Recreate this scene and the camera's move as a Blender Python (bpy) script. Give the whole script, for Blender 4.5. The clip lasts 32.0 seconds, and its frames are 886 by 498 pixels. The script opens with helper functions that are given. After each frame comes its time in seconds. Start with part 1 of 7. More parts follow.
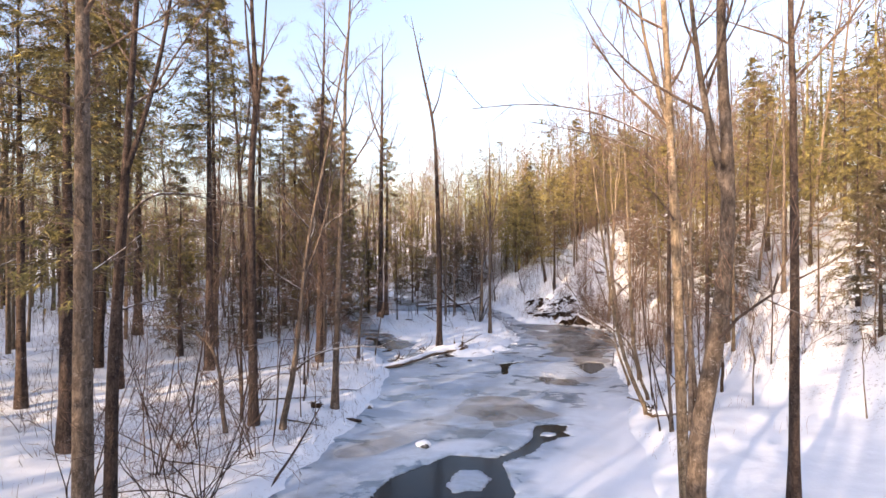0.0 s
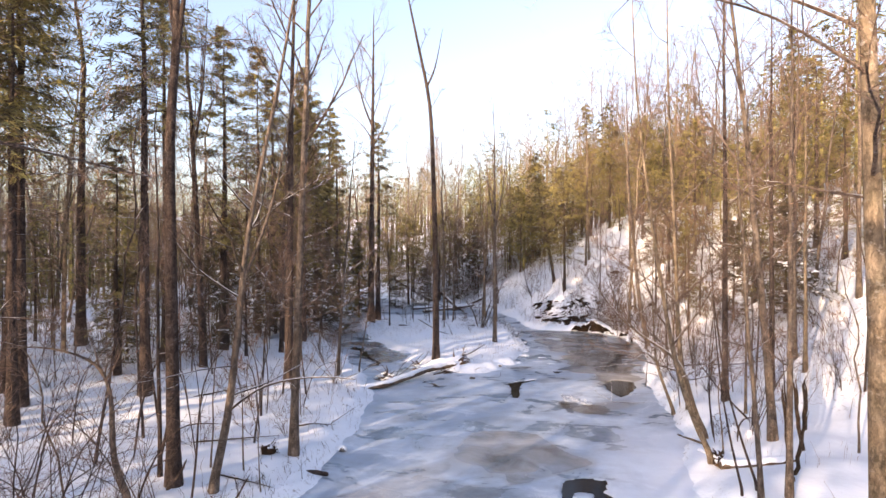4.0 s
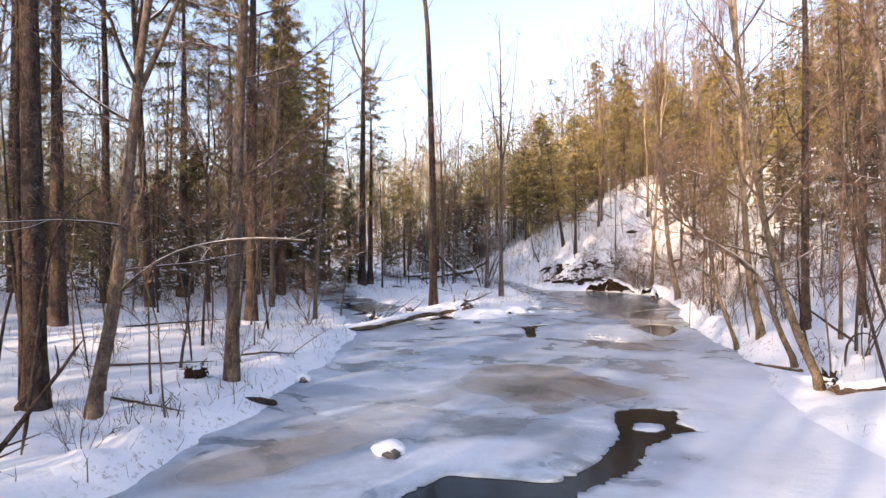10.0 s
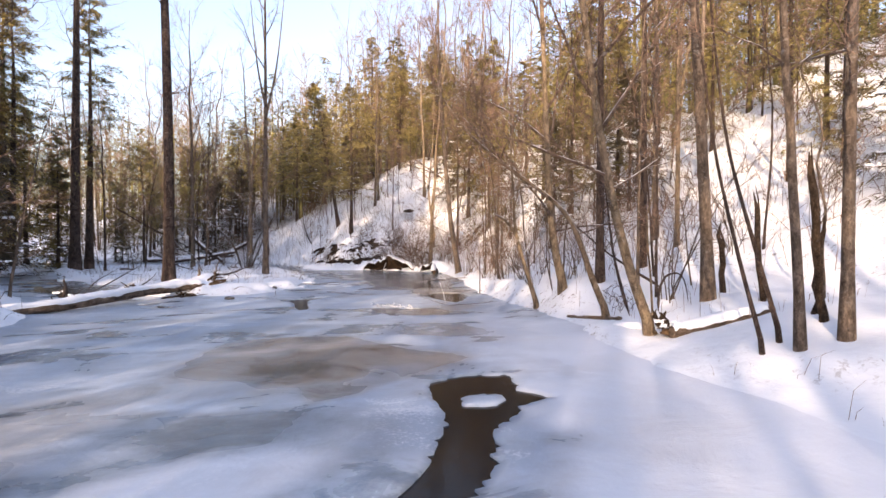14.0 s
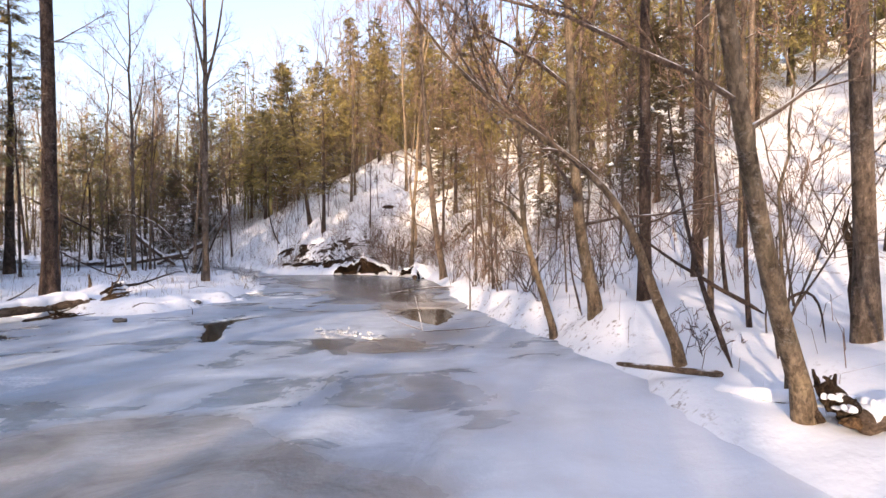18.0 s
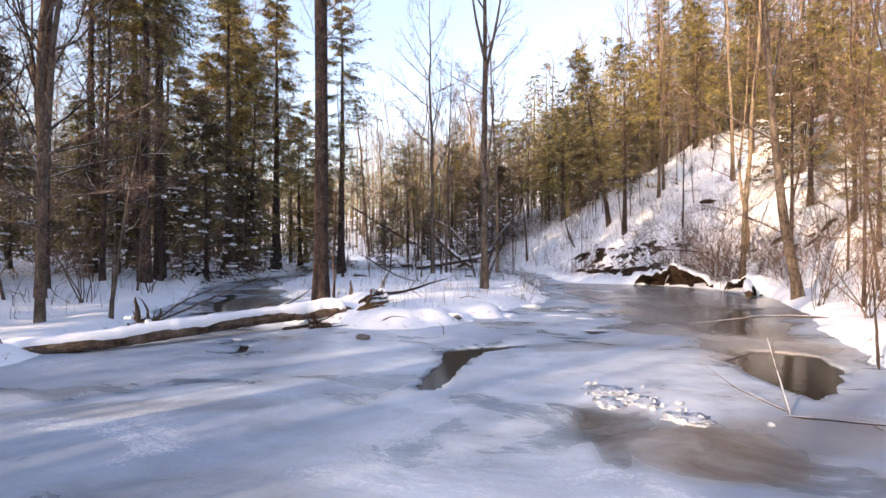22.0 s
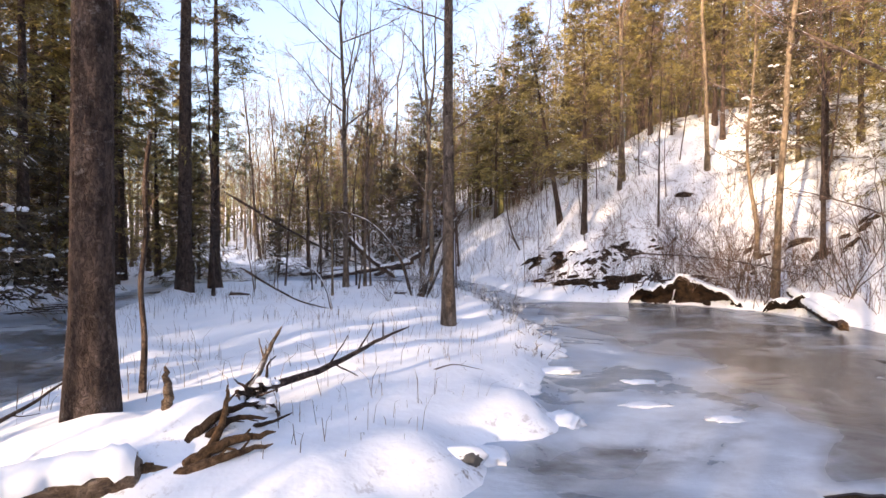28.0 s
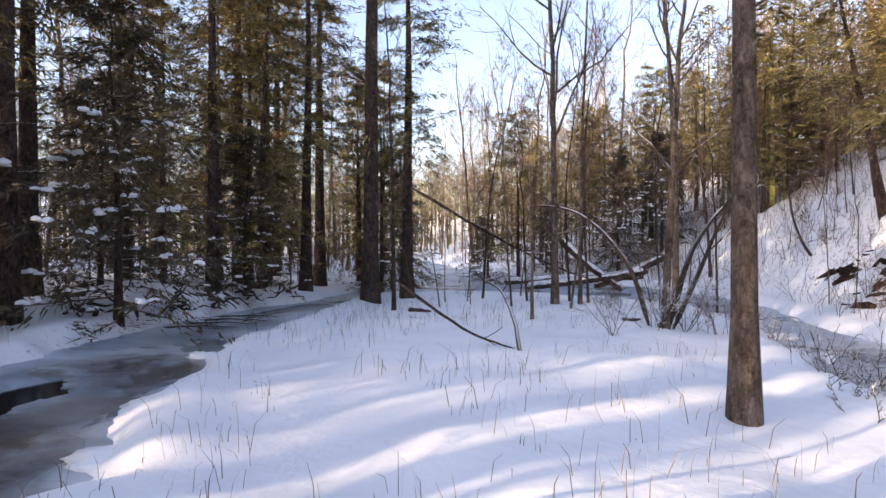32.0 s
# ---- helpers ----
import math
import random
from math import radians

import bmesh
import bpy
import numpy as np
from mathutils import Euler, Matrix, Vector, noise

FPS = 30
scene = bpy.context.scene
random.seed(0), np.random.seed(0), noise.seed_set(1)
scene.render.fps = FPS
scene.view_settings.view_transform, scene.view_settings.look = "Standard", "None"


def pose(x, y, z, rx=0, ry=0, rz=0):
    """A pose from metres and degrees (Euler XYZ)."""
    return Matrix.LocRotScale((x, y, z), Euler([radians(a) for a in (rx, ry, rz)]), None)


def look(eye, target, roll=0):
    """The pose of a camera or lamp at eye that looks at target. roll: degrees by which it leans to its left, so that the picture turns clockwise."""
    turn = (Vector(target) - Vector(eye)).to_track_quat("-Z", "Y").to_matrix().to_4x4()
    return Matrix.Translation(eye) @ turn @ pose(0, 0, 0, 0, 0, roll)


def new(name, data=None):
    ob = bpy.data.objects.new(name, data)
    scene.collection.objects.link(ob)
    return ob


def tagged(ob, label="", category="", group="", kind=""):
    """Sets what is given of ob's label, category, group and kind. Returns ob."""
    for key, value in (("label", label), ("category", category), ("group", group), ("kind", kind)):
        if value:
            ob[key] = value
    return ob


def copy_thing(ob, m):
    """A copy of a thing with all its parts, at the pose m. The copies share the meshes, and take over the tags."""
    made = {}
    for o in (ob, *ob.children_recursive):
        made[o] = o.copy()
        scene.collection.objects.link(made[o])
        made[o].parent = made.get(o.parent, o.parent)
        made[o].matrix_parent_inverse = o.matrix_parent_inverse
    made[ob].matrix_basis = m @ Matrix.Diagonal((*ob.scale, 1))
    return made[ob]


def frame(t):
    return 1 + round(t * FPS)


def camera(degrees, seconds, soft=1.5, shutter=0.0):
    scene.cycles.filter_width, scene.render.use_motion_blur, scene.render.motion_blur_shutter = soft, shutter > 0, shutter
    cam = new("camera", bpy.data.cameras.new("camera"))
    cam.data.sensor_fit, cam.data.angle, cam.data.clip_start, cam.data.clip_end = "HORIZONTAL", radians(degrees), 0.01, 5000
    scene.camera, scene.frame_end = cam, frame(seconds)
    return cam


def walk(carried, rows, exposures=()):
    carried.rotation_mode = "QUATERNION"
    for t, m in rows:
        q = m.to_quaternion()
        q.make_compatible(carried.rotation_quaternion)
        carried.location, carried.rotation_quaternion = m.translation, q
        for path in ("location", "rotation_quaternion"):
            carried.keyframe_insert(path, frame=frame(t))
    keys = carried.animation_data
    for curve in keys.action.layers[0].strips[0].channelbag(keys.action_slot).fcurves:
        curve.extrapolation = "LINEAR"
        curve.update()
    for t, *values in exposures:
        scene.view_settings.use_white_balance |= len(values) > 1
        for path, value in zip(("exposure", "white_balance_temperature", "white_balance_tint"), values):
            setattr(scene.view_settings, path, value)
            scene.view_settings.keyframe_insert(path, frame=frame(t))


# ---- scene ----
cam = camera(79.2, 32.0)
METRES, EYE, TILT, LEAN, TURN = 32.0, 5.66, 0.0, 0.0, 0.0
ROWS = [
    (0.0, 0.0, 0.0, 0.0, 0.0, 0.0, -0.0),
    (0.5, 0.0, 0.0207, -0.0012, 0.01, -0.03, 0.0),
    (1.0, -0.0001, 0.0431, -0.0018, 0.01, -0.07, 0.02),
    (1.5, 0.0003, 0.0661, -0.0037, 0.02, -0.09, 0.0),
    (2.0, 0.0002, 0.0877, -0.0069, -0.01, -0.1, -0.01),
    (2.5, 0.0007, 0.1058, -0.0077, -0.01, -0.13, -0.03),
    (3.0, 0.001, 0.1197, -0.0063, -0.04, -0.13, -0.0),
    (3.5, 0.0021, 0.1307, -0.0054, -0.05, -0.11, 0.01),
    (5.5, 0.0056, 0.1756, -0.0116, -0.06, 0.0, -0.1),
    (6.0, 0.006, 0.1812, -0.018, -0.05, -0.06, -0.05),
    (6.5, 0.0057, 0.1813, -0.0262, -0.07, -0.1, -0.01),
    (7.0, 0.0055, 0.1821, -0.0349, -0.07, -0.12, 0.02),
    (7.5, 0.0053, 0.1873, -0.0438, -0.08, -0.11, -0.01),
    (8.0, 0.0046, 0.1983, -0.0527, -0.11, -0.18, -0.0),
    (8.5, 0.0044, 0.2129, -0.0623, -0.12, -0.21, -0.04),
    (9.0, 0.0047, 0.2301, -0.0715, -0.1, -0.27, 0.03),
    (9.5, 0.0045, 0.2476, -0.0831, -0.1, -0.3, 0.02),
    (10.0, 0.0041, 0.2629, -0.0923, -0.14, -0.36, 0.06),
    (10.5, 0.0048, 0.2772, -0.103, -2.56, -0.42, 0.04),
    (11.0, 0.0056, 0.2916, -0.1124, -5.39, -0.49, -0.01),
    (11.5, 0.0066, 0.3061, -0.1193, -10.66, -0.58, -0.06),
    (12.0, 0.008, 0.3199, -0.1243, -14.44, -0.66, -0.11),
    (12.5, 0.0108, 0.3323, -0.1271, -17.61, -0.68, -0.24),
    (13.0, 0.0134, 0.3435, -0.13, -22.38, -0.67, -0.27),
    (13.5, 0.017, 0.3551, -0.1294, -23.51, -0.69, -0.27),
    (14.0, 0.0223, 0.3682, -0.129, -24.15, -0.68, -0.26),
    (14.5, 0.0288, 0.3821, -0.1288, -24.52, -0.67, -0.27),
    (16.5, 0.0567, 0.4359, -0.1289, -25.22, -0.71, -0.2),
    (17.0, 0.0634, 0.4492, -0.1291, -25.35, -0.69, -0.2),
    (17.5, 0.0708, 0.463, -0.1294, -25.4, -0.66, -0.14),
    (18.0, 0.079, 0.4775, -0.1293, -25.43, -0.68, -0.17),
    (18.5, 0.0864, 0.492, -0.1291, -25.52, -0.68, -0.13),
    (19.0, 0.0943, 0.5074, -0.1292, -22.77, -0.68, -0.08),
    (19.5, 0.1022, 0.5243, -0.1293, -13.22, -0.57, -0.04),
    (20.0, 0.109, 0.5392, -0.129, -5.65, -0.51, -0.06),
    (20.5, 0.1121, 0.5485, -0.1293, -2.79, -0.49, -0.08),
    (21.0, 0.114, 0.5582, -0.1298, 3.17, -0.41, -0.08),
    (21.5, 0.1143, 0.569, -0.1299, 5.48, -0.38, -0.14),
    (22.0, 0.1126, 0.5817, -0.1296, 6.45, -0.38, -0.13),
    (22.5, 0.1098, 0.5963, -0.1294, 6.99, -0.39, -0.17),
    (23.0, 0.1064, 0.6117, -0.129, 7.41, -0.38, -0.17),
    (23.5, 0.1024, 0.6281, -0.1286, 7.66, -0.38, -0.21),
    (24.0, 0.0981, 0.6458, -0.1281, 7.88, -0.39, -0.21),
    (24.5, 0.0943, 0.6643, -0.1277, 8.09, -0.39, -0.23),
    (26.5, 0.0788, 0.7371, -0.1269, 7.35, -0.33, -0.12),
    (27.0, 0.0751, 0.7527, -0.1261, 4.34, -0.39, -0.17),
    (27.5, 0.0721, 0.768, -0.1253, -0.69, -0.45, -0.12),
    (28.0, 0.0698, 0.7844, -0.1247, -4.26, -0.49, -0.06),
    (28.5, 0.0696, 0.8012, -0.1236, -5.2, -0.53, -0.01),
    (29.0, 0.0704, 0.8186, -0.1236, -5.37, -0.46, -0.0),
    (29.5, 0.0714, 0.8361, -0.1237, -4.01, -0.47, 0.01),
    (30.0, 0.0714, 0.8547, -0.1233, 0.25, -0.45, 0.07),
    (30.5, 0.0706, 0.8742, -0.1236, 7.62, -0.3, 0.12),
    (31.0, 0.0709, 0.8923, -0.1236, 16.6, -0.22, 0.04),
    (31.5, 0.0695, 0.9078, -0.1236, 18.51, -0.22, 0.04),
    (32.0, 0.0663, 0.9217, -0.1236, 19.18, -0.22, 0.06),
]
walk(cam, [(t, pose(0, 0, EYE, TILT, LEAN, TURN) @ pose(METRES * x, METRES * y, METRES * z, 90 + pitch, roll, yaw)) for t, x, y, z, yaw, pitch, roll in ROWS],
     [(0.0, 1.76), (9.0, 1.82), (13.0, 1.73), (18.0, 1.73), (20.0, 1.78), (22.0, 1.87), (27.0, 1.89), (29.0, 1.83), (32.0, 1.88)])

# ---------------------------------------------------------------- light
SUN_DIR = Vector((-0.67, -0.74, 0.0)).normalized()      # towards the sun, in plan
SUN_ELEV = radians(13.0)
world = bpy.data.worlds.new("world")
scene.world = world
scene.view_settings.use_white_balance = True
scene.view_settings.white_balance_temperature, scene.view_settings.white_balance_tint = 6840, 25
world.use_nodes = True
wn = world.node_tree.nodes
sky = wn.new("ShaderNodeTexSky")
sky.sky_type = "NISHITA"
sky.sun_disc = False
sky.sun_elevation = SUN_ELEV
sky.sun_rotation = math.atan2(SUN_DIR.x, SUN_DIR.y)
sky.air_density, sky.dust_density, sky.ozone_density = 1.0, 1.6, 1.0
# thin high cloud pales the blue
wt = world.node_tree
coord = wn.new("ShaderNodeTexCoord")
split = wn.new("ShaderNodeSeparateXYZ")
wt.links.new(coord.outputs["Generated"], split.inputs[0])
veil = wn.new("ShaderNodeMapRange")
veil.interpolation_type = "SMOOTHSTEP"
for i, v in enumerate((0.10, 0.75, 0.92, 1.12)):
    veil.inputs[i + 1].default_value = v
wt.links.new(split.outputs[2], veil.inputs[0])
pale = wn.new("ShaderNodeHueSaturation")
pale.inputs["Saturation"].default_value = 0.97
wt.links.new(sky.outputs[0], pale.inputs["Color"])
wt.links.new(veil.outputs[0], pale.inputs["Value"])
wn["Background"].inputs["Strength"].default_value = 0.15
wt.links.new(pale.outputs[0], wn["Background"].inputs[0])
sun_data = bpy.data.lights.new("sun", "SUN")
sun_data.energy, sun_data.angle, sun_data.color = 3.65, radians(0.6), (1.0, 0.81, 0.53)
sun_ob = new("sun", sun_data)
sun_vec = Vector((SUN_DIR.x * math.cos(SUN_ELEV), SUN_DIR.y * math.cos(SUN_ELEV), math.sin(SUN_ELEV)))
sun_ob.matrix_world = look(sun_vec * 60, (0, 0, 0))


# ---------------------------------------------------------------- materials
def material(name, rough=0.8, spec=0.3):
    m = bpy.data.materials.new(name)
    m.use_nodes = True
    b = m.node_tree.nodes["Principled BSDF"]
    b.inputs["Roughness"].default_value = rough
    b.inputs["Specular IOR Level"].default_value = spec
    return m, m.node_tree, b


def tex_noise(t, scale, detail=4.0, coord="Object", stretch=(1, 1, 1), rough=0.55):
    tc = t.nodes.new("ShaderNodeTexCoord")
    mp = t.nodes.new("ShaderNodeMapping")
    mp.inputs["Scale"].default_value = stretch
    n = t.nodes.new("ShaderNodeTexNoise")
    n.inputs["Scale"].default_value, n.inputs["Detail"].default_value, n.inputs["Roughness"].default_value = scale, detail, rough
    t.links.new(tc.outputs[coord], mp.inputs[0])
    t.links.new(mp.outputs[0], n.inputs["Vector"])
    return n.outputs["Fac"]


def ramp(t, fac, stops):
    r = t.nodes.new("ShaderNodeValToRGB")
    while len(r.color_ramp.elements) < len(stops):
        r.color_ramp.elements.new(0.5)
    for e, (p, c) in zip(r.color_ramp.elements, stops):
        e.position, e.color = p, (*c, 1) if len(c) == 3 else c
    t.links.new(fac, r.inputs[0])
    return r.outputs[0]


def mix(t, fac, a, b, blend="MIX"):
    m = t.nodes.new("ShaderNodeMix")
    m.data_type, m.blend_type = "RGBA", blend
    for sock, v in ((m.inputs[0], fac), (m.inputs[6], a), (m.inputs[7], b)):
        if isinstance(v, (int, float)):
            sock.default_value = v
        elif isinstance(v, tuple):
            sock.default_value = (*v, 1)
        else:
            t.links.new(v, sock)
    return m.outputs[2]


def calc(t, op, a, b=0.0, clamp=False):
    m = t.nodes.new("ShaderNodeMath")
    m.operation, m.use_clamp = op, clamp
    for sock, v in ((m.inputs[0], a), (m.inputs[1], b)):
        if isinstance(v, (int, float)):
            sock.default_value = v
        else:
            t.links.new(v, sock)
    return m.outputs[0]


def bump(t, b, height, strength, dist):
    n = t.nodes.new("ShaderNodeBump")
    n.inputs["Strength"].default_value, n.inputs["Distance"].default_value = strength, dist
    t.links.new(height, n.inputs["Height"])
    t.links.new(n.outputs[0], b.inputs["Normal"])


def upward(t, lo, hi):
    """1 where the surface faces the sky, 0 where it does not."""
    g = t.nodes.new("ShaderNodeNewGeometry")
    s = t.nodes.new("ShaderNodeSeparateXYZ")
    t.links.new(g.outputs["Normal"], s.inputs[0])
    m = t.nodes.new("ShaderNodeMapRange")
    m.inputs[1].default_value, m.inputs[2].default_value = lo, hi
    t.links.new(s.outputs[2], m.inputs[0])
    return m.outputs[0]


SNOW = (0.86, 0.88, 0.92)


def snow_material(name, twigs=0.0):
    m, t, b = material(name, 0.55, 0.35)
    big = tex_noise(t, 0.7, 3)
    col = ramp(t, big, [(0.3, (0.78, 0.82, 0.87)), (0.7, (0.88, 0.90, 0.93))])
    if twigs:
        # leaf litter and twig crumbs lying on the snow
        fine = tex_noise(t, 26.0, 5, rough=0.7)
        spots = calc(t, "MULTIPLY", ramp(t, fine, [(0.66, (0, 0, 0)), (0.72, (1, 1, 1))]), ramp(t, tex_noise(t, 1.3, 2), [(0.45, (0, 0, 0)), (0.7, (1, 1, 1))]))
        scraps = calc(t, "MULTIPLY", ramp(t, tex_noise(t, 9.0, 6, stretch=(1, 1, 0.5), rough=0.75), [(0.56, (0, 0, 0)), (0.63, (0.8, 0.8, 0.8))]), upward(t, 0.95, 0.82))
        col = mix(t, calc(t, "MAXIMUM", calc(t, "MULTIPLY", spots, twigs), scraps), col, (0.15, 0.105, 0.07))
        # bare earth shows where the bank is too steep to hold snow
        dirt = mix(t, ramp(t, tex_noise(t, 7, 6, rough=0.75), [(0.38, (0, 0, 0)), (0.66, (1, 1, 1))]), (0.010, 0.008, 0.007), (0.13, 0.075, 0.040))
        bare = calc(t, "ADD", upward(t, 0.70, 0.38), calc(t, "MULTIPLY", calc(t, "SUBTRACT", tex_noise(t, 5, 5, rough=0.7), 0.5), 0.9))
        col = mix(t, ramp(t, bare, [(0.42, (0, 0, 0)), (0.50, (1, 1, 1))]), col, dirt)
    t.links.new(col, b.inputs["Base Color"])
    h = calc(t, "ADD", calc(t, "MULTIPLY", tex_noise(t, 2.2, 4), 1.0), calc(t, "MULTIPLY", tex_noise(t, 22, 3), 0.05))
    bump(t, b, h, 0.35, 0.09)
    return m


def bark_material(name, dark, light, snow=0.0, scale=1.0, moss=0.0, rugged=0.45, grain=(1, 1, 0.30)):
    m, t, b = material(name, 0.9, 0.15)
    ridges = tex_noise(t, 15 * scale, 6, stretch=grain, rough=0.7)
    patches = tex_noise(t, 2.3 * scale, 3, stretch=(1, 1, 0.5))
    info = t.nodes.new("ShaderNodeObjectInfo")
    tc = t.nodes.new("ShaderNodeTexCoord")
    mp = t.nodes.new("ShaderNodeMapping")
    mp.inputs["Scale"].default_value = grain
    warp = t.nodes.new("ShaderNodeTexNoise")
    warp.inputs["Scale"].default_value = 9.0
    t.links.new(tc.outputs["Object"], warp.inputs["Vector"])
    t.links.new(tc.outputs["Object"], mp.inputs[0])
    where = mix(t, 0.12, mp.outputs[0], warp.outputs["Color"], "ADD")
    plates = t.nodes.new("ShaderNodeTexVoronoi")
    plates.inputs["Scale"].default_value = 42 * scale
    t.links.new(where, plates.inputs["Vector"])
    cracks = t.nodes.new("ShaderNodeTexVoronoi")
    cracks.feature = "DISTANCE_TO_EDGE"
    cracks.inputs["Scale"].default_value = 42 * scale
    t.links.new(where, cracks.inputs["Vector"])
    crack = ramp(t, cracks.outputs["Distance"], [(0.0, (0, 0, 0)), (0.10, (1, 1, 1))])
    tone = t.nodes.new("ShaderNodeSeparateColor")
    t.links.new(plates.outputs["Color"], tone.inputs[0])
    col = mix(t, ramp(t, ridges, [(0.33, (0, 0, 0)), (0.68, (1, 1, 1))]), dark, light)
    pale = tuple(min(1, c * 1.5 + 0.04) for c in light)
    col = mix(t, ramp(t, patches, [(0.55, (0, 0, 0)), (0.75, (0.55, 0.55, 0.55))]), col, pale)
    col = mix(t, calc(t, "MULTIPLY", info.outputs["Random"], 0.45), col, tuple(c * 0.55 for c in light))
    blotch = tex_noise(t, 6.0 * scale, 5, stretch=(1, 1, 0.75), rough=0.75)
    col = mix(t, 0.9, col, ramp(t, blotch, [(0.34, (0.28, 0.27, 0.27)), (0.50, (0.85, 0.85, 0.85)), (0.60, (1.0, 1.0, 1.0))]), "MULTIPLY")
    col = mix(t, 1.0, col, mix(t, tone.outputs[0], (0.72, 0.70, 0.68), (1.28, 1.27, 1.25)), "MULTIPLY")
    col = mix(t, crack, mix(t, rugged, col, tuple(c * 0.5 for c in dark)), col)
    lichen = calc(t, "MULTIPLY", ramp(t, tex_noise(t, 11.0 * scale, 5, stretch=(1, 1, 1.3), rough=0.75), [(0.57, (0, 0, 0)), (0.66, (0.8, 0.8, 0.8))]), ramp(t, tex_noise(t, 1.1, 2), [(0.42, (0, 0, 0)), (0.6, (1, 1, 1))]))
    col = mix(t, lichen, col, tuple(0.5 * c + 0.5 * sum(light) / 3 + 0.09 for c in light))
    if moss:
        col = mix(t, calc(t, "MULTIPLY", ramp(t, tex_noise(t, 5, 4), [(0.5, (0, 0, 0)), (0.7, (1, 1, 1))]), moss), col, (0.09, 0.10, 0.04))
    if snow:
        cover = calc(t, "MULTIPLY", upward(t, 0.45, 0.75), ramp(t, tex_noise(t, 3.1, 3), [(0.62 - snow * 0.4, (0, 0, 0)), (0.72 - snow * 0.4, (1, 1, 1))]))
        col = mix(t, cover, col, SNOW)
    t.links.new(col, b.inputs["Base Color"])
    bump(t, b, calc(t, "ADD", calc(t, "MULTIPLY", crack, 0.7 * rugged), calc(t, "ADD", ridges, calc(t, "MULTIPLY", blotch, 0.8))), 1.0, 0.045)
    return m


M_GROUND = snow_material("snow_ground", 0.85)
M_CAP = snow_material("snow_cap")
M_BARK = bark_material("bark_grey_brown", (0.065, 0.049, 0.040), (0.245, 0.192, 0.152), rugged=0.10)
M_BARK_DARK = bark_material("bark_dark", (0.042, 0.030, 0.026), (0.160, 0.116, 0.097))
M_BARK_PALE = bark_material("bark_pale", (0.095, 0.072, 0.052), (0.32, 0.245, 0.172), moss=0.15, rugged=0.06)
M_LIMB = bark_material("limb", (0.095, 0.066, 0.053), (0.32, 0.232, 0.18), snow=0.35)
M_LIMB_BENT = bark_material("bent_trunk", (0.085, 0.064, 0.048), (0.29, 0.22, 0.155), snow=1.0, rugged=0.06)
M_LIMB_SNOWY = bark_material("limb_snowy", (0.05, 0.038, 0.03), (0.17, 0.13, 0.10), snow=0.9)
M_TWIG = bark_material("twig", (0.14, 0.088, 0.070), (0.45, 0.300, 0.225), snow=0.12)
M_TWIG_FAR = bark_material("twig_far", (0.14, 0.100, 0.070), (0.43, 0.320, 0.220))
# darker copy of the twigs: shade within the brush is put into the colour
M_BRUSH_SHADED = bark_material("brush_twigs_shaded", (0.05, 0.034, 0.025), (0.22, 0.150, 0.105))
M_ROT = bark_material("rotten_wood", (0.028, 0.018, 0.012), (0.15, 0.10, 0.065), scale=1.6)
M_WOOD = bark_material("weathered_wood", (0.10, 0.07, 0.05), (0.30, 0.22, 0.155), snow=0.25, grain=(0.4, 0.4, 1))
M_WOOD_RAW = bark_material("torn_wood", (0.07, 0.040, 0.022), (0.27, 0.165, 0.09), scale=1.4, rugged=0.1, grain=(1, 1, 0.5))
M_LOG = bark_material("log_bark", (0.060, 0.042, 0.031), (0.26, 0.190, 0.138), scale=0.9, rugged=0.12, grain=(0.35, 0.35, 1.2))


def needle_material(name, a, b_col, snow):
    m, t, b = material(name, 0.7, 0.2)
    n = tex_noise(t, 1.7, 3)
    info = t.nodes.new("ShaderNodeObjectInfo")
    isl = t.nodes.new("ShaderNodeNewGeometry")
    col = mix(t, ramp(t, n, [(0.40, (0, 0, 0)), (0.62, (1, 1, 1))]), a, b_col)
    col = mix(t, calc(t, "MULTIPLY", isl.outputs["Random Per Island"], 0.5), col, tuple(c * 0.5 for c in a))
    col = mix(t, calc(t, "MULTIPLY", info.outputs["Random"], 0.3), col, (0.10, 0.09, 0.04))
    if snow:
        col = mix(t, calc(t, "MULTIPLY", ramp(t, tex_noise(t, 2.6, 3), [(0.60, (0, 0, 0)), (0.66, (1, 1, 1))]), calc(t, "GREATER_THAN", isl.outputs["Random Per Island"], 1 - snow)), col, SNOW)
    t.links.new(col, b.inputs["Base Color"])
    return m


M_NEEDLE = needle_material("hemlock_needles", (0.098, 0.069, 0.043), (0.43, 0.36, 0.118), 0.05)
M_NEEDLE_SNOWY = needle_material("snowy_hemlock_needles", (0.062, 0.050, 0.037), (0.17, 0.128, 0.076), 0.34)
M_NEEDLE_FAR = needle_material("far_needles", (0.070, 0.062, 0.029), (0.40, 0.355, 0.110), 0.0)

# ice: snow-dusted, with clear grey patches, tan stains and streaks along the flow
M_ICE, t, b = material("ice", 0.4, 0.5)
warp = t.nodes.new("ShaderNodeTexNoise")
warp.inputs["Scale"].default_value, warp.inputs["Detail"].default_value = 0.55, 2.0
ice_tc = t.nodes.new("ShaderNodeTexCoord")
t.links.new(ice_tc.outputs["Object"], warp.inputs["Vector"])
eddy = t.nodes.new("ShaderNodeVectorMath")
eddy.operation = "MULTIPLY_ADD"
t.links.new(warp.outputs["Color"], eddy.inputs[0])
eddy.inputs[1].default_value = (2.6, 2.6, 0)
t.links.new(ice_tc.outputs["Object"], eddy.inputs[2])
bent = eddy.outputs[0]


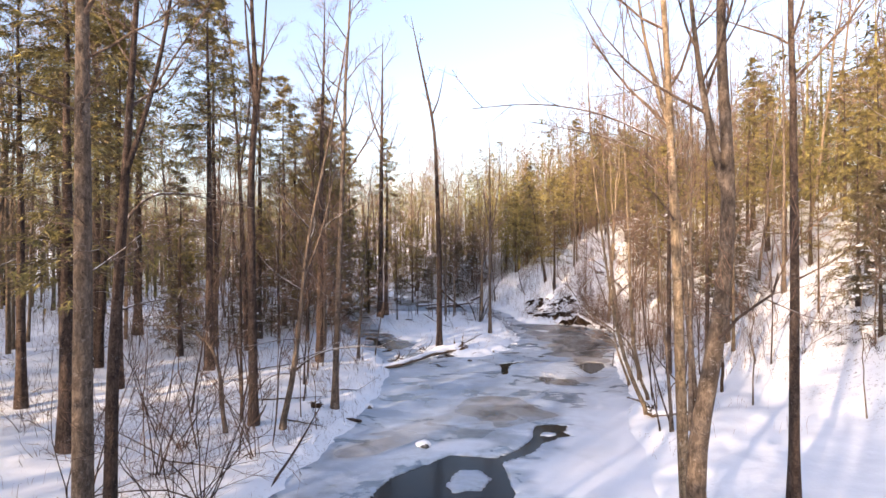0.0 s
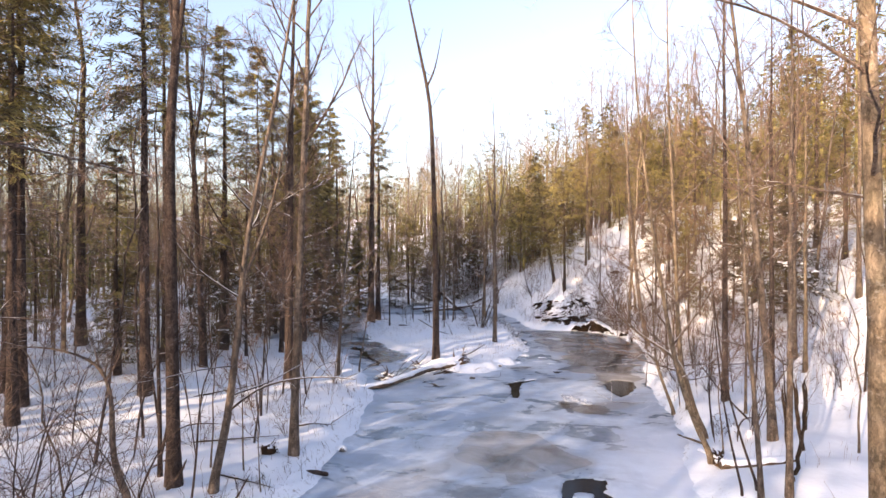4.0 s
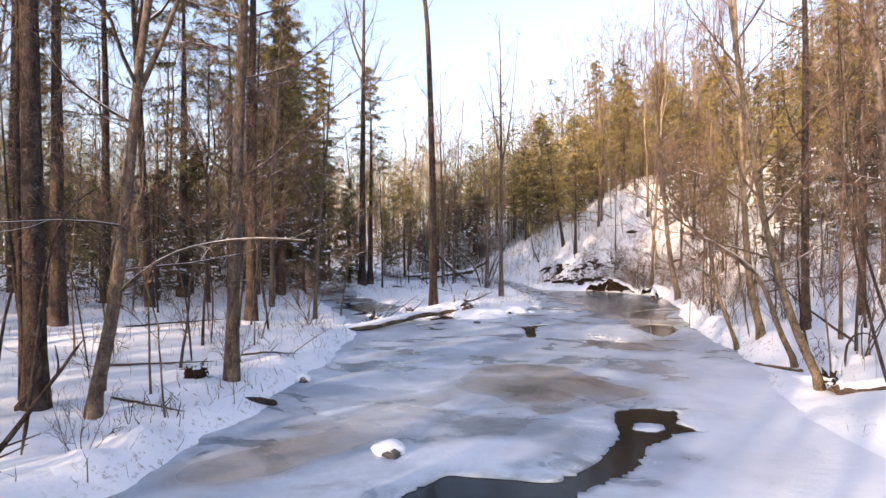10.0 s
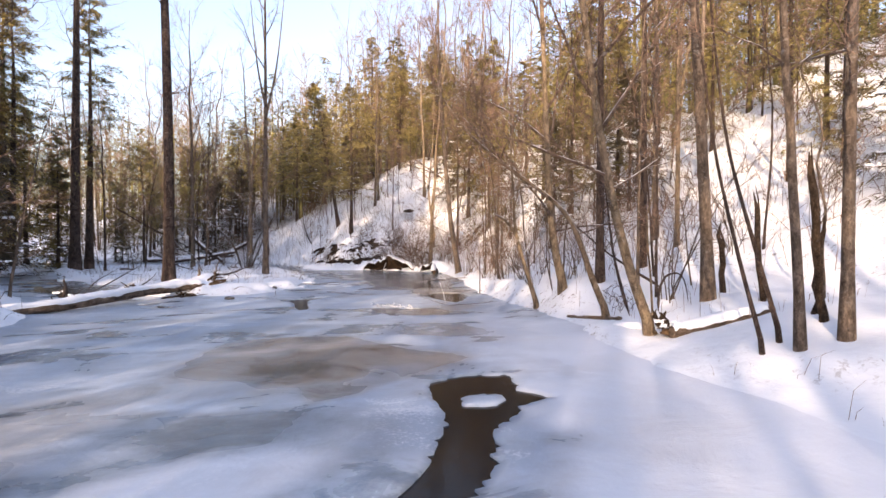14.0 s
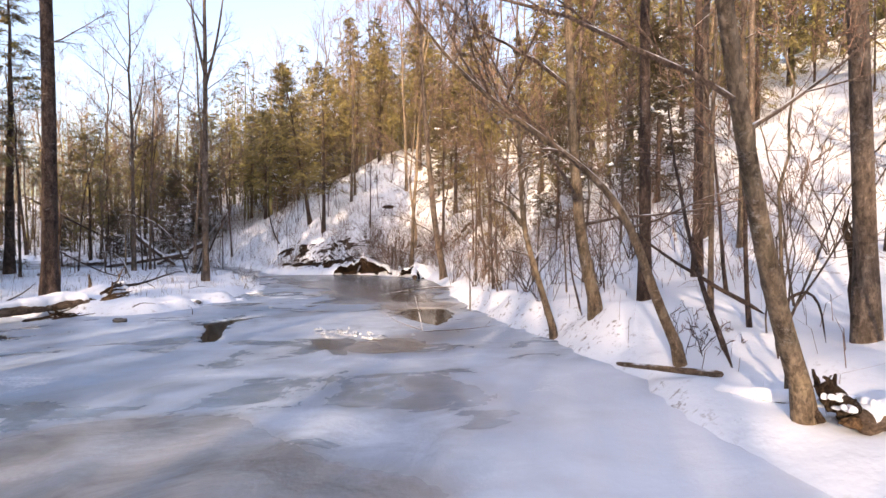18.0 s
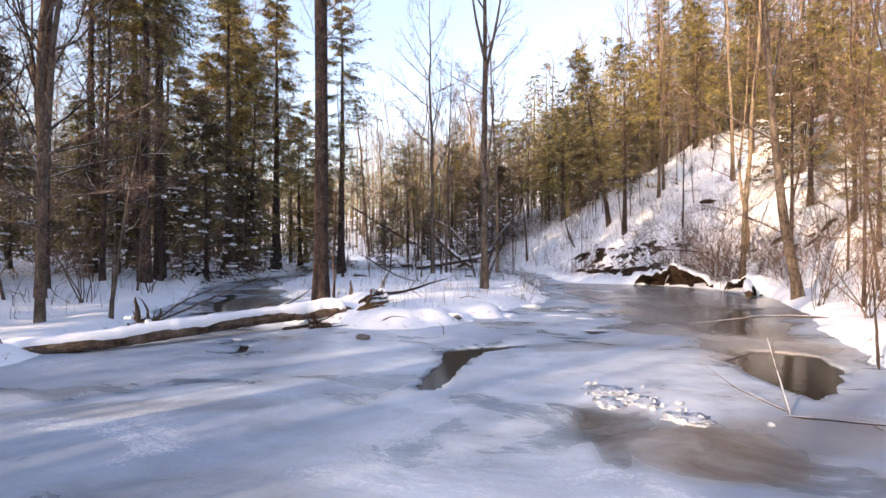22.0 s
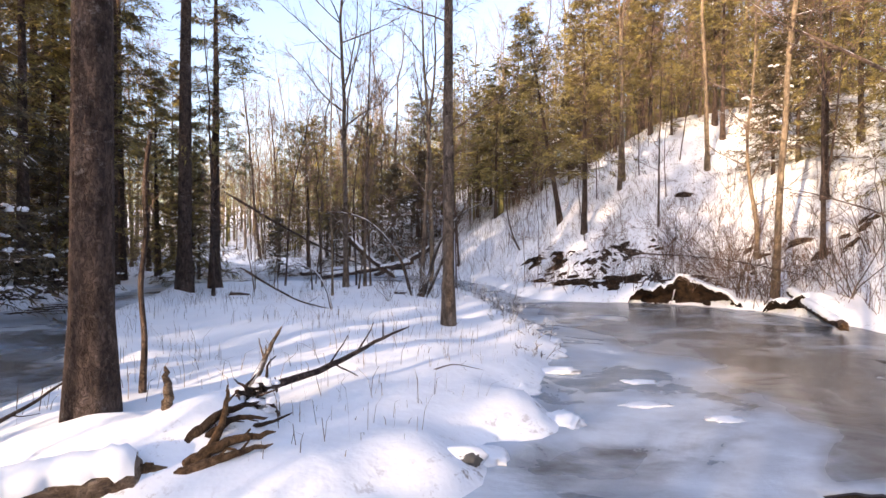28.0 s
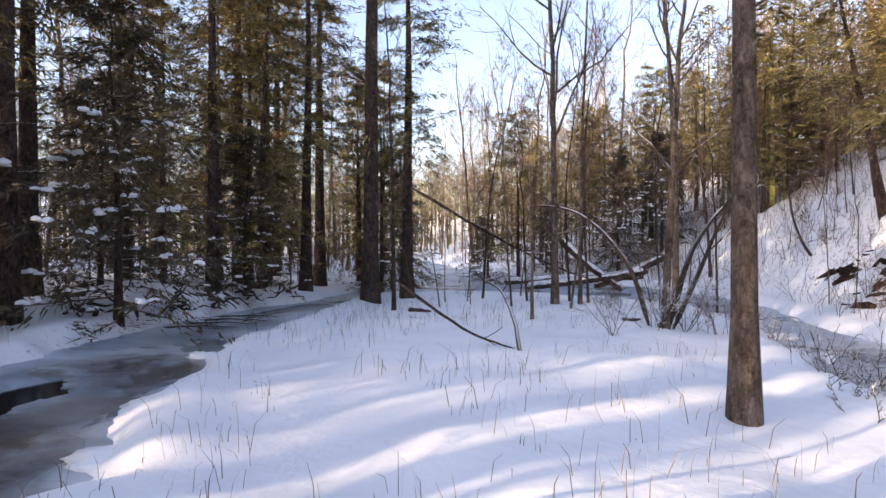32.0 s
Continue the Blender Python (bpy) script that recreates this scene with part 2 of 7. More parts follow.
def swirl(scale, detail, stretch, rough):
    """Noise drawn out along the flow and curled by eddies."""
    mp = t.nodes.new("ShaderNodeMapping")
    mp.inputs["Scale"].default_value = stretch
    mp.inputs["Rotation"].default_value = (0, 0, radians(24))
    n = t.nodes.new("ShaderNodeTexNoise")
    n.inputs["Scale"].default_value, n.inputs["Detail"].default_value, n.inputs["Roughness"].default_value = scale, detail, rough
    t.links.new(bent, mp.inputs[0])
    t.links.new(mp.outputs[0], n.inputs["Vector"])
    return n.outputs["Fac"]


broad = swirl(0.33, 3, (1.0, 1.3, 1), 0.5)
streak = swirl(0.62, 6, (0.85, 1.25, 1), 0.6)
fine = tex_noise(t, 2.6, 6, stretch=(0.8, 1.15, 1), rough=0.62)
grit = tex_noise(t, 26, 4, rough=0.7)
sep = calc(t, "ADD", calc(t, "MULTIPLY", streak, 0.86), calc(t, "MULTIPLY", fine, 0.14))
clear = ramp(t, sep, [(0.40, (1, 1, 1)), (0.435, (0.62, 0.62, 0.62)), (0.47, (0.34, 0.34, 0.34)), (0.50, (0.14, 0.14, 0.14)), (0.60, (0, 0, 0))])
att = t.nodes.new("ShaderNodeVertexColor")
att.layer_name = "stain_reflection"
s3 = t.nodes.new("ShaderNodeSeparateColor")
t.links.new(att.outputs[0], s3.inputs[0])
dust = mix(t, ramp(t, broad, [(0.40, (0, 0, 0)), (0.58, (1, 1, 1))]), (0.33, 0.405, 0.50), (0.60, 0.665, 0.735))
dust = mix(t, ramp(t, fine, [(0.42, (0.35, 0.35, 0.35)), (0.60, (0, 0, 0))]), dust, (0.33, 0.37, 0.42))
rime = ramp(t, calc(t, "ADD", calc(t, "MULTIPLY", streak, 0.7), calc(t, "MULTIPLY", grit, 0.3)), [(0.58, (0, 0, 0)), (0.64, (0.7, 0.7, 0.7))])
dust = mix(t, rime, dust, (0.76, 0.79, 0.83))
grey = mix(t, ramp(t, fine, [(0.35, (0, 0, 0)), (0.7, (1, 1, 1))]), (0.13, 0.17, 0.21), (0.27, 0.325, 0.385))
col = mix(t, calc(t, "MULTIPLY", clear, 0.92), dust, grey)
tanf = calc(t, "MULTIPLY", s3.outputs[0], ramp(t, sep, [(0.36, (1, 1, 1)), (0.62, (0.7, 0.7, 0.7))]))
col = mix(t, tanf, col, mix(t, ramp(t, streak, [(0.35, (0, 0, 0)), (0.62, (1, 1, 1))]), (0.085, 0.065, 0.045), (0.30, 0.25, 0.20)))
# dark stains, and the bank's reflection painted in at the bend
col = mix(t, calc(t, "MULTIPLY", s3.outputs[1], ramp(t, sep, [(0.44, (1, 1, 1)), (0.62, (0.42, 0.42, 0.42))])), col, mix(t, fine, (0.022, 0.020, 0.018), (0.15, 0.14, 0.13)))
col = mix(t, s3.outputs[2], col, (0.84, 0.86, 0.90))
t.links.new(col, b.inputs["Base Color"])
wet = calc(t, "MAXIMUM", calc(t, "MAXIMUM", s3.outputs[0], s3.outputs[1]), clear)
dry = calc(t, "MULTIPLY", s3.outputs[2], 0.2)
t.links.new(calc(t, "ADD", calc(t, "SUBTRACT", 0.44, calc(t, "MULTIPLY", wet, 0.26)), dry), b.inputs["Roughness"])
bump(t, b, calc(t, "ADD", calc(t, "MULTIPLY", grit, 0.12), calc(t, "ADD", calc(t, "MULTIPLY", fine, 0.7), calc(t, "MULTIPLY", streak, 1.5))), 0.45, 0.035)

M_WATER, t, b = material("creek_water", 0.12, 0.10)
b.inputs["Base Color"].default_value = (0.018, 0.021, 0.020, 1)
t.links.new(mix(t, ramp(t, tex_noise(t, 0.8, 4), [(0.4, (0, 0, 0)), (0.62, (1, 1, 1))]), (0.007, 0.010, 0.013), (0.024, 0.019, 0.014)), b.inputs["Base Color"])
bump(t, b, tex_noise(t, 5, 3), 0.15, 0.02)

M_SOIL, t, b = material("eroded_soil", 0.95, 0.1)
soil_info = t.nodes.new("ShaderNodeObjectInfo")
t.links.new(mix(t, ramp(t, tex_noise(t, 6, 6, rough=0.7), [(0.35, (0, 0, 0)), (0.65, (1, 1, 1))]), (0.010, 0.008, 0.007), mix(t, soil_info.outputs["Random"], (0.018, 0.012, 0.009), (0.060, 0.036, 0.021))), b.inputs["Base Color"])
bump(t, b, tex_noise(t, 12, 6), 0.9, 0.05)

M_STRAW, t, b = material("dry_grass", 0.85, 0.15)
t.links.new(mix(t, tex_noise(t, 9, 2), (0.075, 0.055, 0.042), (0.22, 0.165, 0.115)), b.inputs["Base Color"])
M_FROST, t, b = material("frost", 0.6, 0.3)
t.links.new(mix(t, ramp(t, tex_noise(t, 30, 4), [(0.4, (0, 0, 0)), (0.6, (1, 1, 1))]), (0.34, 0.37, 0.41), (0.70, 0.73, 0.77)), b.inputs["Base Color"])
bump(t, b, tex_noise(t, 40, 4), 0.8, 0.02)
M_ROCK, t, b = material("wet_rock", 0.5, 0.4)
t.links.new(mix(t, tex_noise(t, 9, 5), (0.03, 0.03, 0.032), (0.13, 0.125, 0.12)), b.inputs["Base Color"])
bump(t, b, tex_noise(t, 14, 5), 0.6, 0.03)
M_LEAF, t, b = material("dead_leaves", 0.8, 0.2)
t.links.new(mix(t, tex_noise(t, 6, 2), (0.10, 0.045, 0.022), (0.30, 0.16, 0.07)), b.inputs["Base Color"])


# ---------------------------------------------------------------- plan of the creek
CREEK = [(-7, -60), (-6, -15), (-5.4, 0), (-4.6, 8), (-3.9, 12.2), (-3.3, 15), (-2.9, 17.2), (-2.6, 19.4), (-2.4, 22), (-2.4, 24.8),
         (-3.1, 27), (-3.7, 29), (-4.6, 31), (-5.4, 33.4), (-6.6, 35.6), (-7.4, 38), (-7.5, 41.5), (-7.2, 45), (-8.5, 52), (-13, 63), (-20, 77), (-31, 97), (-60, 130),
         (-56, 134), (-26, 100), (-15.5, 79), (-8.5, 66), (-3, 58.5), (2, 54), (4.9, 49.5), (5.7, 46), (5.75, 43.2), (6.1, 41.0), (6.9, 40.2), (7.8, 39.9), (8.7, 39.7), (9.6, 39.35), (10.3, 38.8), (11.0, 37.7), (11.3, 35.5), (10.3, 31.5), (9.1, 28.5), (8.3, 26), (8.0, 24), (7.6, 21.8), (7.2, 20.3), (6.6, 18.9), (6.0, 17.4), (5.5, 15.8), (5.0, 13.5),
         (4.2, 11), (3.2, 9), (2.4, 6.5), (2.2, 3), (3.5, -8), (4.5, -60)]
ISLAND = [(-0.5, 28.2), (0.3, 27.9), (1.2, 27.7), (2.2, 28.2), (2.75, 28.8), (2.9, 29.4), (3.7, 29.8), (3.4, 30.8), (4.2, 32.1), (4.6, 33.8), (4.7, 36), (4.4, 37.6),
          (4.8, 40), (4.6, 42), (3.8, 45), (2, 47), (-1, 48), (-4, 47.8), (-6, 46.4), (-6.2, 44.6), (-5.2, 41.6), (-4.9, 39.1), (-4.4, 37), (-3.8, 35.5),
          (-3.0, 34.2), (-2.2, 33.2), (-1.5, 32.3), (-1.6, 31.2), (-1.8, 30.2), (-1.4, 29.2)]
HILL_FOOT = [(12.5, -80), (11.5, 0), (10.4, 16), (10.3, 25), (11.0, 31), (12.0, 36), (12.1, 39.2), (11.0, 41.8), (9.2, 43.4), (7.4, 44.8), (6.3, 47.2), (5.2, 50.4), (2.6, 54.8), (-3, 60), (-9, 68), (-16, 81), (-27, 102), (-57, 137), (-140, 200)]
# open water in the ice
HOLES = [
    [(-1.9, 11.5), (-1.3, 13.3), (-0.6, 14.0), (0.2, 14.75), (0.9, 14.65), (1.5, 14.55), (1.9, 15.0), (2.4, 15.5), (2.65, 16.1), (2.8, 16.7), (3.0, 17.25), (3.4, 17.4), (4.0, 17.2), (3.75, 16.65), (3.95, 16.25), (3.2, 15.9),
     (2.75, 15.4), (2.55, 15.0), (2.3, 14.75), (1.9, 14.5), (1.6, 14.3), (1.6, 13.7), (1.7, 12.4), (1.2, 11.2), (0, 10.2), (-1.5, 10)],
    [(2.7, 24.2), (2.7, 24.7), (2.78, 25.5), (2.8, 26.4), (3.4, 26.75), (4.1, 27.0), (3.7, 26.6), (3.3, 26.3), (3.12, 25.5), (3.05, 24.7), (2.95, 24.3)],
    [(6.6, 26.2), (7.3, 26.9), (8.0, 26.6), (7.7, 25.6), (7.1, 24.6), (6.7, 24.3), (6.55, 25.1)],
    [(5.0, 28.5), (5.3, 28.6), (5.6, 28.4), (5.1, 28.05)],
    [(7.7, 28.3), (8.2, 29.4), (9.1, 31.2), (9.6, 32.3), (9.2, 32.3), (8.3, 30.6), (7.4, 28.9)],
    [(-3.5, 29.4), (-3.1, 30.4), (-4.1, 32.0), (-4.4, 33.7), (-4.0, 33.2), (-3.6, 31.7), (-2.8, 30.2), (-2.9, 29.6)],
    [(-5.0, 33.8), (-4.9, 34.5), (-4.1, 34.0), (-4.2, 33.2)],
    [(-0.85, 26.9), (-0.6, 26.75), (-0.45, 26.55), (-0.13, 26.25), (-0.03, 25.88), (-0.2, 25.8), (-0.32, 26.15), (-0.55, 26.5)],
    [(-7.0, 40), (-6.9, 43.5), (-6.7, 45), (-6.5, 43), (-6.6, 40)],
]
HOLE_ISLETS = [[(2.9, 16.3), (3.05, 16.62), (3.4, 16.6), (3.5, 16.38), (3.2, 16.22)], [(0.1, 12.9), (0.4, 13.75), (0.9, 13.8), (1.2, 13.2), (0.9, 12.6), (0.3, 12.5)]]


# drifts and lumps of snow: x, y, half width, half length, height
BUMPS = [(1.0, 29.25, 0.30, 0.22, 0.10), (1.9, 28.2, 0.25, 0.2, 0.10), (2.55, 28.6, 0.2, 0.18, 0.12), (3.45, 30.3, 0.3, 0.2, 0.08), (0.25, 28.75, 0.6, 0.45, 0.10), (-0.55, 29.0, 0.35, 0.22, 0.10), (0.05, 29.15, 0.3, 0.22, 0.10), (0.35, 28.5, 0.28, 0.2, 0.09), (0.74, 28.92, 0.32, 0.26, 0.24), (0.98, 29.05, 0.25, 0.2, 0.14), (1.5, 28.6, 0.4, 0.35, 0.10), (2.3, 28.9, 0.4, 0.3, 0.08), (-3.6, 15.1, 0.20, 0.17, 0.24), (-3.3, 14.85, 0.16, 0.15, 0.20), (-3.9, 14.5, 0.2, 0.18, 0.2), (-3.1, 15.6, 0.15, 0.12, 0.14),
         (-4.7, 15.0, 0.25, 0.2, 0.15), (-4.95, 14.8, 0.2, 0.2, 0.14), (-3.3, 16.35, 0.25, 0.15, 0.10), (-3.75, 15.3, 0.2, 0.2, 0.10), (6.6, 18.2, 0.35, 0.6, 0.13), (6.9, 19.2, 0.25, 0.5, 0.12), (7.9, 21.1, 0.6, 0.5, 0.16), (7.4, 20.6, 0.3, 0.3, 0.12),
         (8.2, 24.4, 0.35, 0.4, 0.14), (8.5, 26.2, 0.4, 0.5, 0.12), (8.1, 22.6, 0.5, 0.4, 0.12), (5.9, 16.9, 0.4, 0.5, 0.08), (7.35, 19.9, 0.28, 0.3, 0.13), (6.85, 18.7, 0.25, 0.3, 0.12), (7.75, 21.6, 0.25, 0.25, 0.14), (8.0, 23.3, 0.28, 0.3, 0.15), (8.35, 25.2, 0.3, 0.3, 0.14), (-3.3, 19.8, 0.3, 0.25, 0.11), (-2.95, 21.2, 0.35, 0.25, 0.10), (-2.9, 22.8, 0.3, 0.3, 0.11), (-3.2, 16.9, 0.25, 0.2, 0.10), (3.9, 30.4, 0.4, 0.3, 0.05), (4.7, 38.5, 0.5, 0.8, 0.12), (4.6, 36.4, 0.4, 0.6, 0.10), (-3.4, 18.6, 0.4, 0.3, 0.10), (-4.0, 17.4, 0.4, 0.4, 0.10)]


def field(p, q, poly, closed=True):
    """Signed distance of many points to a polygon (inside is positive), or to the right of an open line."""
    pts = np.array(poly, float)
    a = pts if closed else pts[:-1]
    c = np.roll(pts, -1, 0) if closed else pts[1:]
    best = np.full(p.shape, 1e18)
    inside = np.zeros(p.shape, bool)
    side = np.zeros(p.shape)
    for (ax, ay), (cx, cy) in zip(a, c):
        dx, dy = cx - ax, cy - ay
        u = np.clip(((p - ax) * dx + (q - ay) * dy) / (dx * dx + dy * dy), 0, 1)
        ex, ey = p - ax - u * dx, q - ay - u * dy
        d = ex * ex + ey * ey
        near = d < best
        best = np.where(near, d, best)
        if closed:
            if dy:
                inside ^= ((ay > q) != (cy > q)) & (p < dx * (q - ay) / dy + ax)
        else:
            side = np.where(near, np.sign(dy * (p - ax) - dx * (q - ay)), side)
    return np.sqrt(best) * (np.where(inside, 1, -1) if closed else side)


LATTICE = np.random.RandomState(5).rand(256, 256)


def wave(p, q, size, octaves=3):
    """Smooth noise from -1 to 1 over the plan, with lumps of the given size."""
    out, amp, tot = 0.0, 1.0, 0.0
    for k in range(octaves):
        u, v = p / size * 2 ** k + 17.3 * k, q / size * 2 ** k + 9.1 * k
        iu, iv = np.floor(u).astype(int), np.floor(v).astype(int)
        fu, fv = u - iu, v - iv
        fu, fv = fu * fu * (3 - 2 * fu), fv * fv * (3 - 2 * fv)
        g = lambda i, j: LATTICE[i % 256, j % 256]
        out = out + amp * ((g(iu, iv) * (1 - fu) + g(iu + 1, iv) * fu) * (1 - fv) + (g(iu, iv + 1) * (1 - fu) + g(iu + 1, iv + 1) * fu) * fv)
        tot += amp
        amp *= 0.5
    return out / tot * 2 - 1


def step(v, lo, hi):
    u = np.clip((v - lo) / (hi - lo), 0, 1)
    return u * u * (3 - 2 * u)


def shore(p, q):
    """Distance from the water's edge: positive on land. Also the distance inside the island."""
    creek, isle = field(p, q, CREEK), field(p, q, ISLAND)
    jag = (0.18 + 0.12 * step(p, -1.5, -2.5)) * wave(p, q, 0.9, 3) + 0.06 * wave(p, q, 0.42, 1)
    jag = jag + (0.24 * wave(p + 40, q, 1.2, 3) + 0.14 * wave(p, q + 30, 0.55, 2)) * step(np.abs(isle), 1.2, 0.3)
    return np.where(isle > 0, isle, np.maximum(-creek, isle)) + jag, isle


def height(p, q):
    p, q = np.asarray(p, float), np.asarray(q, float)
    d, isle = shore(p, q)
    hill = field(p, q, HILL_FOOT, False)
    left = step(field(p, q, HILL_FOOT, False), -2.0, -9.0)
    soft = step(p, 1.5, 2.5) * step(q, 21.5, 19.0)
    land = 0.24 * (step(d, -0.1, 0.55) * (1 - soft) + step(d / (1 + 0.8 * step(q, 16.5, 15.0)), -0.08, 1.45) * soft) + 0.16 * step(d, 0.4, 3.0)
    land = land + np.where(isle > 0, 0.0, 0.35 * step(d, 2, 9) * 1.0 + 0.020 * np.maximum(d - 9, 0) * left)
    land = land + (0.07 * wave(p, q, 0.9, 3) + 0.10 * wave(p, q, 4.5, 2)) * step(d, 0.1, 1.2)
    land = land - (0.14 * step(q, 31.0, 34.5) + 0.13 * step(q, 37.5, 42.0) * step(p, 1.5, -1.5)) * step(d, 0.2, 1.2) * (isle > 0)
    right = step(p, 3.5, 5.0) * step(q, 30, 24)
    land = land + right * ((0.05 + 0.19 * step(q, 19.6, 21.4)) * step(d, 0.0, 0.7) + 0.19 * step(q, 17.2, 16.0) * step(d, 0.2, 1.6) + 0.14 * step(d, 0.7, 2.5)) * (isle <= 0)
    for bx, by, ra, rb, bh in BUMPS:
        land = land + bh * np.exp(-((p - bx) / ra) ** 2 - ((q - by) / rb) ** 2)
    steep = 0.60 + 0.13 * step(q, 34, 40) - 0.22 * step(q, 52, 60) - 0.17 * step(q, 60, 68)
    h = np.maximum(hill, 0)
    rise = steep * (h - 0.6 * (1 - np.exp(-h / 0.6)))
    knee = 9.0 - 1.6 * step(q, 28, 42)
    rise = np.where(rise > knee, knee + (rise - knee) * 0.30, rise)
    rise = np.minimum(rise, 26 + 0.02 * h)
    land = land + rise + step(hill, 1, 5) * 0.22 * wave(p, q, 3.0, 3)
    # undercut scarps: at the bend and under the hemlocks
    ragged = np.clip(0.75 + 0.8 * wave(p, q, 1.1, 2), 0, 1.3)
    scarp = 0.5 * np.exp(-((p - 9.8) / 1.0) ** 4) * (q > 37) * (q < 42) + 0.4 * np.exp(-((q - 36.5) / 0.9) ** 4) * (p > 9)
    land = land + 0.80 * scarp * np.clip(ragged, 0.5, 1.2) * step(d, 0.25, 0.7) * (isle <= 0)
    land = land + 0.34 * ragged * np.exp(-((q - 39.5) / 4.6) ** 4) * (p < -5.5) * (isle <= 0) * step(d, 0.05, 0.40)
    ledge = np.exp(-((q - 43.8) / 2.6) ** 4) * (p > 6) * np.clip(0.4 + 1.6 * wave(p, q, 1.3, 2), 0, 1)
    land = land + 0.24 * ledge * step(hill + 0.55 * wave(p, q, 1.9, 2), 0.70, 1.10) + step(hill, 0.5, 3) * 0.15 * wave(p, q, 0.75, 2)
    # rising ground far to the left and behind, beyond the flat
    land = land + 0.16 * np.maximum(-hill - 75, 0) * (np.maximum(-hill - 75, 0) < 200) + 32.0 * (np.maximum(-hill - 75, 0) >= 200)
    bed = -0.55 * step(-d, 0.0, 0.9)
    return np.where(d > 0, land, bed + 0.24 * step(d, -0.1, 0.55) * (1 - soft))


def ground_z(x, y):
    return float(height(np.array([x]), np.array([y]))[0])


def axis(parts):
    out = [parts[0][0]]
    for start, stop, size in parts:
        n = max(1, int(round((stop - start) / size)))
        out += [start + (stop - start) * (i + 1) / n for i in range(n)]
    return np.array(out)


def mesh_np(name, verts, faces, mat=None, smooth=True):
    """A mesh from an array of places and arrays of triangles or quads."""
    me = bpy.data.meshes.new(name)
    faces = [np.asarray(f, np.int32) for f in (faces if isinstance(faces, list) else [faces]) if len(f)]
    me.vertices.add(len(verts))
    me.vertices.foreach_set("co", np.asarray(verts, np.float32).ravel())
    loops = np.concatenate([f.ravel() for f in faces])
    sizes = np.concatenate([np.full(len(f), f.shape[1]) for f in faces])
    me.loops.add(len(loops))
    me.loops.foreach_set("vertex_index", loops)
    me.polygons.add(len(sizes))
    me.polygons.foreach_set("loop_start", np.concatenate([[0], np.cumsum(sizes)[:-1]]).astype(np.int32))
    me.polygons.foreach_set("use_smooth", np.full(len(sizes), smooth))
    me.update(calc_edges=True)
    if mat:
        me.materials.append(mat)
    return me


def grid_faces(nx, ny):
    i = np.arange((nx - 1) * (ny - 1))
    k = i // (nx - 1) * nx + i % (nx - 1)
    return np.stack([k, k + 1, k + nx + 1, k + nx], 1)


def part(name, me, parent, label="", mat=None):
    """One mesh as ONE part under a thing or under a part."""
    if mat and not me.materials:
        me.materials.append(mat)
    ob = new(name, me)
    ob.parent = parent
    return tagged(ob, label)


def thing(name, label, category, group="", m=None):
    ob = new(name)
    ob.empty_display_size = 0.2
    if m is not None:
        ob.matrix_world = m
    return tagged(ob, label, category, group)


# ---------------------------------------------------------------- ground, water and ice
gx = axis([(-2500, -600, 380), (-600, -120, 48), (-120, -40, 5), (-40, -12, 0.8), (-12, 15, 0.19), (15, 40, 0.6), (40, 120, 5), (120, 600, 48), (600, 2500, 380)])
gy = axis([(-2500, -600, 380), (-600, -100, 50), (-100, -10, 5), (-10, 8, 0.5), (8, 50, 0.19), (50, 80, 0.6), (80, 140, 3), (140, 600, 46), (600, 2500, 380)])
GX, GY = np.meshgrid(gx, gy)
GZ = height(GX.ravel(), GY.ravel())
tagged(new("ground", mesh_np("ground", np.stack([GX.ravel(), GY.ravel(), GZ], 1), grid_faces(len(gx), len(gy)), M_GROUND)),
       "snow-covered forest floor with a steep bank on one side", "ground", kind="structure")

wx, wy = axis([(-62, 14, 2.0)]), axis([(-60, 136, 4.0)])
WX, WY = np.meshgrid(wx, wy)
tagged(new("water", mesh_np("water", np.stack([WX.ravel(), WY.ravel(), np.full(WX.size, -0.03)], 1), grid_faces(len(wx), len(wy)), M_WATER)),
       "dark creek water under broken ice", "water", kind="structure")

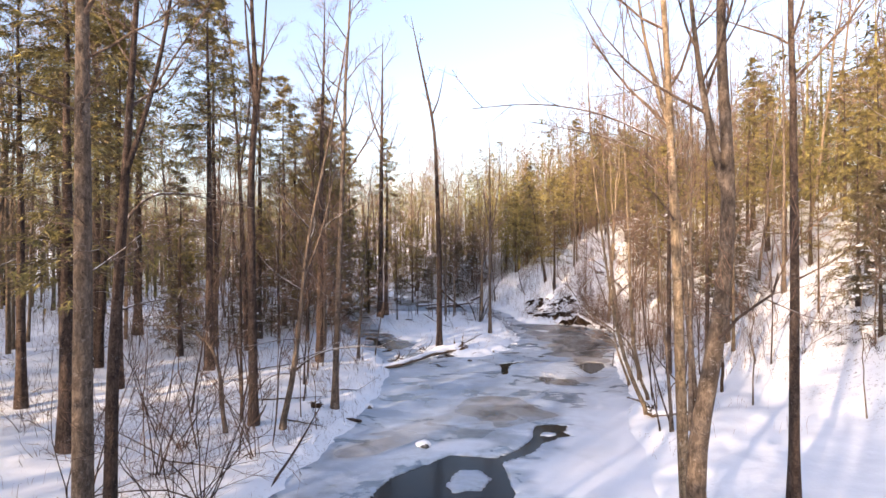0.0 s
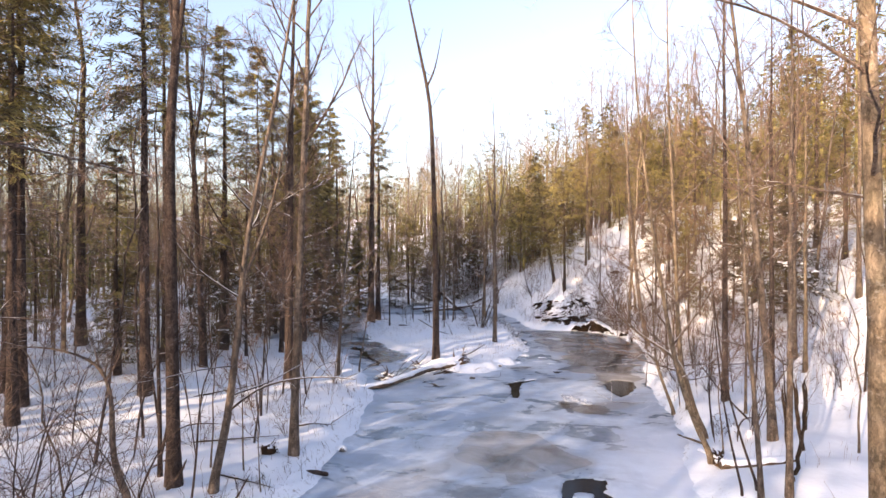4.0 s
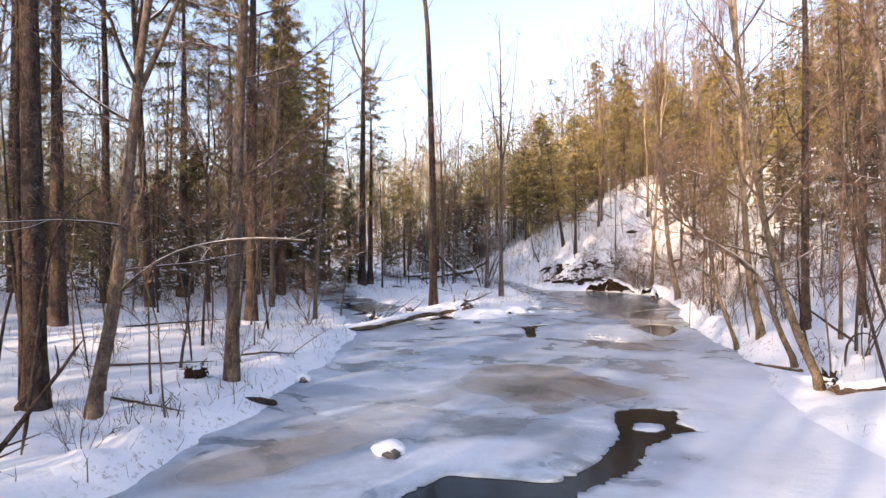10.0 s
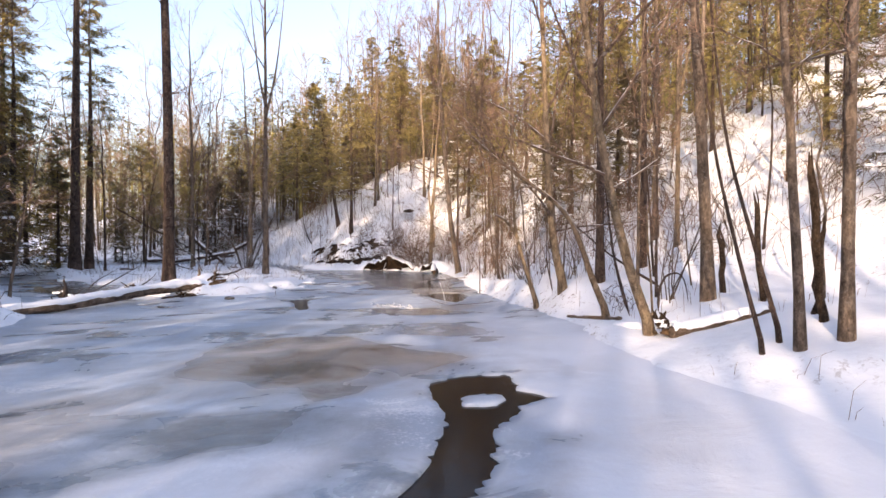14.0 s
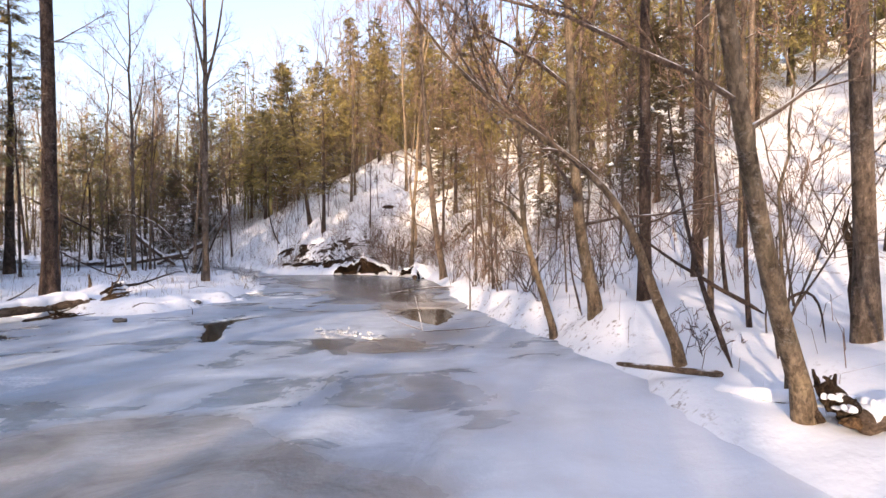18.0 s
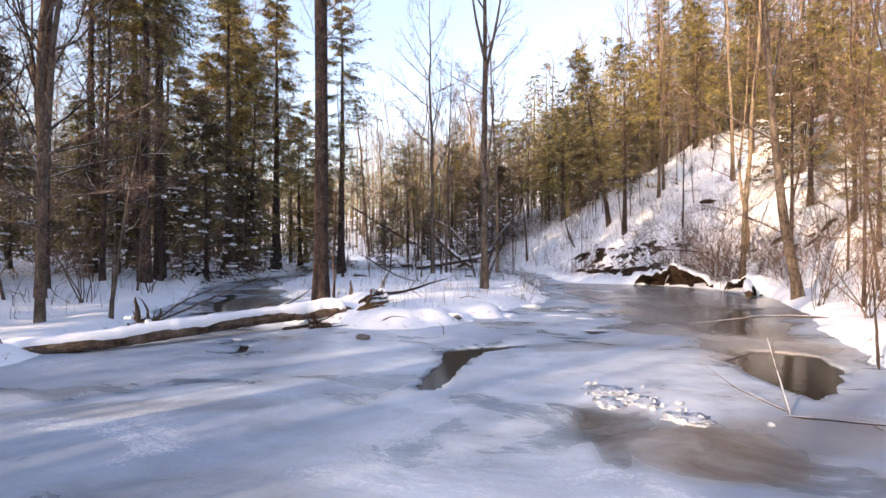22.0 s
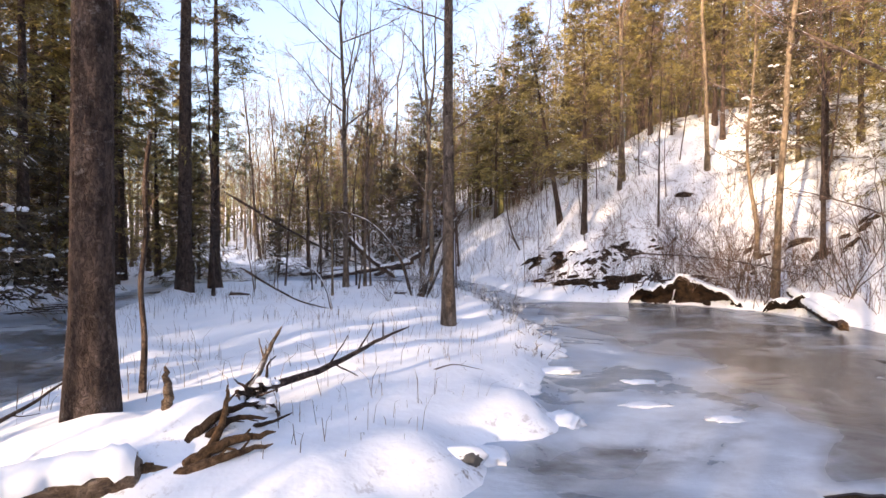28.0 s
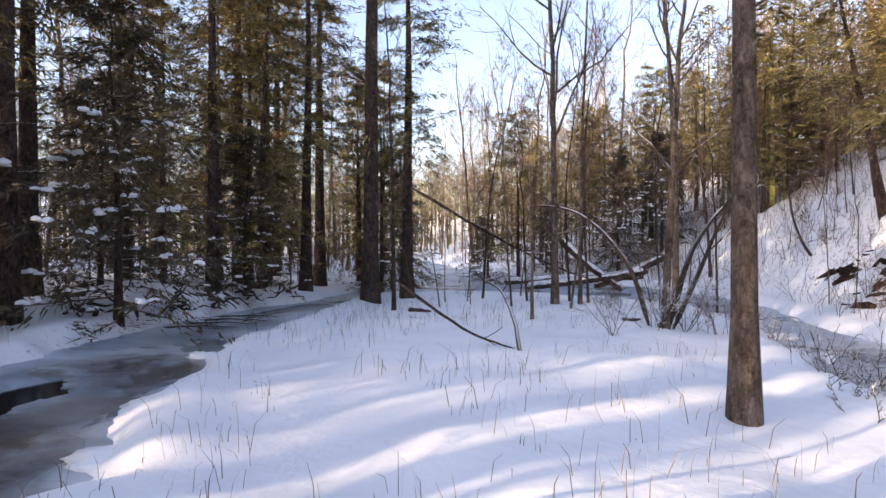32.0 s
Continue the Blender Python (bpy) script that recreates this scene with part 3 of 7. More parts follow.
# the dark marks at the right bend also paint the hill's reflection
STAINS_REFLECTIONS = [  # x, y, radius across, radius along, turn, kind (0 tan, 1 dark, 2 snow), strength
    (1.9, 18.6, 2.0, 1.35, 20, 0, 1.0), (3.0, 18.5, 1.2, 0.9, 0, 0, 0.7), (-1.6, 15.6, 2.4, 0.7, 35, 0, 0.8), (-0.6, 17.4, 1.8, 0.5, 40, 0, 0.5),
    (1.4, 15.9, 1.2, 0.8, 30, 1, 0.5), (0.2, 16.0, 1.0, 0.5, 20, 1, 0.35), (5.2, 22.8, 0.8, 0.7, 0, 0, 0.9), (4.9, 24.2, 0.9, 0.8, 0, 2, 0.45), (6.0, 23.2, 1.6, 0.6, 30, 0, 0.6),
    (7.6, 27.5, 1.2, 2.6, -20, 0, 0.9), (9.4, 33.5, 2.3, 4.2, -15, 1, 1.0), (8.4, 29.8, 1.2, 2.4, -25, 1, 1.0), (6.4, 28.6, 1.2, 1.0, 0, 0, 0.8), (8.8, 37.0, 2.6, 3.0, 0, 1, 0.9), (7.2, 30.8, 1.9, 2.0, 20, 0, 1.0), (7.0, 33.6, 1.6, 2.2, 0, 0, 0.7), (6.0, 39.5, 1.4, 1.8, 0, 1, 0.7),
    (-3.0, 31.9, 1.7, 2.2, 25, 1, 1.0), (-4.6, 35.0, 1.6, 1.6, 10, 1, 0.95), (-5.9, 38.6, 1.2, 3.0, 12, 1, 0.6), (-6.4, 44, 1.0, 4.0, 0, 0, 0.6), (-0.6, 30.6, 0.9, 1.2, 0, 1, 0.5),
    (-3.2, 33.5, 0.9, 1.0, 0, 0, 0.7), (4.6, 26.8, 1.3, 0.5, 25, 1, 0.5), (1.6, 21.6, 1.2, 0.5, 20, 1, 0.35), (-1.0, 21.8, 1.0, 0.4, 30, 1, 0.4), (0.2, 23.2, 1.6, 0.3, 15, 1, 0.5),
    (-1.2, 23.2, 0.8, 0.5, 10, 2, 0.6), (4.7, 15.4, 1.5, 2.2, 0, 2, 0.75), (3.4, 13.4, 1.6, 1.8, 0, 2, 0.8), (0.6, 15.4, 1.2, 0.5, 10, 2, 0.6), (5.7, 20.0, 1.0, 2.4, -15, 2, 0.45), (3.6, 29.0, 0.9, 0.6, 0, 1, 0.6),
    (-1.6, 27.4, 1.0, 0.7, 0, 1, 0.5), (6.3, 36.2, 1.0, 2.0, 10, 1, 0.85), (7.5, 38.6, 3.0, 2.4, 0, 1, 1.0), (7.6, 34.4, 2.2, 3.0, 0, 1, 0.9), (5.6, 17.4, 0.9, 2.0, -15, 2, 0.8), (6.5, 19.6, 0.8, 1.6, -20, 2, 0.65), (4.4, 12.4, 1.3, 2.4, 0, 2, 0.85)]

THIN_ICE = [  # sheets of thin stained ice, some darkened as reflection: outline, kind, strength
    ([(0.4, 19.2), (0.9, 20.5), (1.6, 20.8), (2.5, 20.65), (3.0, 20.3), (3.3, 19.6), (3.6, 18.8), (4.0, 18.15), (3.0, 17.5), (2.2, 17.0), (1.65, 16.9), (1.5, 17.9), (0.85, 18.3)], 0, 0.95),
    ([(-2.6, 16.3), (-0.5, 17.6), (0.54, 17.2), (0.2, 16.8), (-1.2, 16.0)], 0, 0.8),
    ([(0.2, 17.3), (1.63, 16.74), (1.48, 16.3), (1.14, 15.84), (0.43, 16.0), (-0.2, 16.5)], 1, 0.75),
    ([(2.7, 17.0), (2.85, 17.0), (2.8, 16.7), (2.6, 16.75)], 1, 0.8), ([(1.35, 15.75), (1.65, 15.75), (1.6, 15.55), (1.4, 15.55)], 1, 0.8),
    ([(4.2, 23.6), (4.5, 23.95), (4.95, 23.85), (5.0, 23.3), (4.66, 22.85), (4.5, 22.2), (4.21, 22.4)], 1, 1.0),
    ([(5.0, 28.5), (6.4, 28.9), (8.0, 31.3), (9.6, 34.5), (10.6, 37.5), (9.5, 38.8), (8.4, 35.0), (7.0, 31.5), (6.0, 29.6)], 1, 0.9),
    ([(-0.8, 25.42), (-0.15, 25.38), (-0.1, 25.2), (-0.7, 25.2)], 1, 0.6), ([(-1.8, 24.4), (-0.8, 24.82), (-0.1, 24.72), (0.8, 25.05), (0.85, 24.8), (-0.1, 24.42), (-0.85, 24.45)], 1, 0.55),
    # darkened for the bank mirrored in the ice
    ([(7.2, 30.2), (9.1, 32.2), (10.9, 35.0), (10.9, 37.2), (9.8, 38.4), (8.6, 36.4), (7.6, 34.0)], 1, 1.0),
    ([(3.0, 28.9), (3.7, 29.5), (4.3, 29.3), (3.9, 28.7)], 1, 0.9), ([(4.5, 35.5), (5.2, 36.2), (5.0, 37.0), (4.5, 36.6)], 1, 0.8)]


def open_water(p, q):
    """Distance to the nearest edge of open water: negative inside a hole."""
    d = np.full(p.shape, 99.0)
    for poly in HOLES:
        d = np.minimum(d, -field(p, q, poly))
    for poly in HOLE_ISLETS:
        d = np.maximum(d, field(p, q, poly))
    return d + 0.07 * wave(p, q, 0.30, 2)


ix, iy = axis([(-60, -10, 2.0), (-10, -5, 0.35), (-5, 9, 0.09), (9, 13, 0.3)]), axis([(-50, 8, 2.0), (8, 34, 0.09), (34, 50, 0.25), (50, 134, 1.5)])
IX, IY = [a.ravel() for a in np.meshgrid(ix, iy)]
d = open_water(IX, IY)
cell = np.where((IX > -5) & (IX < 9) & (IY > 8) & (IY < 34), 0.09, 0.2)
gxx, gyy = (open_water(IX + 0.01, IY) - d) / 0.01, (open_water(IX, IY + 0.01) - d) / 0.01
gl = np.maximum(np.hypot(gxx, gyy), 0.3)
near = np.abs(d) < 0.55 * cell
JX, JY = np.where(near, IX - d * gxx / gl ** 2, IX), np.where(near, IY - d * gyy / gl ** 2, IY)
d2 = np.where(near, 0.0, d)
land = shore(JX, JY)[0]
IZ = 0.006 * wave(JX, JY, 1.2, 2) + 0.03 * step(land, -0.5, 0.0) - 0.012 * step(d2, 0.25, 0.0)
faces = grid_faces(len(ix), len(iy))
keep = (d2[faces].mean(1) > 0.004) & (d2[faces].min(1) > -0.07) & (land[faces].min(1) < 0.35)
faces = faces[keep]
edges = np.sort(np.stack([faces, np.roll(faces, -1, 1)], 2).reshape(-1, 2), 1)
raw = np.stack([faces, np.roll(faces, -1, 1)], 2).reshape(-1, 2)
_, first, count = np.unique(edges[:, 0].astype(np.int64) * len(JX) + edges[:, 1], return_index=True, return_counts=True)
rim = raw[first[count == 1]]
nv = len(JX)
verts = np.stack([np.concatenate([JX, JX]), np.concatenate([JY, JY]), np.concatenate([IZ, np.full(nv, -0.05)])], 1)
walls = np.stack([rim[:, 1], rim[:, 0], rim[:, 0] + nv, rim[:, 1] + nv], 1)
allf = np.concatenate([faces, walls])
used = np.unique(allf)
renum = np.zeros(2 * nv, int)
renum[used] = np.arange(len(used))
me = mesh_np("ice", verts[used], renum[allf], M_ICE)
layer = me.color_attributes.new("stain_reflection", "FLOAT_COLOR", "POINT")
sx, sy = verts[used, 0], verts[used, 1]
rgb = np.zeros((len(used), 4), np.float32)
for cx, cy, ra, rb, turn, kind, amount in STAINS_REFLECTIONS:
    a = radians(turn)
    u = ((sx - cx) * math.cos(a) + (sy - cy) * math.sin(a)) / ra
    v = (-(sx - cx) * math.sin(a) + (sy - cy) * math.cos(a)) / rb
    r = np.hypot(u, v) + 0.35 * wave(sx, sy, 0.9, 3)
    rgb[:, kind] = np.maximum(rgb[:, kind], amount * step(r, 1.0, 0.55))
for poly, kind, amount in THIN_ICE:
    edge = field(sx, sy, poly) + 0.15 * wave(sx, sy, 0.8, 3)
    rgb[:, kind] = np.maximum(rgb[:, kind], amount * step(edge, -0.04, 0.12) * np.clip(0.85 + 0.4 * wave(sx + 9, sy, 1.1, 2), 0, 1))
# snow drifts far out over the ice along the shelf bank
rgb[:, 2] = np.maximum(rgb[:, 2], 0.9 * step(shore(sx, sy)[0] + 0.5 * wave(sx, sy, 1.6, 2), -2.6, -0.2) * step(sx, 1.8, 3.2) * step(sy, 20.5, 18.5))
layer.data.foreach_set("color", rgb.ravel())
tagged(new("ice", me), "grey-white creek ice dusted with snow and broken open in places", "ice", kind="structure")


# ---------------------------------------------------------------- tubes, trees, shrubs
def tubes(lines, sides):
    """One mesh's places and quads for many (points, radii)."""
    V, F, n0 = [], [], 0
    ang = np.arange(sides) * 2 * np.pi / sides
    ca, sa = np.cos(ang)[None, :, None], np.sin(ang)[None, :, None]
    for pts, rad in lines:
        n = len(pts)
        tan = np.gradient(pts, axis=0)
        tan /= np.maximum(np.linalg.norm(tan, axis=1, keepdims=True), 1e-9)
        ref = np.array([1.0, 0, 0]) if abs(tan[0, 0]) < 0.7 else np.array([0, 1.0, 0])
        u = np.cross(tan, ref)
        u /= np.maximum(np.linalg.norm(u, axis=1, keepdims=True), 1e-9)
        v = np.cross(tan, u)
        ring = pts[:, None] + np.asarray(rad)[:, None, None] * (ca * u[:, None] + sa * v[:, None])
        V.append(ring.reshape(-1, 3))
        k = n0 + (np.arange(n - 1)[:, None] * sides + np.arange(sides)[None])
        k2 = n0 + (np.arange(n - 1)[:, None] * sides + (np.arange(sides)[None] + 1) % sides)
        F.append(np.stack([k, k2, k2 + sides, k + sides], 2).reshape(-1, 4))
        n0 += n * sides
    return np.concatenate(V), np.concatenate(F)


def tube_mesh(name, lines, sides, mat):
    v, f = tubes(lines, sides)
    return mesh_np(name, v, f, mat)


def bend(rng, start, way, length, n, curl=0.0, wob=0.10, droop=0.0):
    """A branch's line: it sets out along way, curls upward, wobbles."""
    way = np.asarray(way, float) / np.linalg.norm(way)
    pts, p, w = [np.asarray(start, float)], np.asarray(start, float), way.copy()
    for _ in range(n):
        w = w + np.array([0, 0, curl - droop]) / n + rng.normal(0, wob, 3)
        w /= np.linalg.norm(w)
        p = p + w * length / n
        pts.append(p)
    return np.array(pts)


def along(pts, u):
    k = u * (len(pts) - 1)
    i = min(int(k), len(pts) - 2)
    return pts[i] + (pts[i + 1] - pts[i]) * (k - i), pts[i + 1] - pts[i]


def offshoot(rng, way, angle):
    """A direction that leaves way by that angle, at any side."""
    way = way / np.linalg.norm(way)
    side = np.cross(way, rng.normal(size=3))
    side /= max(np.linalg.norm(side), 1e-6)
    return way * math.cos(angle) + side * math.sin(angle)


def twig_cloud(rng, pts, count, length, up=0.35):
    """Many fine twigs along a branch: root, middle and tip of each."""
    k = (0.12 + 0.86 * (np.arange(count) + rng.rand(count)) / count) * (len(pts) - 1)
    i = np.minimum(k.astype(int), len(pts) - 2)
    seg = pts[i + 1] - pts[i]
    p0 = pts[i] + seg * (k - i)[:, None]
    w = seg / np.linalg.norm(seg, axis=1, keepdims=True)
    side = np.cross(w, rng.normal(size=(count, 3)))
    side /= np.maximum(np.linalg.norm(side, axis=1, keepdims=True), 1e-6)
    a = np.radians(rng.uniform(25, 58, (count, 1)))
    d = w * np.cos(a) + side * np.sin(a)
    tl = length * rng.uniform(0.5, 1.15, (count, 1))
    p1 = p0 + d * tl * 0.5
    d2 = d + rng.normal(0, 0.22, (count, 3)) + np.array([0, 0, up])
    p2 = p1 + d2 / np.linalg.norm(d2, axis=1, keepdims=True) * tl * 0.5
    return np.stack([p0, p1, p2], 1)


def twig_mesh(name, rng, clouds, mat, half=0.0055, extra=2):
    """Twigs as thin tapering blades, each with smaller ones at its sides."""
    t = np.concatenate(clouds)
    n = len(t)
    d = t[:, 2] - t[:, 0]
    ln = np.linalg.norm(d, axis=1, keepdims=True)
    s = np.cross(d / ln, rng.normal(size=(n, 3)))
    s *= half / np.maximum(np.linalg.norm(s, axis=1, keepdims=True), 1e-6)
    V = [np.stack([t[:, 0] - s, t[:, 0] + s, t[:, 1] + s * 0.7, t[:, 1] - s * 0.7, t[:, 2]], 1).reshape(-1, 3)]
    k = np.arange(n) * 5
    quads = np.stack([k, k + 1, k + 2, k + 3], 1)
    tris = [np.stack([k + 3, k + 2, k + 4], 1)]
    base = 5 * n
    for e in range(extra):
        u = rng.uniform(0.25, 0.85, (n, 1))
        p = t[:, 0] + d * u
        w = d / ln * 0.75 + rng.normal(0, 0.45, (n, 3)) + np.array([0, 0, 0.15])
        tip = p + w / np.linalg.norm(w, axis=1, keepdims=True) * ln * rng.uniform(0.3, 0.6, (n, 1))
        V.append(np.stack([p - s * 0.7, p + s * 0.7, tip], 1).reshape(-1, 3))
        k = base + np.arange(n) * 3
        tris.append(np.stack([k, k + 1, k + 2], 1))
        base += 3 * n
    return mesh_np(name, np.concatenate(V), [quads, np.concatenate(tris)], mat, smooth=False)


def smooth_path(ctrl, n):
    c = np.array(ctrl, float)
    k = np.linspace(0, 1, len(c))
    u = np.linspace(0, 1, n)
    out = np.stack([np.interp(u, k, c[:, i]) for i in range(3)], 1)
    for _ in range(3):
        out[1:-1] = 0.25 * out[:-2] + 0.5 * out[1:-1] + 0.25 * out[2:]
    return out


def grow(seed, tall, r0, lean=(0, 0), bole=0.45, limbs=10, subs=5, twigs=4, spread=0.26, fork=None, path=None, angle=(35, 60), wob=0.012, low=0, stub=False, extra=()):
    """The lines of a bare tree: leaders, limbs each with its branches, twigs."""
    rng = np.random.RandomState(seed)
    n = 26 if path else 16
    if path:
        trunk = smooth_path(path, n)
    else:
        h = np.linspace(0, 1, n)
        sway = np.cumsum(rng.normal(0, wob * tall, (n, 2)), 0) * h[:, None] * 0.35
        trunk = np.concatenate([np.array(lean)[None] * (h ** 1.15)[:, None] + sway, (h * tall)[:, None]], 1)
    h = np.linspace(0, 1, n)
    rad = r0 * (0.94 * (1 - h) ** 0.75 + 0.06) if not stub else r0 * (1 - 0.3 * h)
    rad = rad * (1 + 0.45 * np.exp(-h * tall / 0.22))
    trunk[0, 2] -= 0.25
    leaders = [(trunk, rad)]
    for f_at, dx, dy, top in fork or []:
        p, w = along(trunk, f_at)
        r = np.interp(f_at, h, rad) * 0.72
        end = np.array([p[0] + dx, p[1] + dy, top])
        mid = (p * 0.55 + end * 0.45) + np.array([dx, dy, 0]) * 0.18
        line = smooth_path([p, p * 0.5 + mid * 0.5 + np.array([dx, dy, 0]) * 0.08, mid, end], 12)
        leaders.append((line, r * (0.93 * (1 - np.linspace(0, 1, 12)) ** 0.8 + 0.07)))
    limb_sets, fine = [], []
    for li in range(limbs + low):
        line, lr = leaders[0] if li >= limbs or rng.rand() < 0.62 or len(leaders) == 1 else leaders[1 + rng.randint(len(leaders) - 1)]
        main = line is trunk
        u = (bole + (0.97 - bole) * ((li + rng.rand()) / limbs) if main else 0.25 + 0.7 * rng.rand()) if li < limbs else rng.uniform(bole * 0.45, bole)
        p, w = along(line, u)
        r_at = np.interp(u, np.linspace(0, 1, len(lr)), lr)
        az = li * 2.4 + rng.uniform(-0.6, 0.6)
        tilt = radians(rng.uniform(*angle) + (25 if li >= limbs else 0))
        way = np.array([math.cos(az) * math.sin(tilt), math.sin(az) * math.sin(tilt), math.cos(tilt)])
        up = (u - bole) / (1 - bole) if main else u
        length = tall * spread * rng.uniform(0.65, 1.15) * (1 - 0.62 * max(up, 0)) * (0.8 if li >= limbs else 1)
        lp = bend(rng, p, way, length, 5, curl=0.5 if li < limbs else 0.05, wob=0.11)
        r_l = min(0.55 * r_at, (0.011 if li < limbs else 0.007) * length + 0.007)
        lines = [(lp, r_l * np.linspace(1, 0.25, 6))]
        for s in range(subs):
            us = 0.25 + 0.72 * (s + rng.rand()) / subs
            q, qw = along(lp, us)
            bl = length * rng.uniform(0.28, 0.5) * (1.15 - 0.6 * us)
            bp = bend(rng, q, offshoot(rng, qw, radians(rng.uniform(28, 55))), bl, 3, curl=0.35, wob=0.15)
            r_b = max(r_l * (1 - 0.75 * us) * 0.55, 0.006)
            lines.append((bp, r_b * np.linspace(1, 0.45, 4)))
            if twigs:
                fine.append(twig_cloud(rng, bp, twigs, bl * 0.62))
        if twigs:
            fine.append(twig_cloud(rng, lp[2:], twigs, length * 0.22))
        limb_sets.append(lines)
    for ctrl, r in extra:
        lp = smooth_path(ctrl, 10)
        lines = [(lp, r * np.linspace(1, 0.4, 10))]
        for s in range(subs):
            q, qw = along(lp, 0.3 + 0.65 * (s + rng.rand()) / subs)
            bp = bend(rng, q, offshoot(rng, qw, 0.7), 0.9 * rng.uniform(0.5, 1), 4, curl=0.3)
            lines.append((bp, 0.008 * np.linspace(1, 0.5, 5)))
            fine.append(twig_cloud(rng, bp, 4, 0.45))
        limb_sets.append(lines)
    return leaders, limb_sets, fine, rng


def bare_tree(seed, label, mats, group, m=None, near=True, **kw):
    """tree > trunk, each limb, twigs"""
    leaders, limb_sets, fine, rng = grow(seed, **kw)
    root = thing("tree", label, "tree", group, m)
    part("trunk", tube_mesh("trunk", leaders, 12 if near else 7, mats[0]), root)
    for lines in limb_sets:
        part("limb", tube_mesh("limb", lines, 5 if near else 3, mats[1]), root)
    if fine:
        tagged(part("crown", twig_mesh("crown", rng, fine, mats[2], 0.0045 if near else 0.0065), root, "haze of fine bare twigs"), kind="stuff")
    return root


def place(x, y, turn=0.0, scale=1.0, tall=1.0, sink=0.04, tip=(0, 0)):
    return Matrix.Translation((x, y, ground_z(x, y) - sink)) @ pose(0, 0, 0, tip[0], tip[1], turn) @ Matrix.Diagonal((scale, scale, scale * tall, 1))


def needle_sprays(rng, lines, count, size):
    """Flat tapering sprays of needles hanging loosely about the lines."""
    V = []
    for pts, length in lines:
        k = (0.10 + 0.90 * (np.arange(count) + rng.rand(count)) / count) * (len(pts) - 1.001)
        i = k.astype(int)
        seg = pts[i + 1] - pts[i]
        p = pts[i] + seg * (k - i)[:, None] + rng.normal(0, 1, (count, 3)) * np.array([0.09, 0.09, 0.05])
        w = seg / np.linalg.norm(seg, axis=1, keepdims=True)
        side = np.stack([w[:, 1], -w[:, 0], w[:, 2] * 0], 1)
        way = w * rng.uniform(0.2, 1.0, (count, 1)) + side * rng.uniform(-1.1, 1.1, (count, 1))
        way[:, 2] += rng.uniform(-0.55, 0.22, count)
        way /= np.linalg.norm(way, axis=1, keepdims=True)
        across = np.cross(way, np.stack([rng.normal(0, 0.8, count), rng.normal(0, 0.8, count), np.ones(count)], 1))
        across /= np.maximum(np.linalg.norm(across, axis=1, keepdims=True), 1e-6)
        s = size * rng.uniform(0.5, 1.3, (count, 1))
        V.append(np.stack([p - across * s * 0.105, p + across * s * 0.105, p + way * s * 1.1], 1).reshape(-1, 3))
    V = np.concatenate(V)
    return V, np.arange(len(V)).reshape(-1, 3)


def lump_mesh(name, rng, spots, mat, sides=6):
    """Small flattened lumps of snow."""
    V, F, n0 = [], [], 0
    base = np.array([(math.cos(a), math.sin(a), 0.0) for a in np.arange(sides) * 2 * math.pi / sides])
    rings = ((0.55, -0.35), (1.0, -0.05), (0.92, 0.35), (0.6, 0.78)) if sides > 6 else ((0.9, -0.25), (0.8, 0.5))
    i = np.arange(sides)
    j = (i + 1) % sides
    for p, sx, sz in spots:
        k = rng.uniform(0.75, 1.25, sides)[:, None]
        V += [base * k * sx * a + p + np.array([0, 0, sz * h]) for a, h in rings] + [(p + np.array([0, 0, sz]))[None]]
        for q in range(len(rings) - 1):
            a, c = n0 + q * sides, n0 + (q + 1) * sides
            F += [np.stack([a + i, a + j, c + j], 1), np.stack([a + i, c + j, c + i], 1)]
        top = n0 + (len(rings) - 1) * sides
        F.append(np.stack([top + i, top + j, np.full(sides, top + sides)], 1))
        n0 = top + sides + 1
    return mesh_np(name, np.concatenate(V), np.concatenate(F), mat)


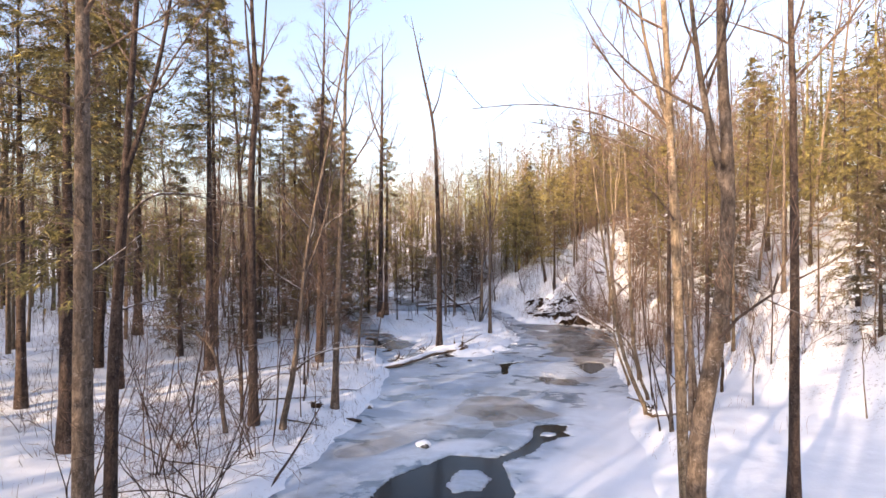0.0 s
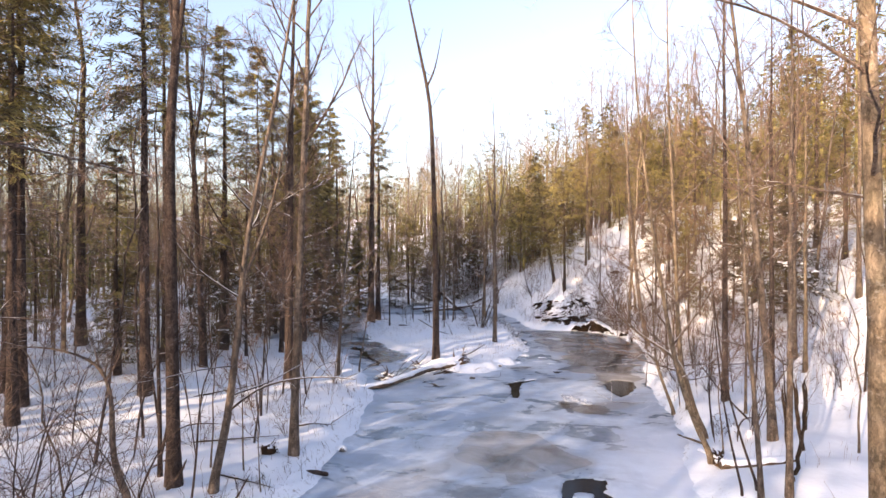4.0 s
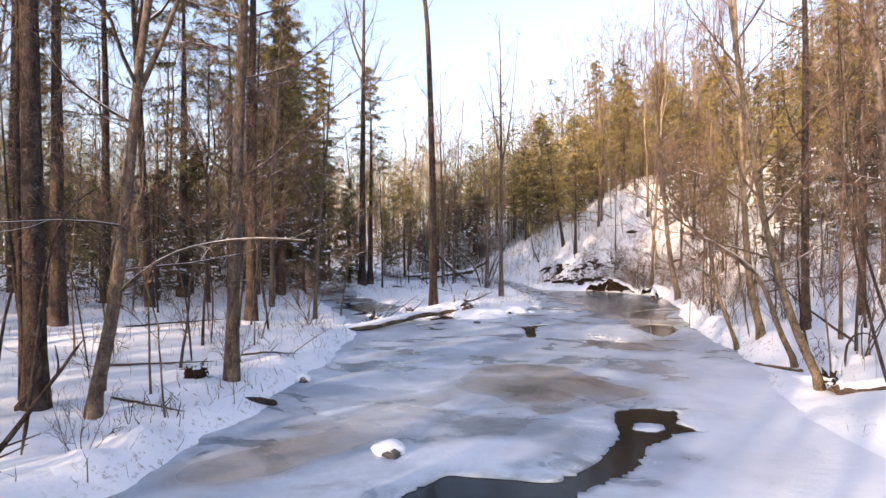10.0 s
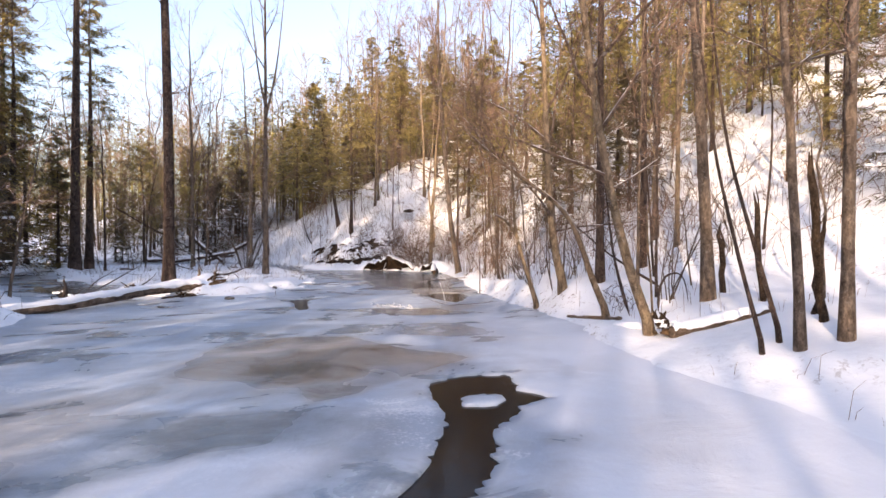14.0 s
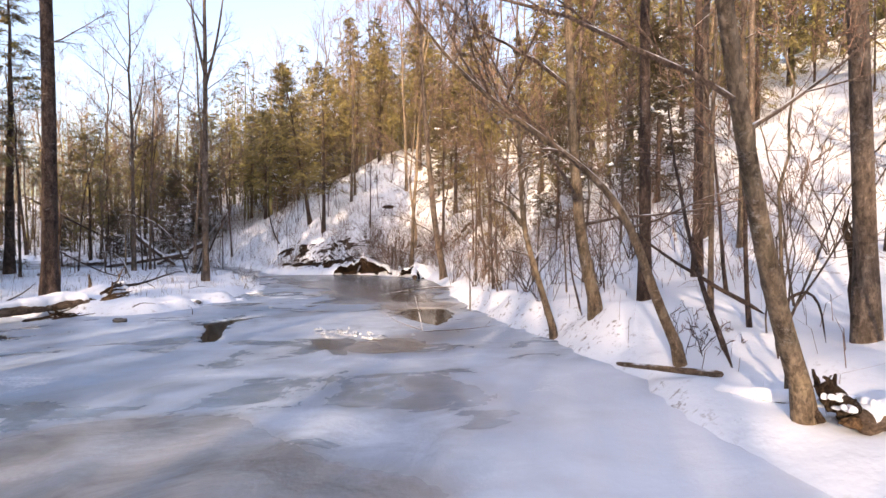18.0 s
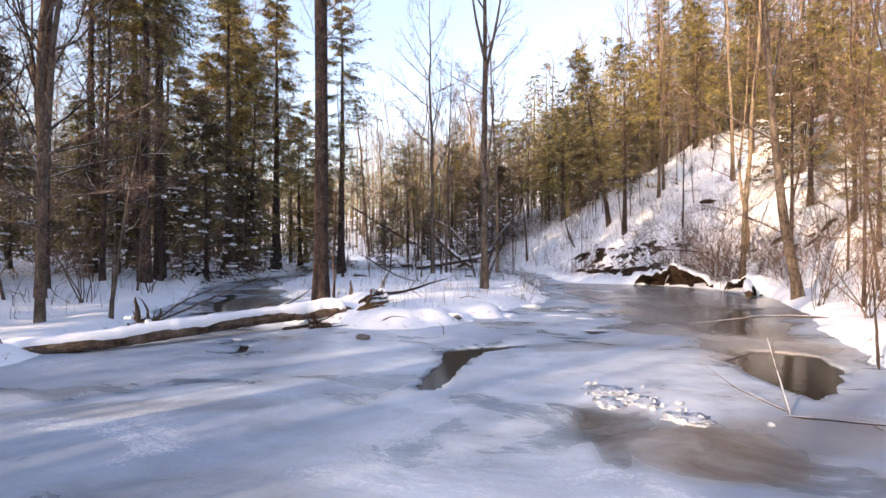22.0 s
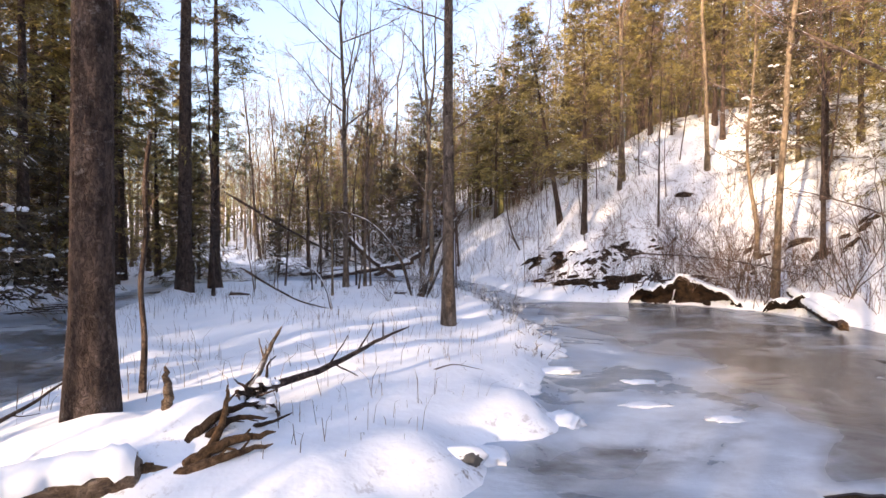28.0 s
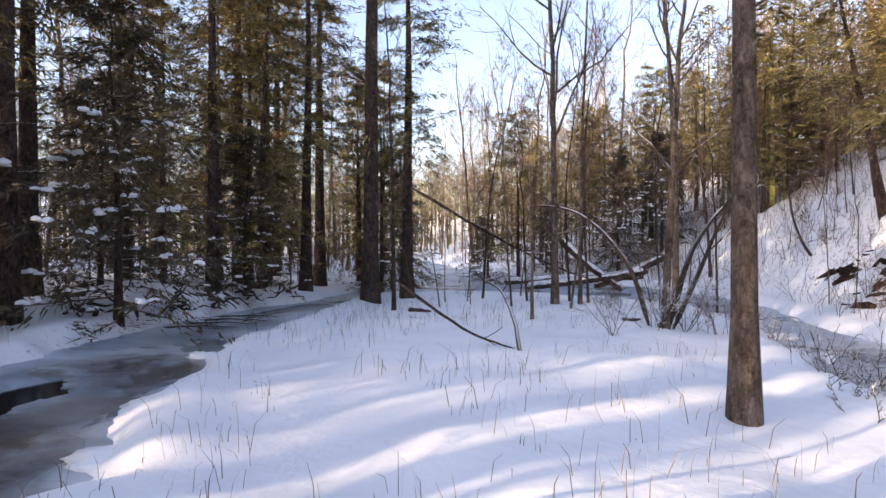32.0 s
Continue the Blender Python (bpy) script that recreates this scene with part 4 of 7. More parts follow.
def hemlock(seed, label, group, tall, r0, bole=0.18, boughs=96, reach=0.22, count=24, size=0.23, m=None, dead=6, snow=0, subs=4, mat=None, taper=0.62):
    """hemlock_tree > trunk, boughs, dead branches, needles, snow"""
    rng = np.random.RandomState(seed)
    root = thing("hemlock_tree", label, "tree", group, m)
    h = np.linspace(0, 1, 12)
    trunk = np.stack([np.cumsum(rng.normal(0, 0.05, 12)) * h, np.cumsum(rng.normal(0, 0.05, 12)) * h, h * tall], 1)
    trunk[0, 2] -= 0.25
    rad = r0 * (0.97 * (1 - h) + 0.03) * (1 + 0.4 * np.exp(-h * tall / 0.25))
    part("trunk", tube_mesh("trunk", [(trunk, rad)], 9, M_BARK_DARK), root)
    wood, holders, spots = [], [], []
    for k in range(boughs):
        u = bole + (0.985 - bole) * (k + rng.rand()) / boughs
        p, _ = along(trunk, u)
        az = rng.uniform(0, 6.28)
        up = (u - bole) / (1 - bole)
        length = max(tall * reach * (1 - up) ** taper * (min(1.0, 0.55 + 2.5 * up) if taper < 0.5 else 1.0) * rng.uniform(0.3, 1.2), 0.35)
        tilt = rng.uniform(-0.05, 0.25) + 0.5 * up
        line = bend(rng, p, (math.cos(az), math.sin(az), tilt), length, 5, curl=0.0, droop=rng.uniform(0.15, 0.5), wob=0.07)
        wood.append((line[[0, 2, 4]], (0.006 + 0.007 * length) * np.linspace(1, 0.3, 3)))
        holders.append((line, length))
        for s in range(subs):
            q, w = along(line, 0.25 + 0.7 * (s + rng.rand()) / subs)
            sl = length * rng.uniform(0.25, 0.55)
            side = np.cross(w, [0, 0, 1.0])
            side /= max(np.linalg.norm(side), 1e-6)
            sub = bend(rng, q, w / np.linalg.norm(w) * 0.7 + side * rng.choice([-1, 1]) * rng.uniform(0.4, 1.0) + np.array([0, 0, rng.normal(0, 0.25)]), sl, 3, droop=0.35, wob=0.1)
            holders.append((sub, sl))
        if len(spots) < snow and rng.rand() < 0.75:
            q, _ = along(line, rng.uniform(0.45, 0.95))
            for _ in range(4):
                spots.append((q + np.array([rng.normal(0, 0.10), rng.normal(0, 0.10), rng.uniform(0.0, 0.05)]), rng.uniform(0.04, 0.13), rng.uniform(0.04, 0.08)))
    tagged(part("bough_wood", tube_mesh("bough_wood", wood, 3, M_LIMB), root), kind="stuff")
    for k in range(dead):
        u = bole * rng.uniform(0.3, 1.25)
        p, _ = along(trunk, u)
        az = rng.uniform(0, 6.28)
        line = bend(rng, p, (math.cos(az), math.sin(az), rng.uniform(-0.25, 0.2)), tall * rng.uniform(0.04, 0.10), 4, droop=0.2, wob=0.09)
        part("dead_branch", tube_mesh("dead_branch", [(line, 0.012 * np.linspace(1, 0.3, 5))], 4, M_LIMB_SNOWY), root)
    v, f = needle_sprays(rng, holders, count, size)
    tagged(part("foliage", mesh_np("foliage", v, f, mat or M_NEEDLE, smooth=False), root), kind="stuff")
    if spots:
        tagged(part("snow", lump_mesh("snow", rng, spots, M_CAP), root, "clumps of white snow on the boughs"), kind="stuff")
    return root


def shrub(seed, label, group, stems=9, tall=2.6, lean=0.35, mats=None, m=None, twigs=5, name="shrub", fine_mat=None):
    """shrub > each stem, twigs"""
    rng = np.random.RandomState(seed)
    root = thing(name, label, "shrub", group, m)
    fine = []
    for s in range(stems):
        az = rng.uniform(0, 6.28)
        out = rng.uniform(0.05, lean)
        length = tall * rng.uniform(0.55, 1.1)
        line = bend(rng, (rng.normal(0, 0.12), rng.normal(0, 0.12), -0.15), (math.cos(az) * out, math.sin(az) * out, 1), length, 6, wob=0.13, droop=rng.uniform(0, 0.6))
        lines = [(line, (0.005 + 0.0036 * length) * np.linspace(1, 0.3, 7))]
        for k in range(twigs):
            q, w = along(line, 0.3 + 0.68 * (k + rng.rand()) / twigs)
            bl = length * rng.uniform(0.16, 0.34)
            bp = bend(rng, q, offshoot(rng, w, radians(rng.uniform(30, 70))), bl, 3, curl=0.2, wob=0.16)
            lines.append((bp, 0.0055 * np.linspace(1, 0.5, 4)))
            fine.append(twig_cloud(rng, bp, 6, bl * 0.65))
        part("stem", tube_mesh("stem", lines, 4, (mats or (M_BARK,))[0]), root)
    tagged(part("crown", twig_mesh("crown", rng, fine, fine_mat or M_TWIG, 0.004, 1), root, "fine bare twigs"), kind="stuff")
    return root


# ---------------------------------------------------------------- the trees along the creek
GREY, DARK, PALE = (M_BARK, M_LIMB, M_TWIG), (M_BARK_DARK, M_LIMB, M_TWIG), (M_BARK_PALE, M_LIMB, M_TWIG)
SNOWY = (M_BARK_DARK, M_LIMB_SNOWY, M_TWIG)
L_GREY = "bare deciduous tree with grey-brown bark standing in snow"
L_DARK = "tall bare tree with dark rough bark standing in snow"
L_PALE = "slender bare tree with pale sunlit bark on the bank"
NEAR = [  # x, y, label, barks, seed, shape
    (-0.2, 29.48, "tall straight dark-barked tree on the snowy islet, forked high up", DARK, 1,
     dict(tall=18.6, r0=0.18, lean=(-0.3, 0.5), bole=0.52, limbs=5, subs=4, spread=0.10, wob=0.004, path=[(0, 0, 0), (0.0, 0.05, 4), (-0.1, 0.15, 8), (-0.25, 0.3, 12), (-1.0, 0.4, 15.5), (-1.6, 0.5, 18.4)], fork=[(0.645, 0.75, 0.1, 15.6)], low=3)),
    (3.04, 34.6, "straight grey tree with a sunlit foot on the snowy islet", GREY, 2,
     dict(tall=13.5, r0=0.125, lean=(0.1, 0), bole=0.5, limbs=7, subs=5, spread=0.20, wob=0.005, angle=(22, 45), fork=[(0.47, 0.9, 0.2, 13.2), (0.5, -0.7, -0.3, 12.0)], low=4)),
    (-5.14, 43.8, "very tall dark tree with a wide bare crown", DARK, 3, dict(tall=23, r0=0.27, bole=0.55, limbs=12, subs=6, spread=0.20, lean=(0.2, 0), wob=0.003, angle=(28, 50), fork=[(0.62, -1.6, 0, 21)], low=5)),
    (3.3, 6.75, "crooked forked tree with smooth brown bark near the water", GREY, 4,
     dict(tall=13, r0=0.15, bole=0.62, limbs=8, subs=5, spread=0.22, path=[(-0.15, -0.2, 0), (-0.22, -0.35, 1.6), (-0.36, -0.4, 3.1), (-0.12, -0.4, 4.1), (0.02, -0.42, 5.1), (0.10, -0.42, 6.2), (0.02, -0.42, 7.3), (-0.04, -0.4, 8.6), (0.1, -0.4, 10.5), (0, -0.3, 12.5)], fork=[(0.55, -0.62, 0.05, 10.6)])),
    (6.84, 10.44, L_DARK, DARK, 5, dict(tall=15, r0=0.115, bole=0.5, limbs=8, spread=0.2, wob=0.006)),
    (4.45, 9.75, "pale smooth-barked tree standing close to the creek", PALE, 6, dict(tall=14, r0=0.125, bole=0.5, limbs=9, spread=0.2, wob=0.005, lean=(-0.9, -0.5), fork=[(0.55, -0.8, 0.2, 12.5)], extra=[([(-0.4, -0.25, 7.4), (-1.6, 0.0, 8.1), (-2.8, 0.2, 8.3), (-3.9, 0.3, 8.2)], 0.02), ([(-0.4, -0.25, 7.0), (-1.5, -0.5, 7.5), (-3.0, -0.6, 7.75)], 0.018)])),
    (-5.72, 8.5, L_DARK, GREY, 7, dict(tall=16, r0=0.19, bole=0.55, limbs=8, spread=0.2, wob=0.004, low=2)),
    (-6.1, 9.8, L_DARK, DARK, 8, dict(tall=15, r0=0.14, bole=0.5, limbs=8, spread=0.25, extra=[([(0.2, 0, 5.6), (0.4, 0.6, 6.5), (0.9, 2.6, 6.35), (1.15, 4.1, 6.3)], 0.03)], path=[(0, 0, 0), (0.05, 0, 3), (0.25, 0, 6), (0.5, -0.1, 9), (0.9, -0.1, 15)], fork=[(0.55, 1.5, -0.3, 13.5)])),
    (-5.69, 16.1, "tall dark tree with three upright leaders", DARK, 9, dict(tall=17, r0=0.165, bole=0.6, limbs=6, spread=0.16, wob=0.003, path=[(0, 0, 0), (-0.05, 0, 4), (-0.1, 0, 7.5), (0.1, 0, 10), (-0.1, 0, 13), (0, 0, 17)], fork=[(0.5, 0.55, 0.0, 16), (0.56, -0.5, 0.1, 15.5)])),
    (-3.64, 18.0, "straight grey-brown tree on the snowy shore", GREY, 10, dict(tall=16, r0=0.13, bole=0.45, limbs=10, subs=6, spread=0.22, wob=0.004, lean=(0.55, 0.2), low=5)),
    (-5.77, 25.0, L_DARK, DARK, 11, dict(tall=17, r0=0.19, bole=0.4, limbs=12, subs=6, spread=0.2, wob=0.004, lean=(0.2, 0), low=6)),
    (-17.2, 30.2, L_DARK, DARK, 12, dict(tall=18, r0=0.26, bole=0.5, limbs=9, spread=0.2)),
    (-4.8, 15.94, "leaning tree with scaly bark over the snowy shore", (M_BARK, M_LIMB_SNOWY, M_TWIG), 13, dict(tall=13, r0=0.11, bole=0.4, limbs=9, spread=0.24, path=[(0, 0, 0), (0.35, 0, 1.6), (0.55, 0, 3.4), (0.75, 0, 5.5), (1.5, 0, 9), (2.2, -0.1, 13)], fork=[(0.5, 1.2, 0.4, 10)], extra=[([(0.42, 0, 1.75), (0.75, -0.05, 2.05), (1.15, -0.1, 2.35), (1.45, -0.15, 2.33), (1.9, -0.2, 2.5), (2.2, -0.25, 2.44), (2.6, -0.28, 2.56), (3.1, -0.3, 2.45)], 0.032)])),
    (-6.2, 15.3, "thin crooked young tree", GREY, 14, dict(tall=6, r0=0.075, bole=0.55, limbs=8, subs=4, spread=0.25, path=[(0, 0, 0), (0.1, -0.5, 0.7), (0.35, -1.1, 1.4), (0.05, -0.6, 1.95), (-0.4, 0, 2.4), (-0.9, 0.3, 2.75), (-2.0, 0.5, 3.0), (-3.4, 0.7, 2.9)])),
    (-6.2, 16.5, "thin dark young bare tree", DARK, 15, dict(tall=9, r0=0.055, bole=0.45, limbs=7, subs=3, spread=0.18, wob=0.012, fork=[(0.12, -0.5, 0.2, 5.5), (0.05, 0.5, -0.2, 3.4)])),
    (6.8, 17.75, "leaning tree with smooth tan bark rooted in the bank", PALE, 16,
     dict(tall=13, r0=0.090, bole=0.42, limbs=10, subs=5, spread=0.24, path=[(0, 0, 0), (-0.45, 0, 0.95), (-0.85, -0.05, 2.0), (-1.15, -0.05, 3.3), (-1.55, 0, 6.0), (-1.9, 0.1, 9), (-2.0, 0.2, 13)])),
    (8.57, 18.24, "upright grey tree on the snowy shelf", GREY, 17, dict(tall=14, r0=0.115, bole=0.4, limbs=10, spread=0.22, lean=(-1.5, -0.1), wob=0.003)),
    (12.24, 23.0, L_GREY, GREY, 18, dict(tall=13, r0=0.095, bole=0.4, limbs=9, spread=0.2)),
    (6.62, 15.47, "thin leaning tree with speckled bark", GREY, 19, dict(tall=9, r0=0.06, bole=0.45, limbs=7, subs=4, spread=0.2, lean=(-0.7, 0.3))),
    (7.05, 15.26, L_GREY, GREY, 20, dict(tall=11, r0=0.075, bole=0.4, limbs=9, spread=0.22, wob=0.004)),
    (6.39, 15.72, "dark pole leaning over the snow", DARK, 21, dict(tall=6.5, r0=0.030, bole=0.5, limbs=5, subs=3, spread=0.15, path=[(0, 0, 0), (-0.15, 0.2, 1), (-0.25, 0.45, 2.2), (-0.3, 0.7, 4), (-0.2, 0.9, 6.5)])),
    (6.72, 15.75, "dark pole leaning over the snow", DARK, 22, dict(tall=6.0, r0=0.032, bole=0.5, limbs=5, subs=3, spread=0.15, path=[(0, 0, 0), (-0.3, 0.1, 1), (-0.55, 0.3, 2.2), (-0.75, 0.4, 4), (-0.9, 0.4, 6)])),
    (7.86, 21.3, "smooth tan tree leaning slightly from the bank", PALE, 23, dict(tall=15, r0=0.11, bole=0.4, limbs=10, subs=5, spread=0.24, lean=(-0.3, 0.6), path=[(0, 0, 0), (-0.22, 0.1, 1), (-0.3, 0.2, 2.5), (-0.35, 0.3, 5), (-0.5, 0.5, 10), (-0.5, 0.6, 15)])),
    (7.69, 22.05, "thin crooked tree on the shore with a snow-topped stub", (M_BARK_PALE, M_LIMB_BENT, M_TWIG), 24, dict(tall=7, r0=0.065, bole=0.5, limbs=9, subs=5, spread=0.24, path=[(0, 0, 0), (-0.2, 0, 0.55), (-0.48, 0, 1.3), (-0.62, 0, 1.8), (-0.66, 0, 2.5), (-0.7, 0.1, 4), (-0.6, 0.1, 7)], extra=[([(-0.62, 0, 1.72), (-0.8, 0, 1.93), (-1.0, -0.05, 2.03), (-1.2, -0.1, 2.08)], 0.042)])),
    (7.52, 19.5, "tree bent low over the frozen creek with snow along its back", (M_LIMB_BENT, M_LIMB, M_TWIG), 25,
     dict(tall=7, r0=0.07, bole=0.62, limbs=14, subs=6, twigs=7, spread=0.28, path=[(0.0, 0.0, 0.0), (-0.19, 0.07, 0.42), (-0.33, 0.16, 0.82), (-0.39, 0.34, 1.4), (-0.4, 0.58, 1.77), (-0.54, 0.74, 2.04), (-0.82, 0.84, 2.29), (-1.29, 0.9, 2.56), (-1.67, 1.05, 2.84), (-2.02, 1.25, 3.17), (-2.32, 1.45, 3.57), (-2.57, 1.7, 4.02), (-2.77, 1.9, 4.62)],
          fork=[(0.72, -0.5, 0.9, 5.6)], extra=[([(-1.0, 0.86, 2.4), (-1.3, 0.75, 2.4), (-1.55, 0.7, 2.37)], 0.025)])),
    (9.12, 21.62, "dark tree at the foot of the slope", DARK, 26, dict(tall=15, r0=0.11, bole=0.4, limbs=9, spread=0.22, lean=(0.1, 0.3), wob=0.003)),
    (10.9, 22.1, "dark tree on the snowy slope", DARK, 51, dict(tall=13, r0=0.10, bole=0.4, limbs=8, spread=0.22, wob=0.004)),
    (11.9, 21.95, "thin tan tree on the snowy slope", PALE, 52, dict(tall=11, r0=0.075, bole=0.4, limbs=8, spread=0.22, wob=0.006)),
    (9.08, 20.4, "thin grey sapling in the snow", GREY, 27, dict(tall=7, r0=0.045, bole=0.4, limbs=7, subs=3, spread=0.2)),
    (15.4, 24.2, L_GREY, GREY, 28, dict(tall=13, r0=0.1, bole=0.4, limbs=9, spread=0.2)),
    (11.2, 33.4, "leaning tree at the bend of the creek", GREY, 29, dict(tall=14, r0=0.15, bole=0.35, limbs=11, subs=5, spread=0.22, path=[(0, 0, 0), (-0.5, -0.2, 2), (-0.9, -0.4, 5), (-1.3, -0.6, 9), (-1.4, -0.6, 14)])),
    (-0.18, 30.25, "thin dark broken stem beside the big tree", DARK, 30, dict(tall=2.4, r0=0.030, bole=0.6, limbs=2, subs=1, twigs=1, spread=0.1, stub=True, path=[(0, 0, 0), (0.03, 0, 0.5), (-0.02, 0, 1.0), (0.05, 0, 1.5), (0.02, 0, 1.95), (0.08, 0, 2.4)])),
    (0.22, 44.2, "slim tree with an open branching crown", GREY, 31, dict(tall=14, r0=0.11, bole=0.28, limbs=15, subs=6, spread=0.33, angle=(40, 62))),
    (0.9, 44.0, "thin grey bare tree in snow", GREY, 32, dict(tall=11, r0=0.06, bole=0.4, limbs=8, subs=4, spread=0.2)),
    (-3.6, 42.1, "thin dark young bare tree", DARK, 33, dict(tall=9, r0=0.06, bole=0.35, limbs=8, subs=4, spread=0.2)),
    (0.22, 40.6, "thin pale broken sapling", PALE, 34, dict(tall=3.6, r0=0.04, bole=0.5, limbs=3, subs=2, spread=0.15)),
    (2.75, 40.3, "leaning many-branched tree over the bushes", GREY, 35, dict(tall=9, r0=0.08, bole=0.25, limbs=9, subs=4, spread=0.3, lean=(0.8, 0.3), wob=0.02)),
    (3.3, 45.1, "pale grey bare tree in snow", PALE, 36, dict(tall=13, r0=0.1, bole=0.45, limbs=9, spread=0.2)),
    (-7.8, 30.8, "bare tree with long snow-lined limbs before the hemlocks", SNOWY, 48, dict(tall=12, r0=0.12, bole=0.3, limbs=12, subs=6, spread=0.32, low=6, lean=(0.3, 0), wob=0.008)),
    (-8.5, 33.6, "bare tree with long snow-lined limbs before the hemlocks", SNOWY, 49, dict(tall=11, r0=0.09, bole=0.3, limbs=11, subs=6, spread=0.34, low=6, lean=(0.6, -0.3), wob=0.012)),
    (-9.0, 29.4, "slim bare tree with snow-lined limbs", SNOWY, 50, dict(tall=11, r0=0.08, bole=0.3, limbs=10, subs=5, spread=0.3, low=5, wob=0.012)),
    (7.32, 49.63, "thin curved tree hanging from the bluff", DARK, 40, dict(tall=5.5, r0=0.06, bole=0.5, limbs=6, subs=3, spread=0.2, path=[(0.5, -0.3, -0.2), (0.1, 0, 0.5), (-0.2, 0, 1.4), (-0.35, 0, 2.6), (-0.3, 0, 5.5)])),
    (5.06, 52.2, "thin dark tree at the toe of the bluff", DARK, 41, dict(tall=8, r0=0.07, bole=0.45, limbs=7, subs=4, spread=0.22, lean=(-0.6, 0))),
    (11.79, 48.2, "grey tree on the face of the bluff", GREY, 42, dict(tall=11, r0=0.10, bole=0.4, limbs=9, spread=0.22, lean=(0.2, 0))),
    (12.15, 48.6, "grey tree on the face of the bluff", PALE, 43, dict(tall=12, r0=0.09, bole=0.45, limbs=9, spread=0.2, lean=(-0.4, 0.3))),
    (14.84, 46.5, "pale sunlit tree high on the bluff", PALE, 44, dict(tall=13, r0=0.11, bole=0.5, limbs=9, spread=0.22, lean=(-0.5, 0))),
    (13.06, 40.95, "crooked pale tree on the snowy slope", PALE, 45, dict(tall=10, r0=0.09, bole=0.4, limbs=8, subs=4, spread=0.24, path=[(0.1, 0, 0), (0.15, 0, 1), (-0.1, 0, 2.2), (-0.25, 0, 3.6), (0.1, 0.1, 6), (0.2, 0.2, 10)])),
    (12.01, 45.0, "slim dark young tree on the bluff", DARK, 46, dict(tall=6.5, r0=0.05, bole=0.35, limbs=7, subs=4, spread=0.24)),
    (13.9, 39.2, "dark forked tree on the snowy slope", DARK, 47, dict(tall=9, r0=0.08, bole=0.35, limbs=8, subs=4, spread=0.24, lean=(0.3, 0), fork=[(0.2, 0.8, 0.2, 7)])),
    (-4.25, 26.9, "slim grey tree with spreading branches", GREY, 37, dict(tall=10, r0=0.08, bole=0.25, limbs=10, subs=5, spread=0.26, lean=(0.5, -0.1))),
    (-6.5, 29.3, L_GREY, GREY, 38, dict(tall=14, r0=0.11, bole=0.35, limbs=10, spread=0.22)),
    (-3.5, 27.6, "thin leaning bare sapling on shore", GREY, 39, dict(tall=5, r0=0.04, bole=0.3, limbs=7, subs=3, spread=0.25, lean=(0.9, 0))),
]
for x, y, label, mats, seed, kw in NEAR:
    kw.setdefault("twigs", 7)
    kw["r0"] *= 0.88
    kw["low"] = kw.get("low", 0) + (2 if kw["limbs"] > 5 else 0)
    kw["limbs"] = int(kw["limbs"] * 1.25) if kw["limbs"] > 5 else kw["limbs"]
    bare_tree(seed, label, mats, "bare trees by the creek", Matrix.Translation((x, y, ground_z(x, y))), **kw)

# broken snags and stubs
for x, y, h, r, lean in ((8.76, 17.4, 1.7, 0.045, (-0.25, 0.0)), (7.39, 15.7, 2.0, 0.046, (-0.15, 0.1)), (7.6, 15.9, 1.2, 0.04, (0.3, 0.1)), (9.9, 19.0, 1.3, 0.055, (0.1, 0.2))):
    root = thing("dead_stump", "broken dead trunk with dark rotten wood", "stump", "dead stumps on the bank", Matrix.Translation((x, y, ground_z(x, y))))
    rng = np.random.RandomState(int(x * 100))
    z = np.linspace(-0.2, h, 9)
    line = np.stack([lean[0] * z / h + rng.normal(0, 0.015, 9), lean[1] * z / h + rng.normal(0, 0.015, 9), z], 1)
    part("trunk", tube_mesh("trunk", [(line, r * np.array([1.4, 1.1, 1.05, 1.0, 1.05, 0.95, 0.9, 0.6, 0.15]))], 9, M_ROT), root)
    part("splinter", tube_mesh("splinter", [(line[5:] + np.array([r * 0.8, 0, 0.12]), r * np.array([0.5, 0.4, 0.3, 0.08]))], 5, M_ROT), root)

# ---------------------------------------------------------------- hemlocks
H_LABEL = "dark green hemlock with drooping boughs flecked with snow"
HEM = [hemlock(101, H_LABEL, "hemlocks", 15, 0.20, 0.16), hemlock(102, H_LABEL, "hemlocks", 18, 0.24, 0.30, reach=0.17), hemlock(103, "young dense hemlock with low snowy boughs", "hemlocks", 6.6, 0.09, 0.03, boughs=84, reach=0.40, count=20, size=0.22, snow=150, mat=M_NEEDLE_SNOWY),
       hemlock(104, H_LABEL, "hemlocks", 13, 0.17, 0.08, reach=0.24), hemlock(105, "tall hemlock with a bare trunk and a high dark crown", "hemlocks", 17.5, 0.19, 0.50, boughs=80, reach=0.19, dead=9),
       hemlock(106, "open-crowned hemlock on the sunlit snowy bluff", "hemlocks", 11, 0.135, 0.24, boughs=96, reach=0.31, count=22, size=0.20, dead=7, taper=0.42)]
